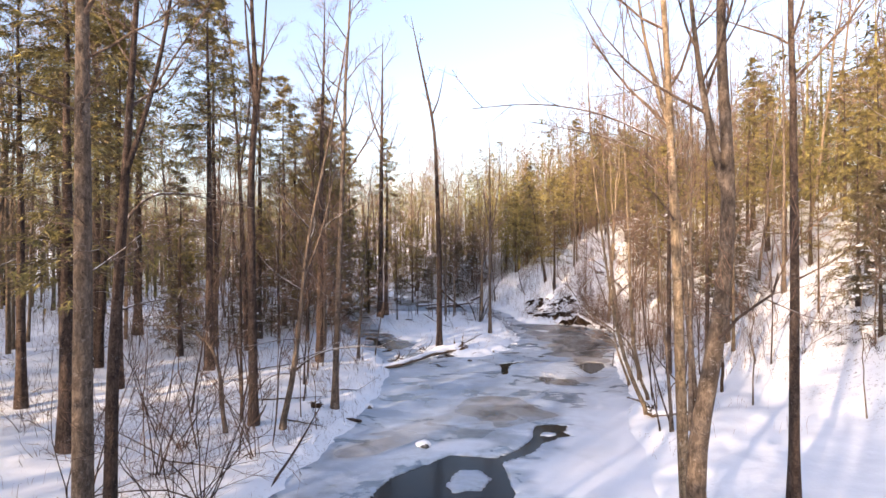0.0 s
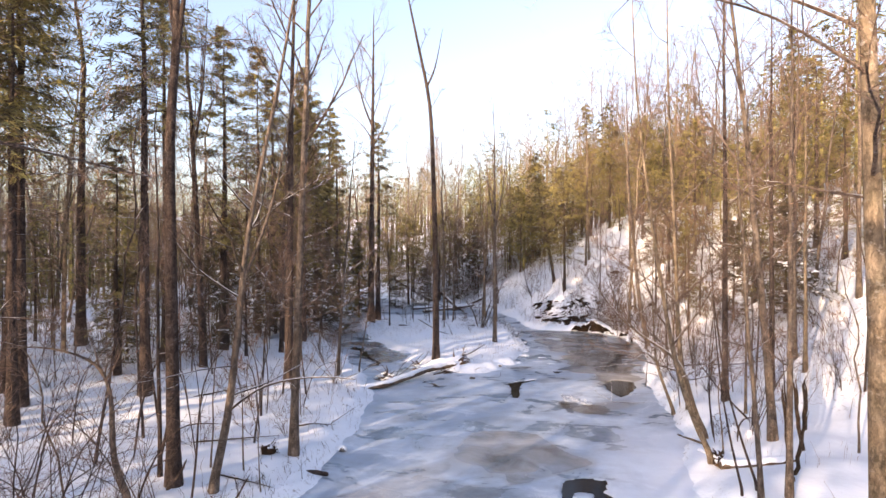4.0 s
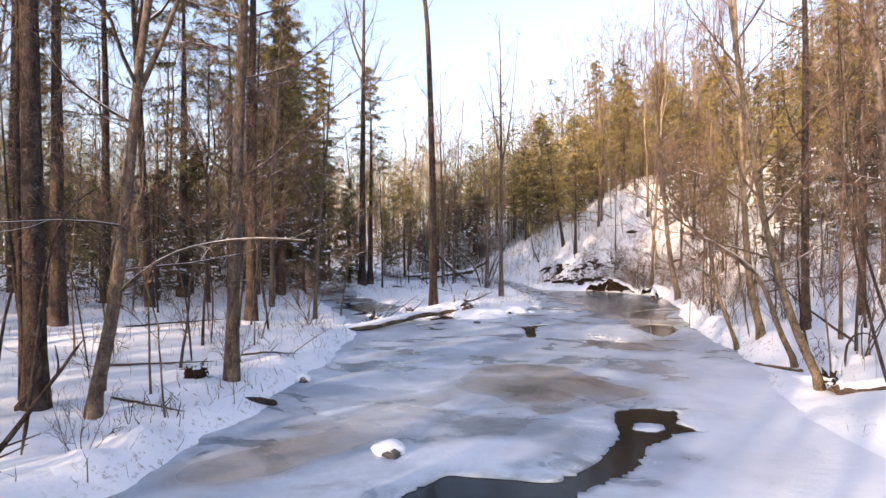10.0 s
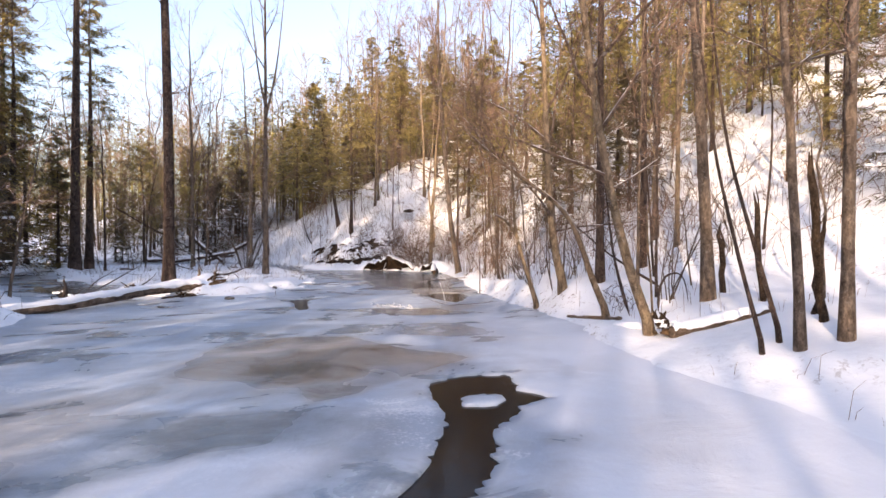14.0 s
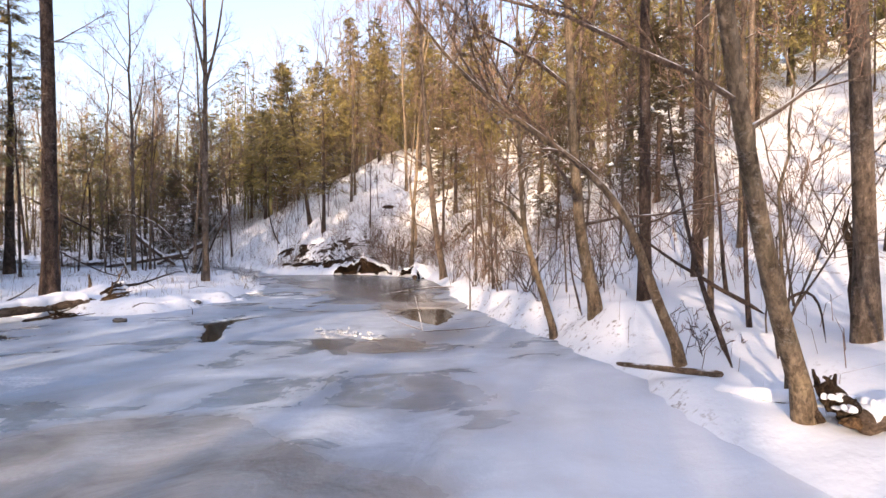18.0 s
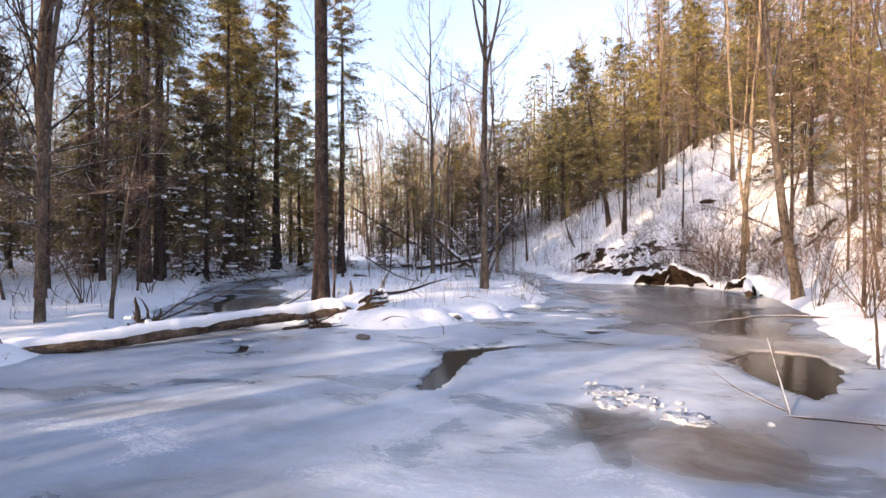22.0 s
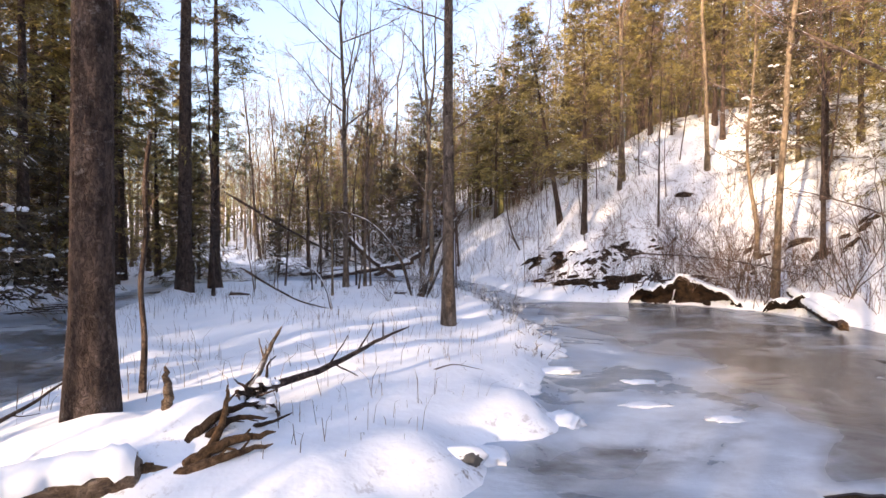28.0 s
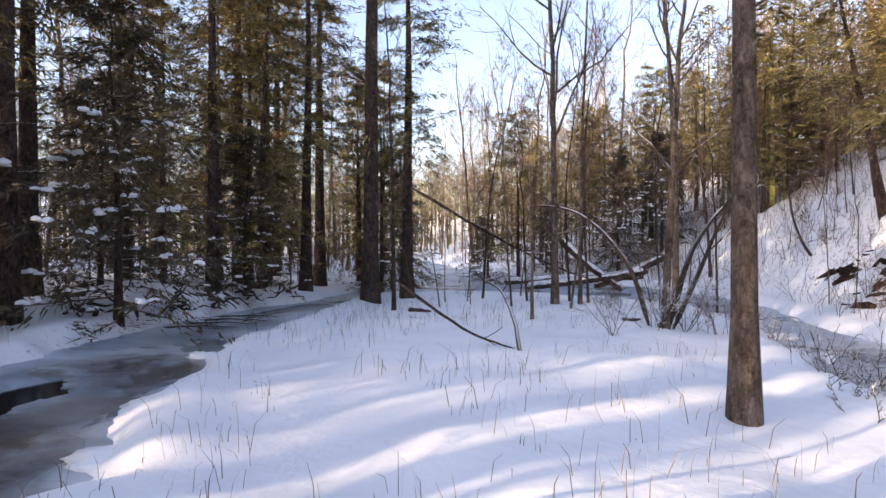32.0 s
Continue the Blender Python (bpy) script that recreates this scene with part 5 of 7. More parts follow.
# the first two, tall and high-crowned, are added to shade the bluff
HEM_SPOTS = [(-9.6, 22.0, 4, 0.95), (-12.8, 18.8, 4, 1.0),
    (-9.0, 43.2, 3, 0.75), (-11.0, 41.8, 3, 0.85), (-7.4, 51.2, 3, 0.7), (-6.9, 49.2, 2, 0.9), (-14.8, 40.5, 3, 0.9),
    (15.5, 20, 3, 0.8), (16.8, 21.2, 3, 0.85), (14.4, 17.6, 2, 0.8), (13.9, 25.8, 2, 0.8),
    # the five of kind 4 in this row are added as shade for the bluff
    (-10.5, 30.4, 1, 0.9), (-7.7, 34.4, 1, 0.85), (-13, 16.5, 4, 0.85), (-11.5, 19.0, 4, 0.82), (-14.5, 13.6, 4, 0.85), (-12.5, 20.6, 4, 0.85), (-17, 14.4, 4, 0.85), (-3.2, 56.5, 5, 0.9), (-5.2, 58, 5, 0.7), (-0.2, 58, 5, 0.85), (-1.6, 55, 2, 0.7), (1.6, 56.8, 2, 0.9), (-4.2, 53.4, 2, 0.6), (3.2, 58.8, 5, 0.95), (0.8, 60.5, 5, 0.85), (6.9, 58.6, 5, 0.8), (-3, 62.5, 5, 0.85), (9.6, 60, 0, 0.75), (-7.9, 44.6, 1, 0.9), (-9.9, 43.9, 1, 1.0), (-12, 48.5, 1, 1.0),   # x, y, kind, size
    (9.75, 46.9, 5, 1.0), (7.6, 55.9, 5, 0.85), (8.9, 57.2, 2, 0.8), (10.6, 57.0, 3, 0.55), (12.0, 54.6, 3, 0.6), (13.4, 55.6, 3, 0.7), (15.2, 50.2, 3, 0.6), (11.2, 53.6, 2, 0.7), (17.2, 46.2, 3, 0.6), (15.9, 44.0, 2, 0.8), (14.8, 51.6, 5, 0.9), (16.9, 49.4, 5, 1.0), (12.4, 55.4, 5, 0.9), (16.3, 47.8, 5, 0.9), (10.2, 57.5, 5, 0.8), (13.6, 53.2, 5, 0.85), (15.6, 41.2, 0, 0.95), (18.0, 42.5, 3, 1.1), (20.5, 36, 0, 1.1), (17.0, 33.2, 3, 0.9), (19.5, 24, 3, 1.0), (22.5, 30, 3, 1.1), (-4.9, 46.0, 1, 0.95), (-10.6, 39.5, 2, 0.9), (-9.8, 35.2, 2, 0.75), (12.5, 57.5, 0, 0.9), (15.5, 54, 5, 0.95), (8.0, 60, 5, 0.8), (5.5, 61, 5, 0.8), (18, 52, 0, 1.0), (18.5, 45, 3, 1.1), (19, 40, 0, 1.0),
    (17.5, 36, 3, 1.0), (20, 33, 1, 0.9), (18.5, 29, 0, 0.9), (21.5, 27, 3, 1.1), (17.5, 25.5, 3, 0.8), (23, 22, 0, 1.1), (20, 19, 3, 0.9), (16.5, 43.5, 2, 1.0), (22, 38, 1, 1.0), (14.5, 58, 1, 1.1), (18, 60, 0, 1.1), (3, 62, 3, 0.7), (-0.5, 64, 3, 0.7), (3.6, 57.2, 2, 0.9), (9.2, 58.8, 2, 0.9),
    (-10.5, 37.7, 1, 1.05), (-7.3, 37.3, 2, 1.05), (-8.1, 41.9, 2, 0.8), (-8.14, 35.85, 4, 0.9), (-10.62, 35.7, 4, 0.95), (-7.85, 35.3, 4, 0.75), (-11.0, 46.7, 4, 0.9), (-9.5, 13.5, 1, 0.9), (-12, 24.5, 0, 0.8), (-8.55, 41.2, 1, 0.85), (-8.3, 42.9, 0, 0.95), (-8.8, 46.9, 1, 1.0), (-11.5, 41, 0, 1.1), (-11.8, 45, 3, 1.1), (-8.5, 49.5, 0, 0.9), (-13.5, 38.5, 3, 1.1), (-14.5, 43.5, 1, 1.0), (-10.5, 53, 3, 0.9), (-6.6, 47.6, 3, 0.75),
    (-12.5, 34.5, 3, 0.75), (-11.0, 32.3, 2, 1.0), (-15.5, 33, 0, 0.7), (-14, 28.5, 2, 1.1), (-15.8, 15.4, 0, 1.0), (-17.5, 26, 3, 0.7), (-12.5, 25.5, 2, 1.0), (-20, 31, 3, 0.9), (-18.5, 37, 0, 0.9), (-16, 49, 1, 0.9), (-18, 56, 0, 1.0), (-10.5, 28.5, 2, 0.75), (-11.6, 27.2, 4, 0.95), (-15.5, 24.0, 4, 1.0),
    (14.5, 27, 3, 0.8), (15.5, 31, 0, 0.9), (14, 34.8, 3, 0.7), (14.2, 30.5, 2, 0.8), (15.3, 38, 3, 0.8), (17, 17, 3, 1.0), (-11, 57, 3, 1.1), (-9.6, 35.7, 3, 0.62), (-13, 51, 2, 1.3)]
rng = np.random.RandomState(77)
used_root = set()
for x, y, k, s in HEM_SPOTS:
    s *= 0.62 if x < -12.2 and y > 20 and k != 4 else 0.78 if x > 10 and k in (0, 1, 3) else 1.0
    m = place(x, y, rng.uniform(0, 360), s, rng.uniform(0.92, 1.1))
    if k in used_root:
        copy_thing(HEM[k], m)
    else:
        used_root.add(k)
        HEM[k].matrix_basis = m

hemlock(107, "leaning hemlock rooted in the snowy bluff", "hemlocks", 10, 0.13, 0.30, boughs=80, reach=0.22, count=18, size=0.20, dead=6, taper=0.45, m=place(9.45, 49.3, tip=(0, -9)))

# ---------------------------------------------------------------- woods on both banks
WOODS = "bare trees of the woods"
KINDS = [bare_tree(201, L_GREY, GREY, WOODS, near=False, tall=15, r0=0.095, bole=0.42, limbs=9, subs=6, twigs=7, spread=0.26, low=7, wob=0.024),
         bare_tree(202, L_DARK, DARK, WOODS, near=False, tall=17, r0=0.12, bole=0.5, limbs=9, subs=6, twigs=7, spread=0.25, low=7, wob=0.02, fork=[(0.5, 1.0, 0.4, 15)]),
         bare_tree(203, L_GREY, GREY, WOODS, near=False, tall=12, r0=0.065, bole=0.35, limbs=9, subs=6, twigs=8, spread=0.30, low=6, wob=0.045),
         bare_tree(204, L_PALE, PALE, WOODS, near=False, tall=16, r0=0.085, bole=0.5, limbs=9, subs=6, twigs=8, spread=0.24, low=6, wob=0.024, fork=[(0.55, -0.9, 0.5, 14.5)])]
THIN = [bare_tree(211, "thin bare sapling standing in snow", GREY, "saplings", near=False, tall=6, r0=0.024, bole=0.25, limbs=6, subs=6, twigs=6, spread=0.30, wob=0.05),
        bare_tree(212, "thin dark sapling standing in snow", DARK, "saplings", near=False, tall=8, r0=0.031, bole=0.3, limbs=6, subs=6, twigs=6, spread=0.28, wob=0.035),
        bare_tree(213, "thin pale sapling standing in snow", PALE, "saplings", near=False, tall=4.5, r0=0.018, bole=0.2, limbs=6, subs=5, twigs=6, spread=0.34, wob=0.06)]
BUSH = [shrub(221, "leafless many-stemmed shrub dusted with snow", "shrubs", 8, 2.6, 0.6), shrub(222, "low tangle of bare twigs", "shrubs", 8, 1.5, 0.7), shrub(223, "tall leafless alder thicket", "shrubs", 7, 4.0, 0.5)]
TAKEN = [(a[0], a[1]) for a in NEAR] + [(a[0], a[1]) for a in HEM_SPOTS]
started = set()


def glade(x, y):
    """Gaps in the woods through which the low sun reaches the creek."""
    c = 0.74 * x - 0.67 * y
    return (x < -5.5) & (y < 27) & (((c > -22.6) & (c < -18.9)) | ((c > -16.4) & (c < -14.9)) | ((c > -13.1) & (c < -11.3)))


def bluff(x, y):
    """The open face of the bluff at the bend, too steep for the woods."""
    h = field(np.atleast_1d(x), np.atleast_1d(y), HILL_FOOT, False)
    return (h > -3) & (h < 8.5) & (np.asarray(y) > 39) & (np.asarray(y) < 56) & (np.asarray(x) > 4.5)


def scatter(seed, sets, count, spots, gap, sizes=(0.85, 1.15), tips=4, edge=0.9, open_face=True):
    """Spread copies over boxes of the plan, on land, clear of the creek and of one another."""
    r = np.random.RandomState(seed)
    done = tries = 0
    while done < count and tries < count * 60:
        tries += 1
        x0, x1, y0, y1 = spots[r.randint(len(spots))]
        x, y = r.uniform(x0, x1), r.uniform(y0, y1)
        if glade(x, y) or (open_face and bluff(x, y)[0]) or shore(np.array([x]), np.array([y]))[0][0] < edge or any((x - a) ** 2 + (y - b) ** 2 < gap * gap for a, b in TAKEN):
            continue
        TAKEN.append((x, y))
        k = sets[r.randint(len(sets))]
        m = place(x, y, r.uniform(0, 360), r.uniform(*sizes), r.uniform(0.9, 1.12), tip=(r.normal(0, tips), r.normal(0, tips)))
        if k.name in started:
            copy_thing(k, m)
        else:
            started.add(k.name)
            k.matrix_basis = m
        done += 1


LEFT = [(-34, -8, 20, 62), (-22, -6.5, 24, 48), (-30, -11, 4, 22)]
RIGHT = [(15, 30, 20, 66), (11.5, 26, 12, 40)]
scatter(1, KINDS, 46, LEFT, 1.6)
scatter(2, [KINDS[0], KINDS[2], KINDS[3], KINDS[3]], 25, RIGHT, 1.6)
scatter(3, KINDS, 24, [(-6, 14, 52, 80), (-24, -6, 50, 80)], 1.6)
scatter(4, THIN, 44, [(-16, -3.6, 12, 50), (-12, -5, 14, 34)], 0.7, edge=0.7)
scatter(5, THIN, 26, [(7, 16, 12, 48), (6.5, 11, 18, 34)], 0.6, edge=0.5)
scatter(6, THIN, 14, [(-4.5, 4.5, 42, 47.5), (4, 10, 43, 52)], 0.6, edge=0.4)
scatter(7, BUSH, 46, [(10.5, 19, 18, 46), (7.4, 12, 19, 36), (7.6, 10, 22, 33), (10, 15, 36, 44)], 0.6, edge=0.35, sizes=(0.7, 1.1))
scatter(8, BUSH, 20, [(-9, -3, 13, 34), (-14, -8, 14, 40)], 0.7, edge=0.4, sizes=(0.6, 1.05))
scatter(10, BUSH, 34, [(7, 14, 41, 53), (11.5, 15, 38, 45), (10, 14, 40, 46)], 0.6, edge=0.5, sizes=(0.45, 0.8), open_face=False)
scatter(11, THIN, 26, [(7, 15, 43, 54)], 0.6, edge=0.5, sizes=(0.5, 0.9), open_face=False)
scatter(12, KINDS, 5, [(-17, -7, 20, 42), (-20, -8, 6, 20)], 1.2)
scatter(13, [KINDS[3], KINDS[0]], 12, [(13, 22, 46, 60)], 1.2, open_face=False)
scatter(9, BUSH, 9, [(1.5, 4.3, 38, 45), (-3, 3, 43, 47), (5, 9, 43, 50)], 0.6, edge=0.3, sizes=(0.5, 0.85))

for k, (x, y) in enumerate(((-5.0, 11.2), (-6.6, 12.4), (-4.9, 9.9), (-7.6, 11.2), (-6.9, 14.0))):
    shrub(230 + k, "spreading dark leafless shrub in the snow", "spreading shrubs by the start", 9, 3.6, 1.3, mats=(M_BARK_DARK,), m=place(x, y), twigs=7)


# ---------------------------------------------------------------- fallen wood, roots, stones
def rough_line(ctrl, n, seed, jitter=0.012):
    r = np.random.RandomState(seed)
    line = smooth_path(ctrl, n)
    return line + r.normal(0, jitter, line.shape)


def snow_strip(name, line, rad, thick, seed, cover=0.95):
    """A snow cap along the top of a log: thick in the middle, thin at its lips, with gaps."""
    r = np.random.RandomState(seed)
    n, k = len(line), 9
    tan = np.gradient(line, axis=0)
    side = np.cross(tan, [0, 0, 1.0])
    side /= np.linalg.norm(side, axis=1, keepdims=True)
    up = np.array([0, 0, 1.0])
    swell = thick * (0.75 + 0.35 * (np.convolve(r.rand(n + 8), np.ones(9) / 9, "valid") * 2.6 - 0.6))
    swell[0] *= 0.2
    swell[-1] *= 0.2
    lip = 0.60 + 0.38 * np.clip(np.convolve(r.rand(n + 8), np.ones(9) / 9, "valid") * 4 - 1.5, 0, 1) + 0.04 * r.rand(n)
    V = []
    for j in range(k):
        a = math.pi * (0.5 + cover * lip * (j / (k - 1) - 0.5))
        edge = math.sin(math.pi * j / (k - 1)) ** 0.5
        rr = rad * 1.02 + 0.004 + swell * edge * (0.5 + 0.5 * np.sin(a))
        V.append(line + side * (np.cos(a) * rr)[:, None] + up * (np.sin(a) * rr)[:, None] + r.normal(0, thick * 0.02, (n, 3)))
    V = np.stack(V, 1).reshape(-1, 3)
    return mesh_np(name, V, grid_faces(k, n)[:, ::-1], M_CAP)


def fallen_log(label, ctrl, r0, r1, seed, snow=0.0, mat=None, name="fallen_log", sides=12, group="", category="log"):
    """fallen_log > trunk, snow_cap, broken ends"""
    root = thing(name, label, category, group)
    n = max(14, int(np.linalg.norm(np.diff(np.array(ctrl), axis=0), axis=1).sum() / 0.06))
    line = rough_line(ctrl, n, seed, 0.05 * r0)
    rad = np.linspace(r0, r1, n) * (0.9 + 0.2 * np.convolve(np.random.RandomState(seed + 1).rand(n + 6), np.ones(7) / 7, "valid"))
    rad[[0, -1]] *= 0.75
    a, z = line[0] + (line[0] - line[1]) * 0.3, line[-1] + (line[-1] - line[-2]) * 0.3
    body = part("trunk", tube_mesh("trunk", [(np.concatenate([[a], line, [z]]), np.concatenate([[0.004], rad, [0.004]]))], sides, mat or M_LOG), root)
    for end, other in ((line[0], line[1]), (line[-1], line[-2])):
        way = (end - other) / np.linalg.norm(end - other)
        r = np.random.RandomState(seed + 5)
        for _ in range(5 if r0 > 0.06 else 0):
            tip = end + way * r0 * r.uniform(0.2, 1.3) + r.normal(0, r0 * 0.3, 3)
            part("splinter", tube_mesh("splinter", [(np.array([other + r.normal(0, r0 * 0.3, 3), 0.5 * (end + tip), tip]), np.array([r0 * 0.5, r0 * 0.38, r0 * 0.08]))], 6, M_WOOD_RAW), body, "splintered brown wood")
    if snow:
        part("snow_cap", snow_strip("snow_cap", line[1:-1], rad[1:-1], snow, seed + 2), body, "thick white snow along its top")
    return root


def root_cluster(name, label, x, y, z, seed, count, reach, r0, up=0.6, mat=None, snow=3, category="roots", toward=None, squash=1.0):
    """A thing > each root, snow"""
    rng = np.random.RandomState(seed)
    obj = thing(name, label, category, "", Matrix.Translation((x, y, z)))
    spots = []
    for k in range(count):
        az = rng.uniform(0, 6.28) if toward is None else math.atan2(toward[1], toward[0]) + rng.normal(0, 0.9)
        way = (math.cos(az), math.sin(az), rng.uniform(-0.3, 1.0) * up)
        line = bend(rng, rng.normal(0, reach * 0.16, 3), way, reach * rng.uniform(0.35, 1.15), 6, wob=0.30, droop=rng.uniform(-0.3, 0.6))
        line[:, 2] = np.maximum(line[:, 2] * squash, -z * 0.3 - 0.05)
        part("root", tube_mesh("root", [(line, r0 * rng.uniform(0.5, 1.1) * np.linspace(1, 0.22, 7))], 6, mat or M_ROT), obj)
        if k < snow:
            q, _ = along(line, rng.uniform(0.2, 0.7))
            spots += [(q + np.array([rng.normal(0, 0.07), rng.normal(0, 0.07), r0 * 0.1]), rng.uniform(0.02, 0.055), rng.uniform(0.02, 0.05)) for _ in range(7)]
    if spots:
        tagged(part("snow", lump_mesh("snow", rng, spots, M_CAP, 12), obj, "white snow caught on the roots"), kind="stuff")
    return obj


def boulder(name, label, category, x, y, z, size, seed, mat, snow=0.0, part_name="stone", rough=0.05):
    """A rough lump > stone, snow cap"""
    obj = thing(name, label, category, "", Matrix.Translation((x, y, z)))
    for k in range(2 if snow else 1):
        bm = bmesh.new()
        bmesh.ops.create_icosphere(bm, subdivisions=3 if max(size) > 0.1 else 2, radius=1)
        for v in bm.verts:
            n = noise.noise(v.co * 1.7 + Vector((seed, 0, 0))) * 0.30 + noise.noise(v.co * 4 + Vector((0, seed, 0))) * 0.16 + noise.noise(v.co * 9 + Vector((0, 0, seed))) * rough
            v.co = v.co * (1 + (n if k == 0 else n * 0.4))
            v.co = Vector((v.co.x * size[0], v.co.y * size[1], v.co.z * size[2]))
            if snow and k == 0:
                v.co = Vector((v.co.x * 0.58 + size[0] * 0.14, v.co.y * 0.62 - size[1] * 0.56, v.co.z * 0.70))
            if k:
                v.co = Vector((v.co.x * 1.05 - size[0] * 0.06, v.co.y * 1.05 + size[1] * 0.06, max(v.co.z, -size[2] * 0.75) * (0.85 + snow * 0.5) + size[2] * 0.12))
        me = bpy.data.meshes.new(part_name)
        bm.to_mesh(me)
        bm.free()
        for f in me.polygons:
            f.use_smooth = True
        part(part_name if k == 0 else "snow_cap", me, obj, "" if k == 0 else "rounded cap of white snow", mat if k == 0 else M_CAP)
    return obj


def stick(label, ctrl, r, seed, snow=False, name="fallen_branch", forks=2, mat=None):
    """fallen_branch > stem, side twigs"""
    rng = np.random.RandomState(seed)
    obj = thing(name, label, "branch")
    line = rough_line(ctrl, 14, seed, r * 0.12)
    stem = part("stem", tube_mesh("stem", [(line, r * np.concatenate([[0.25], np.linspace(1, 0.35, 12), [0.08]]))], 7, mat or (M_LIMB_SNOWY if snow else M_BARK_DARK)), obj)
    ln = np.linalg.norm(line[-1] - line[0])
    for k in range(forks):
        q, w = along(line, rng.uniform(0.35, 0.85))
        bp = bend(rng, q, offshoot(rng, w, 0.7), ln * rng.uniform(0.10, 0.24), 4, curl=0.3, wob=0.06)
        part("side_twig", tube_mesh("side_twig", [(bp, r * 0.30 * np.linspace(1, 0.4, 5))], 5, mat or M_BARK_DARK), stem)
    return obj


# the big log across the side channel, its torn root end and the debris on it
fallen_log("long fallen log with peeling brown bark under thick snow", [(-3.2, 24.9, 0.05), (-2.2, 25.55, 0.11), (-1.45, 26.4, 0.17), (-0.65, 27.6, 0.22), (0.0, 28.15, 0.26), (0.68, 28.42, 0.29)], 0.105, 0.12, 11, 0.075)
for k, c in enumerate(([(-0.3, 27.72, 0.02), (0.0, 27.9, 0.05), (0.3, 27.98, 0.03)], [(-0.1, 27.8, 0.02), (0.2, 28.0, 0.10), (0.5, 28.2, 0.22)], [(0.15, 27.8, 0.02), (0.4, 28.0, 0.05), (0.75, 28.1, 0.12)], [(0.3, 27.95, 0.03), (0.5, 27.9, 0.05), (0.85, 28.0, 0.08)])):
    stick("dark splintered driftwood under the fallen log", c, 0.03 - 0.004 * k, 112 + k, mat=M_ROT if k % 2 else M_BARK_DARK, name="driftwood_stick")
root_cluster("root_wad", "dark driftwood rubble under the log", 0.3, 28.05, 0.06, 119, 14, 0.35, 0.028, 0.2, mat=M_ROT, snow=0)
root_cluster("root_wad", "torn root end of the fallen log clotted with snow", 1.10, 29.3, ground_z(1.10, 29.3) + 0.04, 13, 38, 0.30, 0.024, 0.6, mat=M_BARK_DARK, snow=5)
for k, c in enumerate(([(0.80, 28.66, -0.06), (0.98, 28.82, 0.06), (1.20, 29.02, 0.14)], [(0.86, 28.50, -0.04), (1.08, 28.64, 0.05), (1.36, 28.80, 0.06)], [(0.92, 28.72, -0.03), (1.10, 28.84, 0.08), (1.30, 28.90, 0.12)], [(0.84, 28.42, -0.03), (1.1, 28.52, 0.03), (1.38, 28.66, 0.03)], [(1.18, 28.92, 0.0), (1.3, 29.0, 0.06), (1.42, 29.12, 0.12)], [(0.96, 28.56, -0.05), (1.05, 28.75, 0.10), (1.02, 28.92, 0.16)])):
    c = [(x, y, ground_z(x, y) + z) for x, y, z in c]
    stick("torn splinter of brown dead wood in the snow", c, (0.045, 0.05, 0.03, 0.04, 0.018, 0.035)[k], 170 + k, name="wood_splinter", forks=2, mat=M_WOOD_RAW if k % 2 else M_ROT)
fallen_log("half-buried log under a thick drift of snow", [(-1.15, 28.55, 0.06), (-0.5, 28.66, 0.14), (0.1, 28.74, 0.22), (0.5, 28.84, 0.26)], 0.075, 0.08, 114, 0.05)
stick("dark broken spike of dead wood", [(0.98, 29.3, 0.40), (1.06, 29.55, 0.62), (1.10, 29.68, 0.76), (1.19, 29.85, 0.97)], 0.036, 14, name="dead_branch", mat=M_WOOD, forks=3)
stick("long dark dead branch sticking out over the snow", [(1.05, 29.5, 0.5), (1.5, 30.1, 0.5), (1.9, 30.7, 0.64), (2.3, 31.2, 0.74)], 0.036, 15, forks=4)
stick("short broken stub of wood in snow", [(0.62, 28.90, ground_z(0.62, 28.9) - 0.1), (0.62, 28.91, ground_z(0.62, 28.9) + 0.10), (0.6, 28.92, ground_z(0.62, 28.9) + 0.27)], 0.045, 16, name="wood_stub", forks=0, mat=M_WOOD)
root_cluster("root_stump", "upturned dark roots at the end of the log", -2.2, 26.72, 0.10, 17, 20, 0.52, 0.05, 2.2, mat=M_BARK_DARK, snow=6)
stick("thin bare branch rising from the fallen log", [(-2.3, 25.6, 0.1), (-1.6, 26.3, 0.35), (-1.0, 27.2, 0.75), (-0.7, 27.8, 0.95)], 0.02, 18, forks=4)
stick("thin bare branch rising from the fallen log", [(-1.9, 26.0, 0.1), (-1.6, 26.8, 0.6), (-1.3, 27.5, 0.8)], 0.018, 19, forks=4)
root_cluster("root_wad", "small snow-covered knot of driftwood by the tree", -1.15, 29.0, 0.2, 20, 9, 0.4, 0.035, 0.5, snow=1)
stick("black branch curving out of the drift", [(-1.0, 29.0, 0.2), (-0.7, 29.6, 0.4), (-0.55, 30.0, 0.6)], 0.02, 21)
# fallen wood along the shelf bank
fallen_log("bare brown log along the snowy shore", [(6.78, 19.75, 0.20), (6.97, 19.15, 0.24), (7.1, 18.72, 0.28)], 0.026, 0.036, 22, mat=M_WOOD)
fallen_log("black log half buried under snow", [(6.75, 18.65, 0.16), (6.95, 18.25, 0.17), (7.2, 17.95, 0.18)], 0.036, 0.05, 23, 0.08, mat=M_BARK_DARK)
fallen_log("thick dark log lying behind the leaning tree", [(6.75, 17.4, 0.27), (7.2, 17.2, 0.36), (8.2, 16.9, 0.55)], 0.09, 0.11, 24, 0.04)
root_cluster("root_wad", "snow-covered root knot at the leaning tree", 6.86, 17.6, 0.32, 25, 14, 0.30, 0.05, 0.6, snow=5)
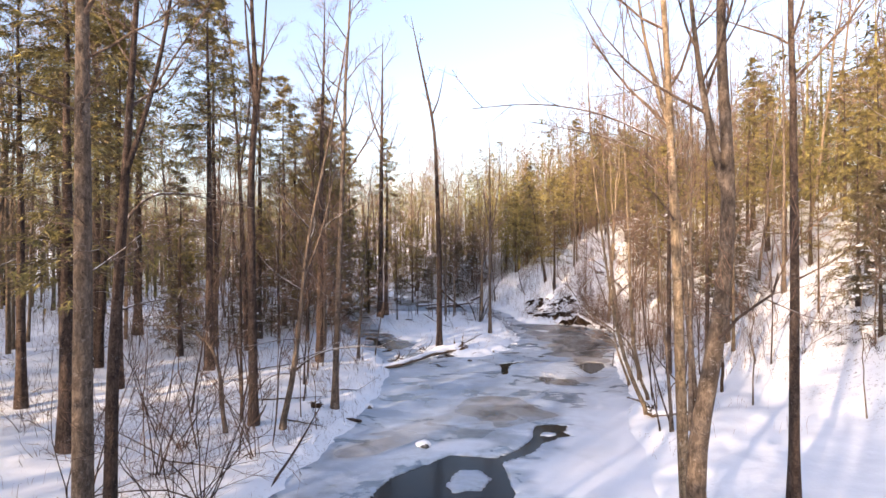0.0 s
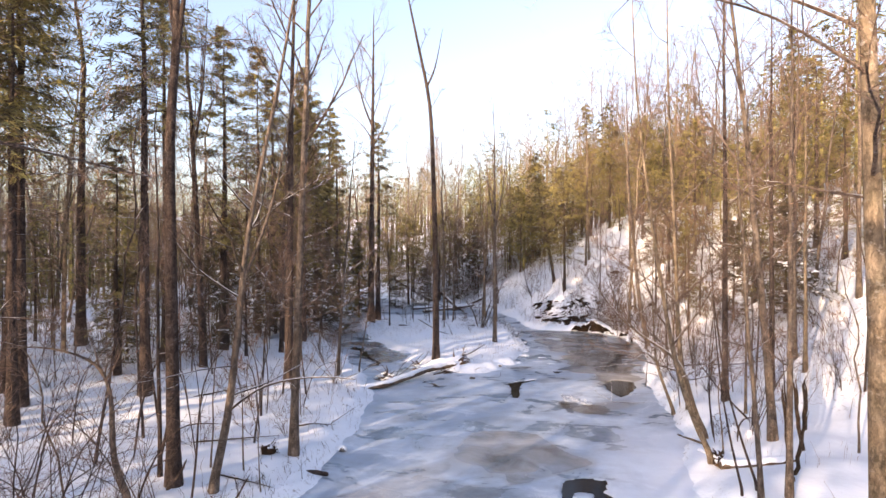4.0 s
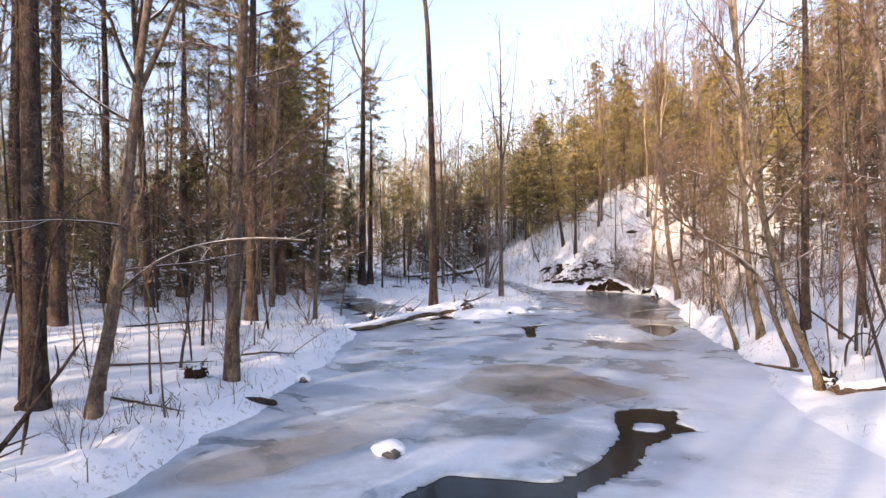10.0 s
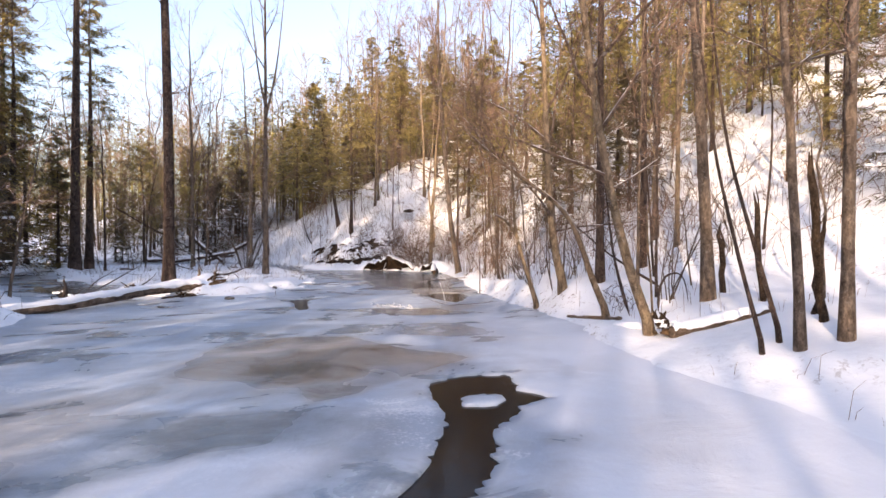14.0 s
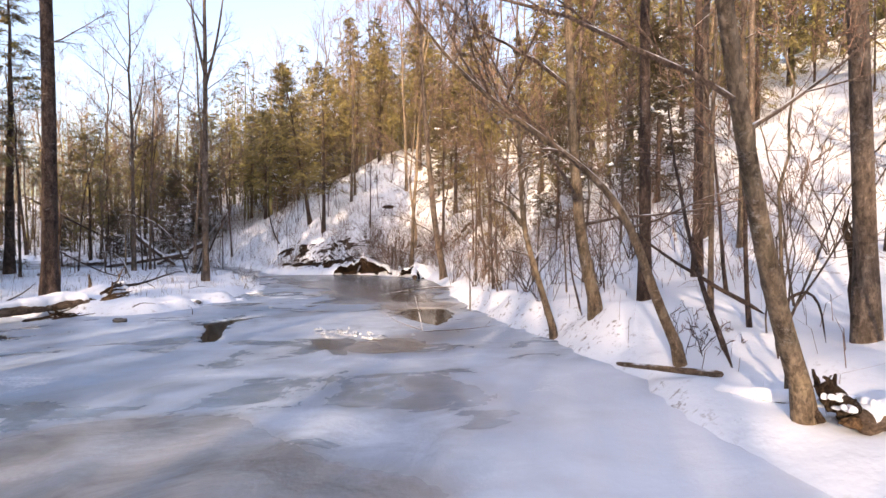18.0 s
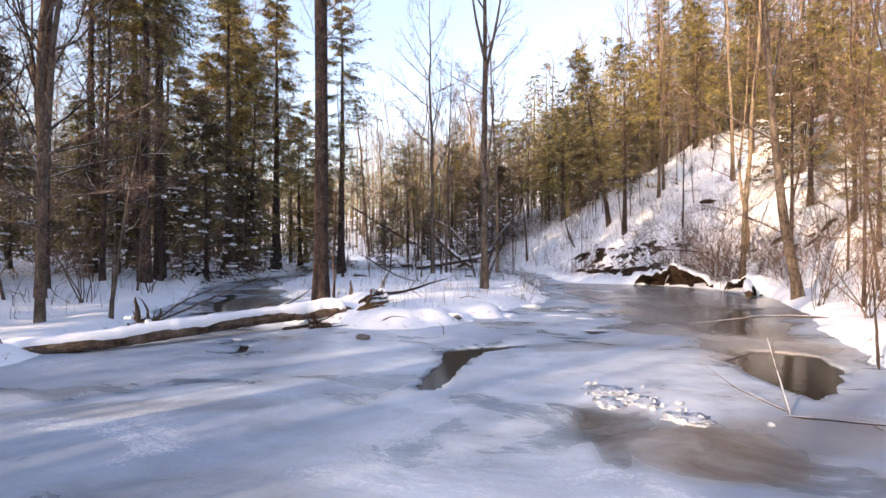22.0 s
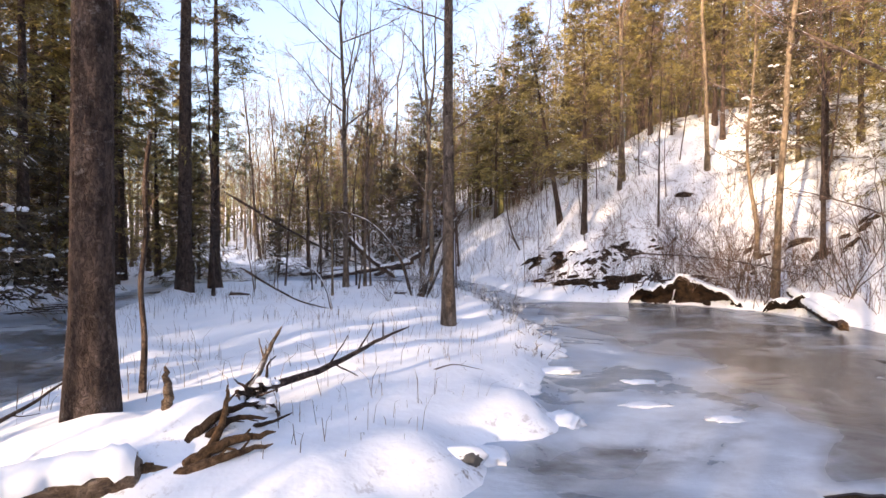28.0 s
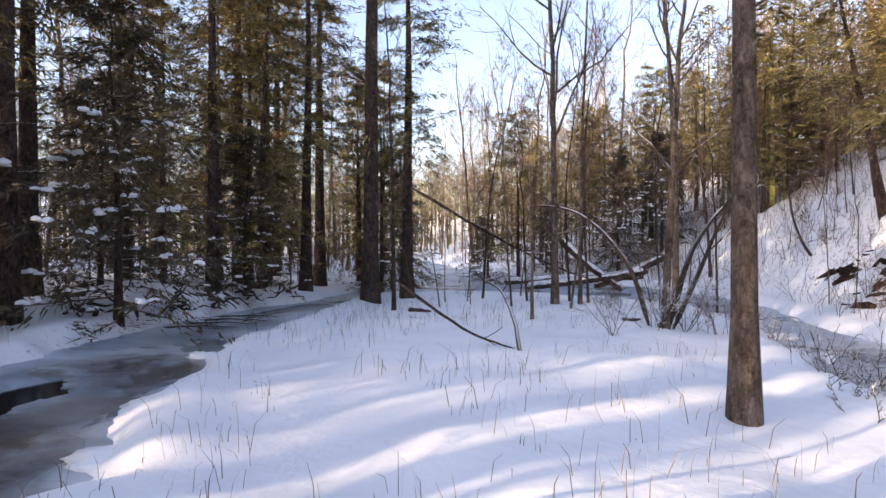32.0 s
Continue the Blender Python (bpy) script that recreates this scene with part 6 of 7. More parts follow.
stick("black arched branch standing in snow", [(7.9, 18.7, 0.35), (7.95, 18.75, 0.85), (8.15, 18.65, 1.05), (8.4, 18.6, 1.0), (8.45, 18.55, 0.5)], 0.025, 26, forks=0)
stick("dead pole leaning against the trees", [(7.35, 18.8, 0.3), (7.45, 19.3, 1.2), (7.7, 19.8, 2.4), (8.0, 20.2, 3.4)], 0.03, 27, forks=3)
stick("dead pole lying against the slope", [(8.6, 19.3, 0.7), (8.3, 20.4, 1.3), (8.0, 21.6, 2.2)], 0.03, 28, forks=2)
stick("thin black stem leaning from the bank", [(7.5, 21.2, 0.5), (7.6, 21.6, 1.2), (7.9, 22, 2.2)], 0.018, 29, forks=1)
for k, (x, y) in enumerate(((7.9, 19.5), (8.1, 19.6), (8.3, 19.8), (8.0, 20.1))):
    shrub(300 + k, "tuft of thin dry stems in snow", "dry tufts", 6, 0.55, 0.25, mats=(M_BARK_DARK,), m=place(x, y), twigs=2, name="dry_tuft")
# undercut bank at the bend
root_cluster("root_tangle", "dark roots hanging from the undercut bank", 9.5, 40.0, 0.75, 30, 12, 0.9, 0.045, 0.1, mat=M_BARK_DARK, toward=(-0.6, -0.8), snow=1)
root_cluster("root_tangle", "dark roots over bare earth", 10.5, 39.4, 0.6, 31, 10, 0.8, 0.04, 0.0, mat=M_BARK_DARK, toward=(-0.9, -0.4), snow=1)
fallen_log("snowy log fallen from the bank into the creek", [(11.9, 37.8, 0.5), (11.2, 36.3, 0.32), (10.7, 35.2, 0.22), (10.5, 34.6, 0.15)], 0.12, 0.09, 32, 0.035, mat=M_BARK_DARK)
stick("snowy limb slanting down to the ice", [(10.2, 40.3, 1.1), (9.9, 39.6, 0.6), (9.5, 39.1, 0.12)], 0.06, 33, snow=True)
stick("long thin branch stretched over the bank", [(9.6, 43.4, 1.4), (10.6, 41.0, 1.35), (10.9, 38.2, 1.25), (10.8, 35.5, 0.95)], 0.025, 34, forks=3)
for k in range(18):
    r = np.random.RandomState(600 + k)
    x = r.uniform(8.9, 10.9)
    y = np.interp(x, (8.7, 9.6, 10.3, 11.0), (39.85, 39.5, 38.95, 37.85)) + r.uniform(0.05, 0.55)
    boulder("soil_clod", "dark clod of bare earth and roots in the undercut bank", "earth", x, y, max(ground_z(x, y), 0.05) - 0.02, (r.uniform(0.05, 0.13), r.uniform(0.05, 0.13), r.uniform(0.05, 0.12)), 30 + k, M_SOIL, part_name="earth", rough=0.2)


def earth_wall(label, foot, tall, seed):
    """A hollowed, crumbling wall of bare earth along a line of the plan, under an overhanging lip of snow."""
    r = np.random.RandomState(seed)
    n, m = 60, 14
    u = np.linspace(0, 1, n)
    pts = np.stack([np.interp(u, np.linspace(0, 1, len(foot)), [f[i] for f in foot]) for i in range(2)], 1)
    tan = np.gradient(pts, axis=0)
    tan /= np.linalg.norm(tan, axis=1, keepdims=True)
    back = np.stack([-tan[:, 1], tan[:, 0]], 1)
    crest = tall * np.sin(np.pi * u) ** 0.5 * (0.75 + 0.38 * wave(pts[:, 0] * 3, pts[:, 1] * 3, 0.8, 3))
    V = []
    for j in range(m):
        v = j / (m - 1)
        hollow = 0.22 * np.sin(np.pi * min(v * 1.15, 1)) - 0.10 * v + 0.09 * wave(pts[:, 0] * 4 + 7 * j, pts[:, 1] * 4, 1.0, 2)
        V.append(np.concatenate([pts + back * (hollow + 0.1)[:, None], (-0.06 + (crest + 0.06) * v + 0.015 * r.normal(size=n))[:, None]], 1))
    lip = []
    for j, (b_off, z_off) in enumerate(((0.0, -0.05), (-0.04, -0.02), (-0.06, 0.02), (-0.02, 0.06), (0.12, 0.08), (0.45, 0.06), (0.9, 0.0))):
        wob = 0.05 * wave(pts[:, 0] * 3 + j, pts[:, 1] * 3, 1.0, 2)
        z = crest + z_off
        if j >= 5:
            z = np.maximum(z, height(*(pts + back * b_off).T) - 0.05) if j == 5 else height(*(pts + back * b_off).T) - 0.08
        lip.append(np.concatenate([pts + back * (b_off + 0.1 + wob)[:, None], z[:, None]], 1))
    obj = thing("earth_bank", label, "earth")
    part("earth", mesh_np("earth", np.concatenate(V), grid_faces(n, m), M_SOIL), obj)
    part("snow_lip", mesh_np("snow_lip", np.concatenate(lip), grid_faces(n, len(lip)), M_CAP), obj, "rounded overhanging lip of white snow")


earth_wall("undercut wall of dark bare earth above the ice", [(8.55, 39.75), (9.1, 39.45), (9.7, 39.2), (10.3, 38.75), (10.75, 38.1)], 0.85, 31)
earth_wall("low undercut wall of dark earth by the log", [(10.95, 37.5), (11.15, 36.9), (11.2, 36.3), (11.1, 35.6)], 0.55, 32)
for k, (x, y) in enumerate(((7.9, 47.2), (8.4, 46.0), (8.6, 46.4), (7.6, 42.6), (8.0, 42.0), (8.4, 43.4), (9.6, 43.2), (10.3, 43.0), (8.8, 41.3), (7.2, 44.2), (13.4, 45.6))):
    r = np.random.RandomState(640 + k)
    boulder("earth_ledge", "dark ledge of bare earth in the snowy bluff", "earth", x, y, ground_z(x, y) + 0.02, (r.uniform(0.2, 0.42), r.uniform(0.12, 0.2), r.uniform(0.09, 0.15)), 80 + k, M_SOIL, part_name="earth", rough=0.35)


def earth_scraps(label, seed, spots):
    """Small torn scraps of bare soil standing out of the snow, gathered round a few spots."""
    r, V, F = np.random.RandomState(seed), [], []
    u, v = [a.ravel() for a in np.meshgrid(np.linspace(-1, 1, 5), np.linspace(-1, 1, 4))]
    edge = np.maximum(np.abs(u), np.abs(v)) > 0.9
    for x, y, wide, count in spots:
        for _ in range(count):
            cx, cy, size = x + r.normal(0, wide), y + r.normal(0, wide * 0.7), 0.05 + 0.12 * r.rand() ** 2
            a = r.normal(-0.6, 0.5)
            px, py = u * size * r.uniform(1.2, 2.6) + r.normal(0, size * 0.3, u.size), v * size * 0.7 + r.normal(0, size * 0.2, u.size)
            gx, gy = cx + px * math.cos(a) - py * math.sin(a), cy + px * math.sin(a) + py * math.cos(a)
            gz = height(gx, gy) + np.where(edge, -0.08, size * r.uniform(0.15, 0.7, u.size))
            F.append(grid_faces(5, 4) + 20 * len(V))
            V.append(np.stack([gx, gy, gz], 1))
    tagged(new("earth_scraps", mesh_np("earth_scraps", np.concatenate(V), np.concatenate(F), M_SOIL)), label, "earth", kind="stuff")


earth_scraps("torn scraps of dark soil showing through the snow of the bluff", 71,
             [(7.9, 47.4, 0.5, 14), (8.3, 45.5, 0.6, 20), (9.5, 44.7, 0.6, 30), (10.4, 44.6, 0.5, 22), (11.3, 44.2, 0.5, 14), (8.4, 41.6, 0.5, 20), (9.2, 41.2, 0.5, 16), (8.0, 42.6, 0.5, 16), (12.9, 40.6, 0.8, 16), (14.5, 39.1, 0.5, 10)])
for k, (x, y, tall) in enumerate(((11.0, 38.6, 3.4), (11.6, 39.8, 3.2), (11.9, 38.4, 2.8), (11.5, 43.2, 2.6), (12.2, 41.5, 2.8), (9.8, 45.0, 1.8))):
    shrub(320 + k, "sprawling leafless shrub on the steep bank", "shrubs on the steep bank", 11, tall, 1.1, mats=(M_LIMB,), m=place(x, y))
# roots and driftwood under the hemlocks
for k, (x, y) in enumerate(((-7.6, 36.9), (-7.5, 37.9), (-7.4, 39.0), (-7.4, 40.3), (-7.6, 41.6), (-7.5, 43.2))):
    root_cluster("root_tangle", "exposed dark roots in the undercut bank", x - 0.15, y, 0.42, 40 + k, 11, 0.85, 0.05, 0.05, mat=M_BARK_DARK, toward=(0.9, -0.5), snow=4)
for k in range(5):
    r = np.random.RandomState(450 + k)
    x, y = r.uniform(-7.6, -6.6), r.uniform(35.4, 41)
    stick("dark driftwood branch on the ice edge", [(x, y, 0.1), (x + 0.7, y + r.uniform(-0.3, 0.5), 0.12), (x + 1.5, y + r.uniform(-0.4, 0.6), 0.1)], 0.03, 460 + k, snow=True)
# bent and fallen branches on the islet
stick("dark bent branch propped on the snow", [(-1.41, 37.40, 1.16), (-0.75, 37.2, 0.78), (-0.1, 37.05, 0.42), (0.45, 36.97, 0.30), (0.62, 36.95, 0.26)], 0.028, 50)
stick("pale bent branch arching out of the snow", [(0.73, 36.78, 0.15), (0.51, 37.26, 0.75), (0.12, 37.95, 1.1), (-0.49, 38.56, 1.17)], 0.032, 51, snow=True)
stick("snow-topped bough arching over the islet", [(2.5, 40.35, 0.1), (2.2, 40.5, 1.3), (1.5, 41.0, 2.2), (0.7, 41.8, 2.65), (-0.2, 42.5, 2.7)], 0.05, 52, snow=True, forks=4)
stick("snow-topped limb leaning over bushes", [(2.8, 40.3, 0.1), (3.2, 40.8, 1.6), (3.9, 41.4, 2.6), (4.8, 42.0, 3.0)], 0.06, 53, snow=True, forks=4)
stick("snow-topped limb leaning over bushes", [(2.9, 40.5, 0.1), (3.4, 40.9, 1.2), (3.8, 41.2, 2.2), (4.3, 41.4, 3.2)], 0.05, 54, snow=True, forks=4)
stick("long dark branch leaning down to the ice", [(-3.6, 43.0, 3.4), (-1.6, 43.8, 2.1), (0.2, 44.6, 1.1), (1.6, 45.4, 0.6)], 0.045, 55, forks=5)
for k, c in enumerate(([(-1.5, 49.5, 0.2), (0.5, 48.6, 0.5), (2.6, 47.6, 0.9)], [(0.0, 47.4, 1.9), (0.9, 48.0, 1.0), (1.8, 48.6, 0.3)], [(1.0, 49.6, 0.3), (2.2, 48.6, 0.8), (3.4, 47.6, 1.5)], [(-2.5, 50.6, 0.3), (0.0, 50.2, 0.5), (2.5, 50.0, 0.6)])):
    fallen_log("dark log in a snowy pile at the bend", c, 0.12, 0.09, 60 + k, 0.06, mat=M_BARK_DARK)
stick("small log end in the snow", [(-2.9, 41.4, 0.17), (-2.6, 41.35, 0.19), (-2.3, 41.4, 0.18)], 0.08, 65, forks=0, name="log_piece")
stick("small grey log end in snow", [(2.0, 41.0, 0.20), (2.35, 41.1, 0.23)], 0.06, 66, forks=0, name="log_piece")
stick("thin twig lying on the islet snow", [(2.55, 31.0, 0.28), (2.8, 31.05, 0.34), (3.1, 30.9, 0.3)], 0.009, 67)
stick("thin bare twig lying on snow", [(1.5, 27.75, 0.2), (1.65, 27.95, 0.26), (1.9, 28.1, 0.22)], 0.012, 68, forks=0)
# thin crooked stems and fallen poles on the shaded shore
for k, (x, y) in enumerate(((-5.2, 13.6), (-5.9, 17.6), (-4.6, 14.4), (-7.2, 17.2), (-6.6, 19.4), (-4.9, 19.2), (-8.1, 15.2), (-5.3, 21.0), (-7.6, 20.8), (-4.4, 21.8), (-6.2, 23.0), (-9.2, 18.0))):
    r = np.random.RandomState(820 + k)
    z, a, reach, up = ground_z(x, y), r.uniform(0, 6.28), r.uniform(0.5, 1.6), r.uniform(1.2, 3.0)
    dx, dy = math.cos(a) * reach, math.sin(a) * reach
    stick("thin crooked dark stem bending over the snow", [(x, y, z - 0.1), (x + dx * 0.1 + r.normal(0, 0.12), y + dy * 0.1, z + up * 0.4), (x + dx * 0.35, y + dy * 0.35 + r.normal(0, 0.12), z + up * 0.8), (x + dx * 0.75, y + dy * 0.75, z + up), (x + dx * 1.3, y + dy * 1.3, z + up * r.uniform(0.75, 1.1))], r.uniform(0.014, 0.026), 840 + k, name="crooked_stem", forks=4)
for k, (x, y, a, ln) in enumerate(((-6.4, 18.4, 0.3, 2.2), (-5.0, 16.7, -0.4, 1.6), (-8.0, 22.0, 0.9, 2.8), (-4.3, 20.0, 0.2, 1.3), (-6.9, 13.2, -0.2, 1.8))):
    x2, y2 = x + math.cos(a) * ln, y + math.sin(a) * ln
    xm, ym = 0.5 * (x + x2), 0.5 * (y + y2)
    stick("dead pole lying half sunk in snow", [(x, y, ground_z(x, y) + 0.02), (xm, ym, ground_z(xm, ym) + 0.06), (x2, y2, ground_z(x2, y2) + 0.08)], 0.035, 860 + k, snow=True, forks=3)
# the short dark stem that leans out over the shore
stick("thin dark stem leaning over the shore", [(-3.95, 12.3, 0.2), (-3.55, 12.5, 0.8), (-3.2, 12.8, 1.4), (-2.93, 13.02, 1.93)], 0.036, 70, name="leaning_stem", forks=3)
# dark lumps on the left shore, stones and frozen twigs on the ice
boulder("snowy_stone", "dark stone on the ice under a cap of snow", "stone", -0.55, 15.42, 0.02, (0.22, 0.20, 0.11), 31, M_ROCK, 0.25)
boulder("snowy_stone", "small dark stone with a little snow", "stone", 1.35, 27.05, 0.03, (0.13, 0.06, 0.05), 32, M_ROCK)
boulder("snowy_stone", "dark arched stone at the edge of the islet", "stone", 2.65, 28.95, 0.12, (0.20, 0.08, 0.08), 33, M_ROCK, 0.25)
root_cluster("root_tangle", "dark clump of roots and leaves on the shore", -4.2, 17.9, ground_z(-4.2, 17.9) + 0.08, 71, 22, 0.30, 0.04, 0.7, mat=M_ROT, snow=2)
boulder("earth_clump", "dark clump of frozen earth and leaves in snow", "earth", -4.22, 17.85, ground_z(-4.22, 17.85) + 0.06, (0.17, 0.13, 0.13), 41, M_SOIL, part_name="earth", rough=0.3)
fallen_log("black log end sticking from the drift", [(-3.25, 17.3, 0.13), (-2.95, 17.35, 0.13), (-2.65, 17.4, 0.06)], 0.06, 0.05, 72, mat=M_BARK_DARK)
boulder("snowy_stone", "dark stone at the edge of the ice", "stone", -2.62, 19.0, 0.05, (0.16, 0.1, 0.1), 34, M_ROCK, 0.5)
stick("thin brushy branch leaning over the shore", [(-3.2, 20.4, 0.3), (-2.8, 20.2, 0.6), (-2.4, 20.3, 0.85)], 0.012, 73, forks=5)
stick("broken branch stub beside the big trunk", [(-5.6, 15.6, 0.5), (-5.3, 15.5, 0.8), (-5.1, 15.45, 1.2)], 0.05, 74, forks=1)
stick("frosted twig frozen upright in the ice", [(6.15, 23.7, 0.0), (6.35, 24.3, 0.18), (6.5, 24.9, 0.5)], 0.014, 75, snow=True, forks=4)
stick("thin twig frozen into the ice", [(6.2, 23.8, 0.0), (5.9, 24.2, 0.1), (5.7, 24.6, 0.28)], 0.01, 76, snow=True)
stick("thin twig frozen into the ice", [(6.1, 23.7, 0.0), (6.8, 23.3, 0.06), (7.3, 23.2, 0.1)], 0.012, 77, snow=True)
stick("small forked twig frozen in the ice", [(2.6, 27.6, 0.0), (2.6, 27.62, 0.14), (2.52, 27.62, 0.2)], 0.008, 78, forks=2)
stick("snowy branch reaching out over open water", [(8.9, 28.0, 0.35), (8.3, 28.6, 0.3), (7.6, 28.4, 0.25), (6.9, 28.7, 0.1)], 0.02, 79, snow=True, forks=4)
stick("black stem leaning into the ice", [(8.1, 25.6, 0.0), (8.25, 25.9, 0.6), (8.5, 26.4, 1.3)], 0.02, 80, forks=1)
for k in range(36):
    r = np.random.RandomState(500 + k)
    x, y = (4.75 if k % 3 else 5.15) + r.normal(0, 0.22), (24.25 if k % 3 else 23.5) + r.normal(0, 0.26)
    boulder("ice_chunk", "small broken chunk of white ice", "ice", x, y, 0.012, (r.uniform(0.010, 0.04), r.uniform(0.010, 0.035), r.uniform(0.010, 0.024)), 60 + k, M_FROST, part_name="chunk", rough=0.5)
for k, (x, y) in enumerate(((4.7, 24.35), (5.2, 23.5), (4.95, 24.0), (4.6, 23.9))):
    boulder("ice_crust", "crumbled crust of frost on the ice", "ice", x, y, 0.0, (0.22 - 0.03 * k, 0.20, 0.014), 190 + k, M_FROST, part_name="crust", rough=0.7)
for k, (x, y) in enumerate(((4.75, 30.5), (5.1, 31.4), (5.3, 30.0), (4.6, 33.2))):
    boulder("snow_patch", "thin patch of snow on dark ice", "snow", x, y, 0.0, (0.26 - 0.04 * k, 0.12, 0.012), 90 + k, M_CAP, part_name="patch", rough=0.5)
for k, (x, y) in enumerate(((2.9, 29.2), (3.75, 30.0), (3.6, 31.0), (4.2, 31.9), (4.45, 32.9), (4.65, 34.0), (4.75, 35.4), (4.55, 37.0), (4.85, 38.9), (4.8, 40.8), (-1.75, 32.6), (-2.7, 33.9), (-4.0, 36.0))):
    r = np.random.RandomState(700 + k)
    boulder("snow_ledge", "ragged ledge of crusted snow on the ice edge", "snow", x, y, 0.02, (r.uniform(0.14, 0.34), r.uniform(0.12, 0.3), r.uniform(0.05, 0.09)), 210 + k, M_CAP, part_name="ledge", rough=0.45)
# frosted bushes at the islet's edge
for k, (x, y, s) in enumerate(((4.75, 38.2, 0.9), (4.5, 36.6, 0.7), (4.9, 39.4, 0.8), (4.4, 33.6, 0.5), (2.6, 40.0, 1.3), (3.1, 40.6, 1.2), (4.2, 34.9, 0.45), (4.35, 35.8, 0.5), (4.5, 37.4, 0.55), (4.55, 40.4, 0.8), (4.3, 41.6, 0.8), (4.0, 32.6, 0.35), (3.95, 43.2, 0.9))):
    shrub(340 + k, "low frosted bush on the islet's edge", "frosted bushes", 10, s, 0.9, mats=(M_LIMB_SNOWY,), m=place(x, y), twigs=5, name="frosted_bush", fine_mat=M_FROST)

# dry grass and weeds standing in the snow
def stalks(name, label, mat, x0, x1, y0, y1, count, seed, tall, wide, where):
    r = np.random.RandomState(seed)
    V, F = [], []
    xs, ys = r.uniform(x0, x1, count * 6), r.uniform(y0, y1, count * 6)
    ok = where(xs, ys) & (wave(xs, ys, 2.2, 2) > -0.05)
    zs = height(xs, ys)
    for x, y, z in list(zip(xs[ok], ys[ok], zs[ok]))[:count]:
        h, w, a = r.uniform(*tall), r.uniform(*wide), r.uniform(0, 6.28)
        s = np.array([math.cos(a) * w, math.sin(a) * w, 0])
        tilt = r.normal(0, 0.22 * h, 2)
        p = np.array([x, y, z - 0.03])
        q = p + np.array([tilt[0] * 0.4, tilt[1] * 0.4, h * 0.6])
        e = q + np.array([tilt[0], tilt[1], h * r.uniform(0.0, 0.4)])
        n0 = len(V)
        V += [p - s, p + s, q + s * 0.8, q - s * 0.8, e + s * 0.4, e - s * 0.4]
        F += [(n0, n0 + 1, n0 + 2, n0 + 3), (n0 + 3, n0 + 2, n0 + 4, n0 + 5)]
    tagged(new(name, mesh_np(name, np.array(V), np.array(F), mat, smooth=False)), label, "grass", kind="stuff")


stalks("dry_grass", "thin dry grass stalks standing in snow", M_STRAW, -5, 4.7, 28.5, 44, 1500, 9, (0.07, 0.42), (0.002, 0.004), lambda p, q: field(p, q, ISLAND) > 0.25)
stalks("dry_weeds", "sparse dead weeds and twigs in the snow of the shore", M_TWIG, -14, -2.6, 10, 36, 800, 10, (0.10, 0.55), (0.0025, 0.005), lambda p, q: shore(p, q)[0] > 0.2)
stalks("dry_weeds", "sparse dead weeds and twigs on the snowy slope", M_TWIG, 5.4, 18, 14, 46, 900, 11, (0.10, 0.6), (0.0025, 0.005), lambda p, q: shore(p, q)[0] > 0.3)


# ---------------------------------------------------------------- far woods
def far_bare(seed, limbs=15, twigs=13):
    """A small bare tree: trunk, fanning limbs and the twigs along them."""
    r = np.random.RandomState(seed)
    tall = r.uniform(12, 17)
    n = 6
    h = np.linspace(0, 1, n)
    trunk = np.stack([np.cumsum(r.normal(0, 0.14, n)) * h, np.cumsum(r.normal(0, 0.14, n)) * h, h * tall - 0.4], 1)
    v, f = tubes([(trunk, 0.105 * (1.03 - h))], 4)
    V, F, n0 = [v], [np.concatenate([f[:, :3], f[:, [0, 2, 3]]])], len(v)

    def blade(p, tip, w):
        side = np.cross(tip - p, r.normal(size=3))
        side *= w / max(np.linalg.norm(side), 1e-6)
        V.append(np.array([p - side, p + side, tip]))

    for k in range(limbs):
        u = 0.22 + 0.75 * (k + r.rand()) / limbs
        p, _ = along(trunk, u)
        az, tilt = k * 2.4 + r.uniform(-0.5, 0.5), r.uniform(0.45, 1.0)
        way = np.array([math.cos(az) * math.sin(tilt), math.sin(az) * math.sin(tilt), math.cos(tilt)])
        length = tall * 0.27 * (1.2 - u) * r.uniform(0.6, 1.3) + 0.5
        tip = p + way * length + np.array([0, 0, 0.15 * length])
        blade(p, tip, 0.032)
        for j in range(twigs):
            g = r.uniform(0.2, 0.95)
            q = p + (tip - p) * g
            d = way * 0.8 + r.normal(0, 0.55, 3) + np.array([0, 0, 0.25])
            blade(q, q + d / np.linalg.norm(d) * length * r.uniform(0.2, 0.5), 0.0135)
    V = np.concatenate(V)
    return V, np.concatenate([F[0], np.arange(n0, len(V)).reshape(-1, 3)])


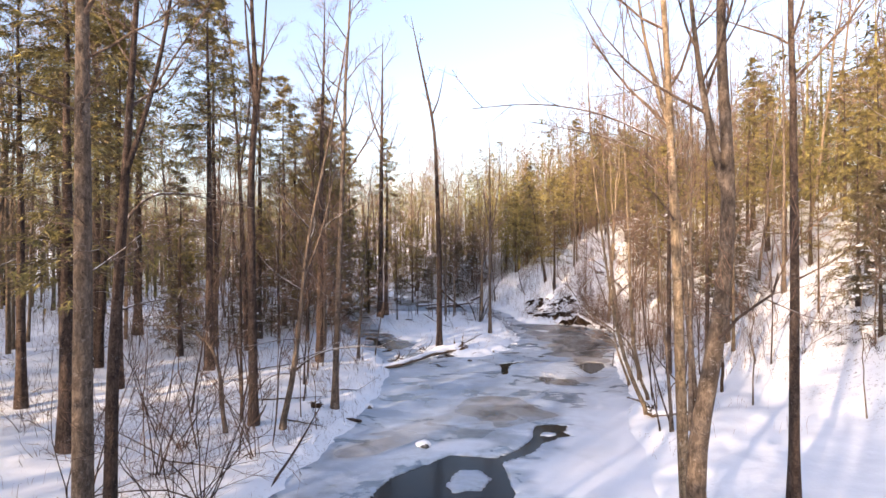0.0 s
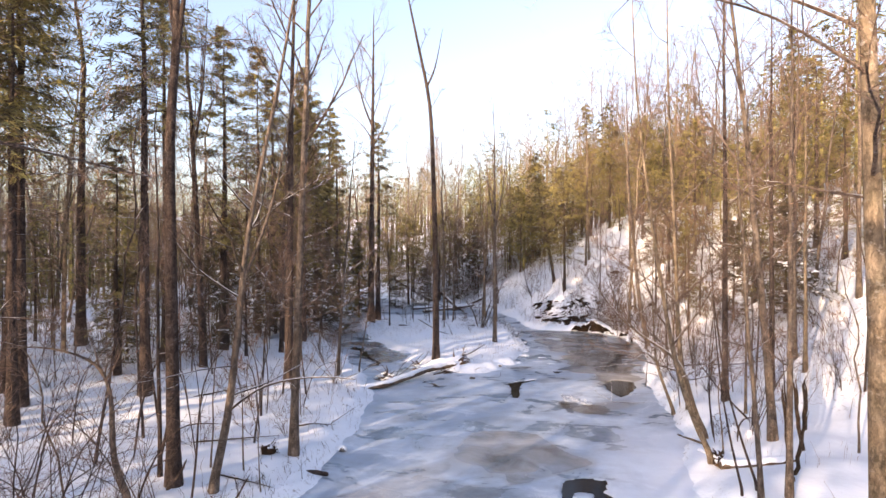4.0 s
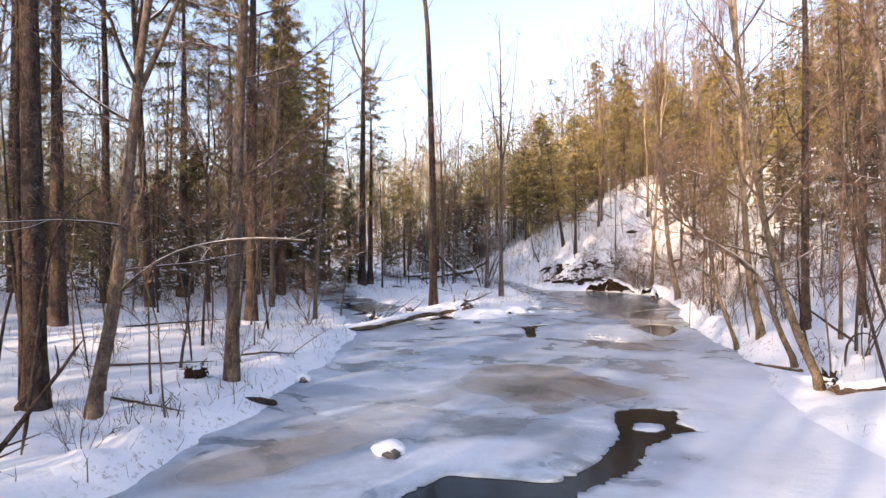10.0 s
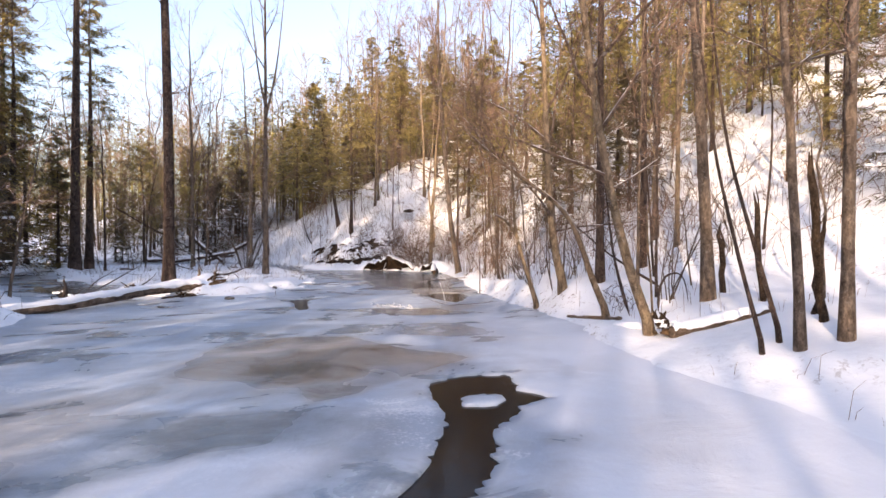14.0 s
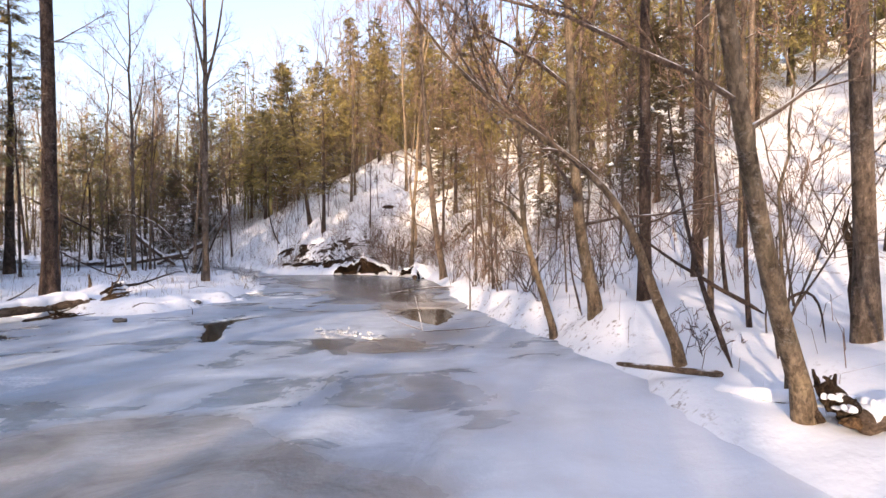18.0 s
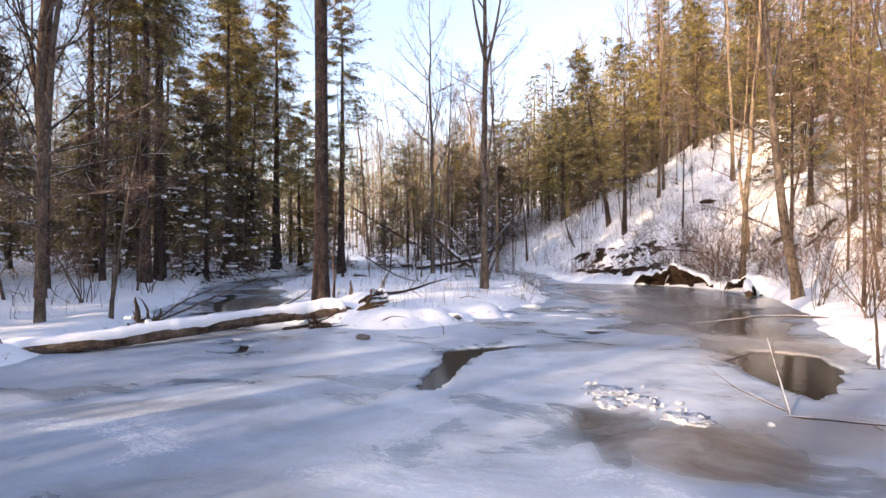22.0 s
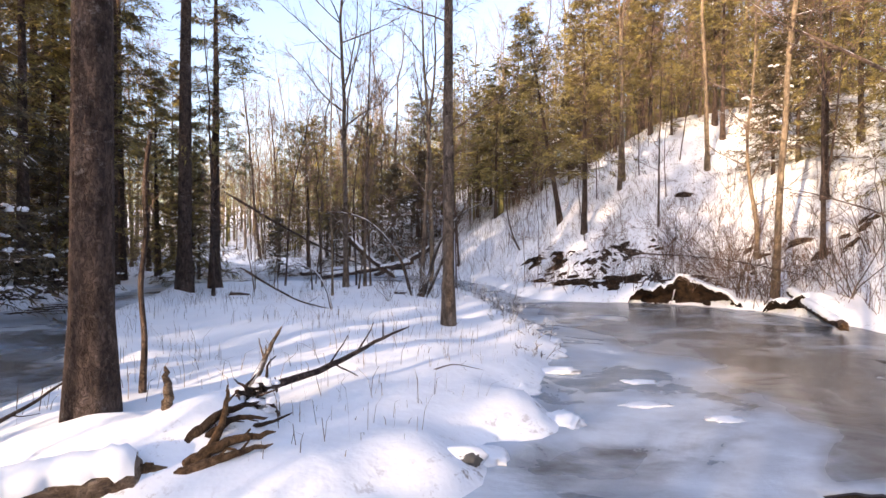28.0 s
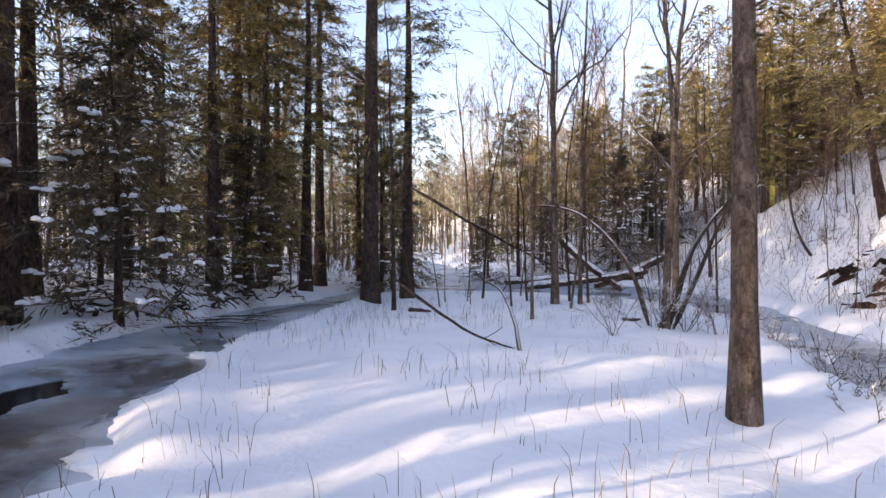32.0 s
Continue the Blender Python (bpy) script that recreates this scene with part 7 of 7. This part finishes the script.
def far_hemlock(seed, sprays=440):
    r = np.random.RandomState(seed)
    tall = r.uniform(9, 14)
    h = np.linspace(0, 1, 4)
    v, f = tubes([(np.stack([h * 0, h * 0, h * tall - 0.4], 1), 0.17 * (1.02 - h))], 4)
    V, F, n0 = [v], [np.concatenate([f[:, :3], f[:, [0, 2, 3]]])], len(v)
    for k in range(sprays):
        u = r.uniform(0.05, 1) ** 0.9
        az = r.uniform(0, 6.28)
        reach = tall * 0.23 * (1.02 - u ** 2.6) ** 0.7 * math.sqrt(r.uniform(0.1, 1.1)) * (1 + 0.25 * math.sin(k * 2.4))
        p = np.array([math.cos(az) * reach, math.sin(az) * reach, u * tall - 0.3 * reach])
        way = np.array([math.cos(az + r.normal(0, 0.6)), math.sin(az + r.normal(0, 0.6)), r.uniform(-0.55, 0.1)])
        side = np.cross(way, [r.normal(0, 0.4), r.normal(0, 0.4), 1])
        side /= np.linalg.norm(side)
        s = r.uniform(0.35, 0.75)
        V.append(np.array([p - way * s * 0.4 - side * s * 0.06, p + side * s * 0.18, p + way * s * 0.7]))
        F.append(np.array([[n0, n0 + 1, n0 + 2]]))
        n0 += 3
    return np.concatenate(V), np.concatenate(F)


def far_wood(name, label, makers, mat, spots, seed, sizes=(0.75, 1.2)):
    r = np.random.RandomState(seed)
    V, F, n0 = [], [], 0
    for x0, x1, y0, y1, count in spots:
        xs, ys = r.uniform(x0, x1, count), r.uniform(y0, y1, count)
        ok = (shore(xs, ys)[0] > 1.0) & ~glade(xs, ys) & ~bluff(xs, ys)
        zs = height(xs, ys)
        for x, y, z in zip(xs[ok], ys[ok], zs[ok]):
            v, f = makers[r.randint(len(makers))]
            a, s = r.uniform(0, 6.28), r.uniform(*sizes)
            c, n = math.cos(a) * s, math.sin(a) * s
            V.append(np.stack([v[:, 0] * c - v[:, 1] * n + x, v[:, 0] * n + v[:, 1] * c + y, v[:, 2] * s * r.uniform(0.9, 1.1) + z], 1))
            F.append(f + n0)
            n0 += len(v)
    return tagged(new(name, mesh_np(name, np.concatenate(V), np.concatenate(F), mat, smooth=False)), label, "woods", kind="stuff")


FB, FH = [far_bare(s) for s in range(6)], [far_hemlock(s) for s in range(5)]
RING = [(-75, 60, 80, 120, 330), (-120, 90, 120, 190, 260), (26, 75, 10, 80, 150), (-80, -30, 20, 80, 330), (-46, -16, -6, 30, 60), (10, 30, 55, 80, 60)]
far_wood("far_bare_woods", "distant leafless woods with brown twigs", FB, M_TWIG_FAR, RING, 31)
far_wood("far_hemlock_woods", "distant hemlock woods on the hillside", FH, M_NEEDLE_FAR, [(-60, 70, 78, 120, 210), (-110, 90, 120, 180, 200), (24, 55, 20, 80, 150), (-60, -26, 20, 80, 70), (6, 30, 56, 78, 30)], 32)
# unseen woods added upstream of the start, to break the low sun into streaks
far_wood("upstream_bare_woods", "unseen leafless woods added around the start to shade the creek", FB, M_TWIG_FAR, [(-70, -8, -45, 4, 170), (-75, -30, 4, 20, 40), (6, 60, -60, 8, 150)], 33)
far_wood("upstream_hemlock_woods", "unseen hemlock woods added around the start to shade the creek", FH, M_NEEDLE_FAR, [(-70, -14, -45, 2, 12), (-34, -10, -26, -3, 26), (-15, -7, -11, 1, 10), (-60, -32, 2, 22, 6), (12, 50, -50, 6, 40)], 34)

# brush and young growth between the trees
far_wood("underwood", "dense leafless brush between the trees", FB, M_BRUSH_SHADED, [(-14, 14, 50, 80, 300), (12, 28, 20, 62, 50), (-30, -9, 24, 60, 60), (5, 12, 46, 56, 30)], 35, (0.22, 0.48))
far_wood("young_hemlocks", "low young hemlocks under the bare trees", FH, M_NEEDLE_FAR, [(-16, 12, 54, 80, 60), (-30, -14, 36, 60, 14), (14, 30, 24, 62, 24)], 36, (0.20, 0.42))


def brush(name, label, mat, seed, boxes, edge=0.6):
    """A low tangle of bare twigs and weeds over boxes of the plan: x0, x1, y0, y1, count, height."""
    r = np.random.RandomState(seed)
    P = []
    for x0, x1, y0, y1, count, top in boxes:
        cx, cy = r.uniform(x0, x1, count // 12 + 1), r.uniform(y0, y1, count // 12 + 1)
        k = r.randint(0, len(cx), count)
        x, y = cx[k] + r.normal(0, 0.45, count), cy[k] + r.normal(0, 0.45, count)
        ok = (shore(x, y)[0] > edge) & (~bluff(x, y) | (r.rand(count) < 0.5))
        x, y = x[ok], y[ok]
        n = len(x)
        ln = r.uniform(0.3, 1.0, n) * top
        tilt, az = np.abs(r.normal(0, 0.55, n)), r.uniform(0, 6.28, n)
        way = np.stack([np.sin(tilt) * np.cos(az), np.sin(tilt) * np.sin(az), np.cos(tilt)], 1)
        p = np.stack([x, y, height(x, y) - 0.08 + np.where(r.rand(n) < 0.45, r.uniform(0, 0.6, n) * top, 0)], 1)
        mid = p + way * ln[:, None] * 0.5 + r.normal(0, 0.05, (n, 3))
        P.append(np.stack([p, mid, mid + (way + r.normal(0, 0.28, (n, 3))) * ln[:, None] * 0.5], 1))
    return tagged(new(name, twig_mesh(name, r, P, mat, 0.007, 1)), label, "brush", kind="stuff")


brush("brush", "low tangle of leafless brush beyond the islet", M_BRUSH_SHADED, 51, [(-16, 14, 50, 78, 9000, 2.6), (-7, 9, 49, 60, 3000, 1.8)])
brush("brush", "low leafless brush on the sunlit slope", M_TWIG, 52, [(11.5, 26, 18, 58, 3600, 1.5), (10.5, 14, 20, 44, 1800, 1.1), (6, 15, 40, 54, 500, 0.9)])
# the darkened twig colour also stands in for shade on the bluff
brush("brush", "dark leafless brush and briars on the face of the bluff", M_BRUSH_SHADED, 54, [(6, 15, 40, 54, 2600, 0.85), (9.5, 14, 38, 44, 1300, 0.9)], 0.3)
brush("brush", "frozen weeds along the edge of the creek", M_BRUSH_SHADED, 55, [(-4.6, -2.4, 13, 26, 420, 0.45), (6.6, 8.6, 18, 28, 70, 0.4)], 0.05)
# shaded woods take the darkened twig colour, the sunlit slope the lighter one
brush("brush", "low leafless brush in the shaded woods", M_BRUSH_SHADED, 53, [(-30, -10, 24, 52, 2600, 1.4), (-30, -11, 10, 24, 900, 1.1), (-12, -4, 12, 34, 350, 0.7)])
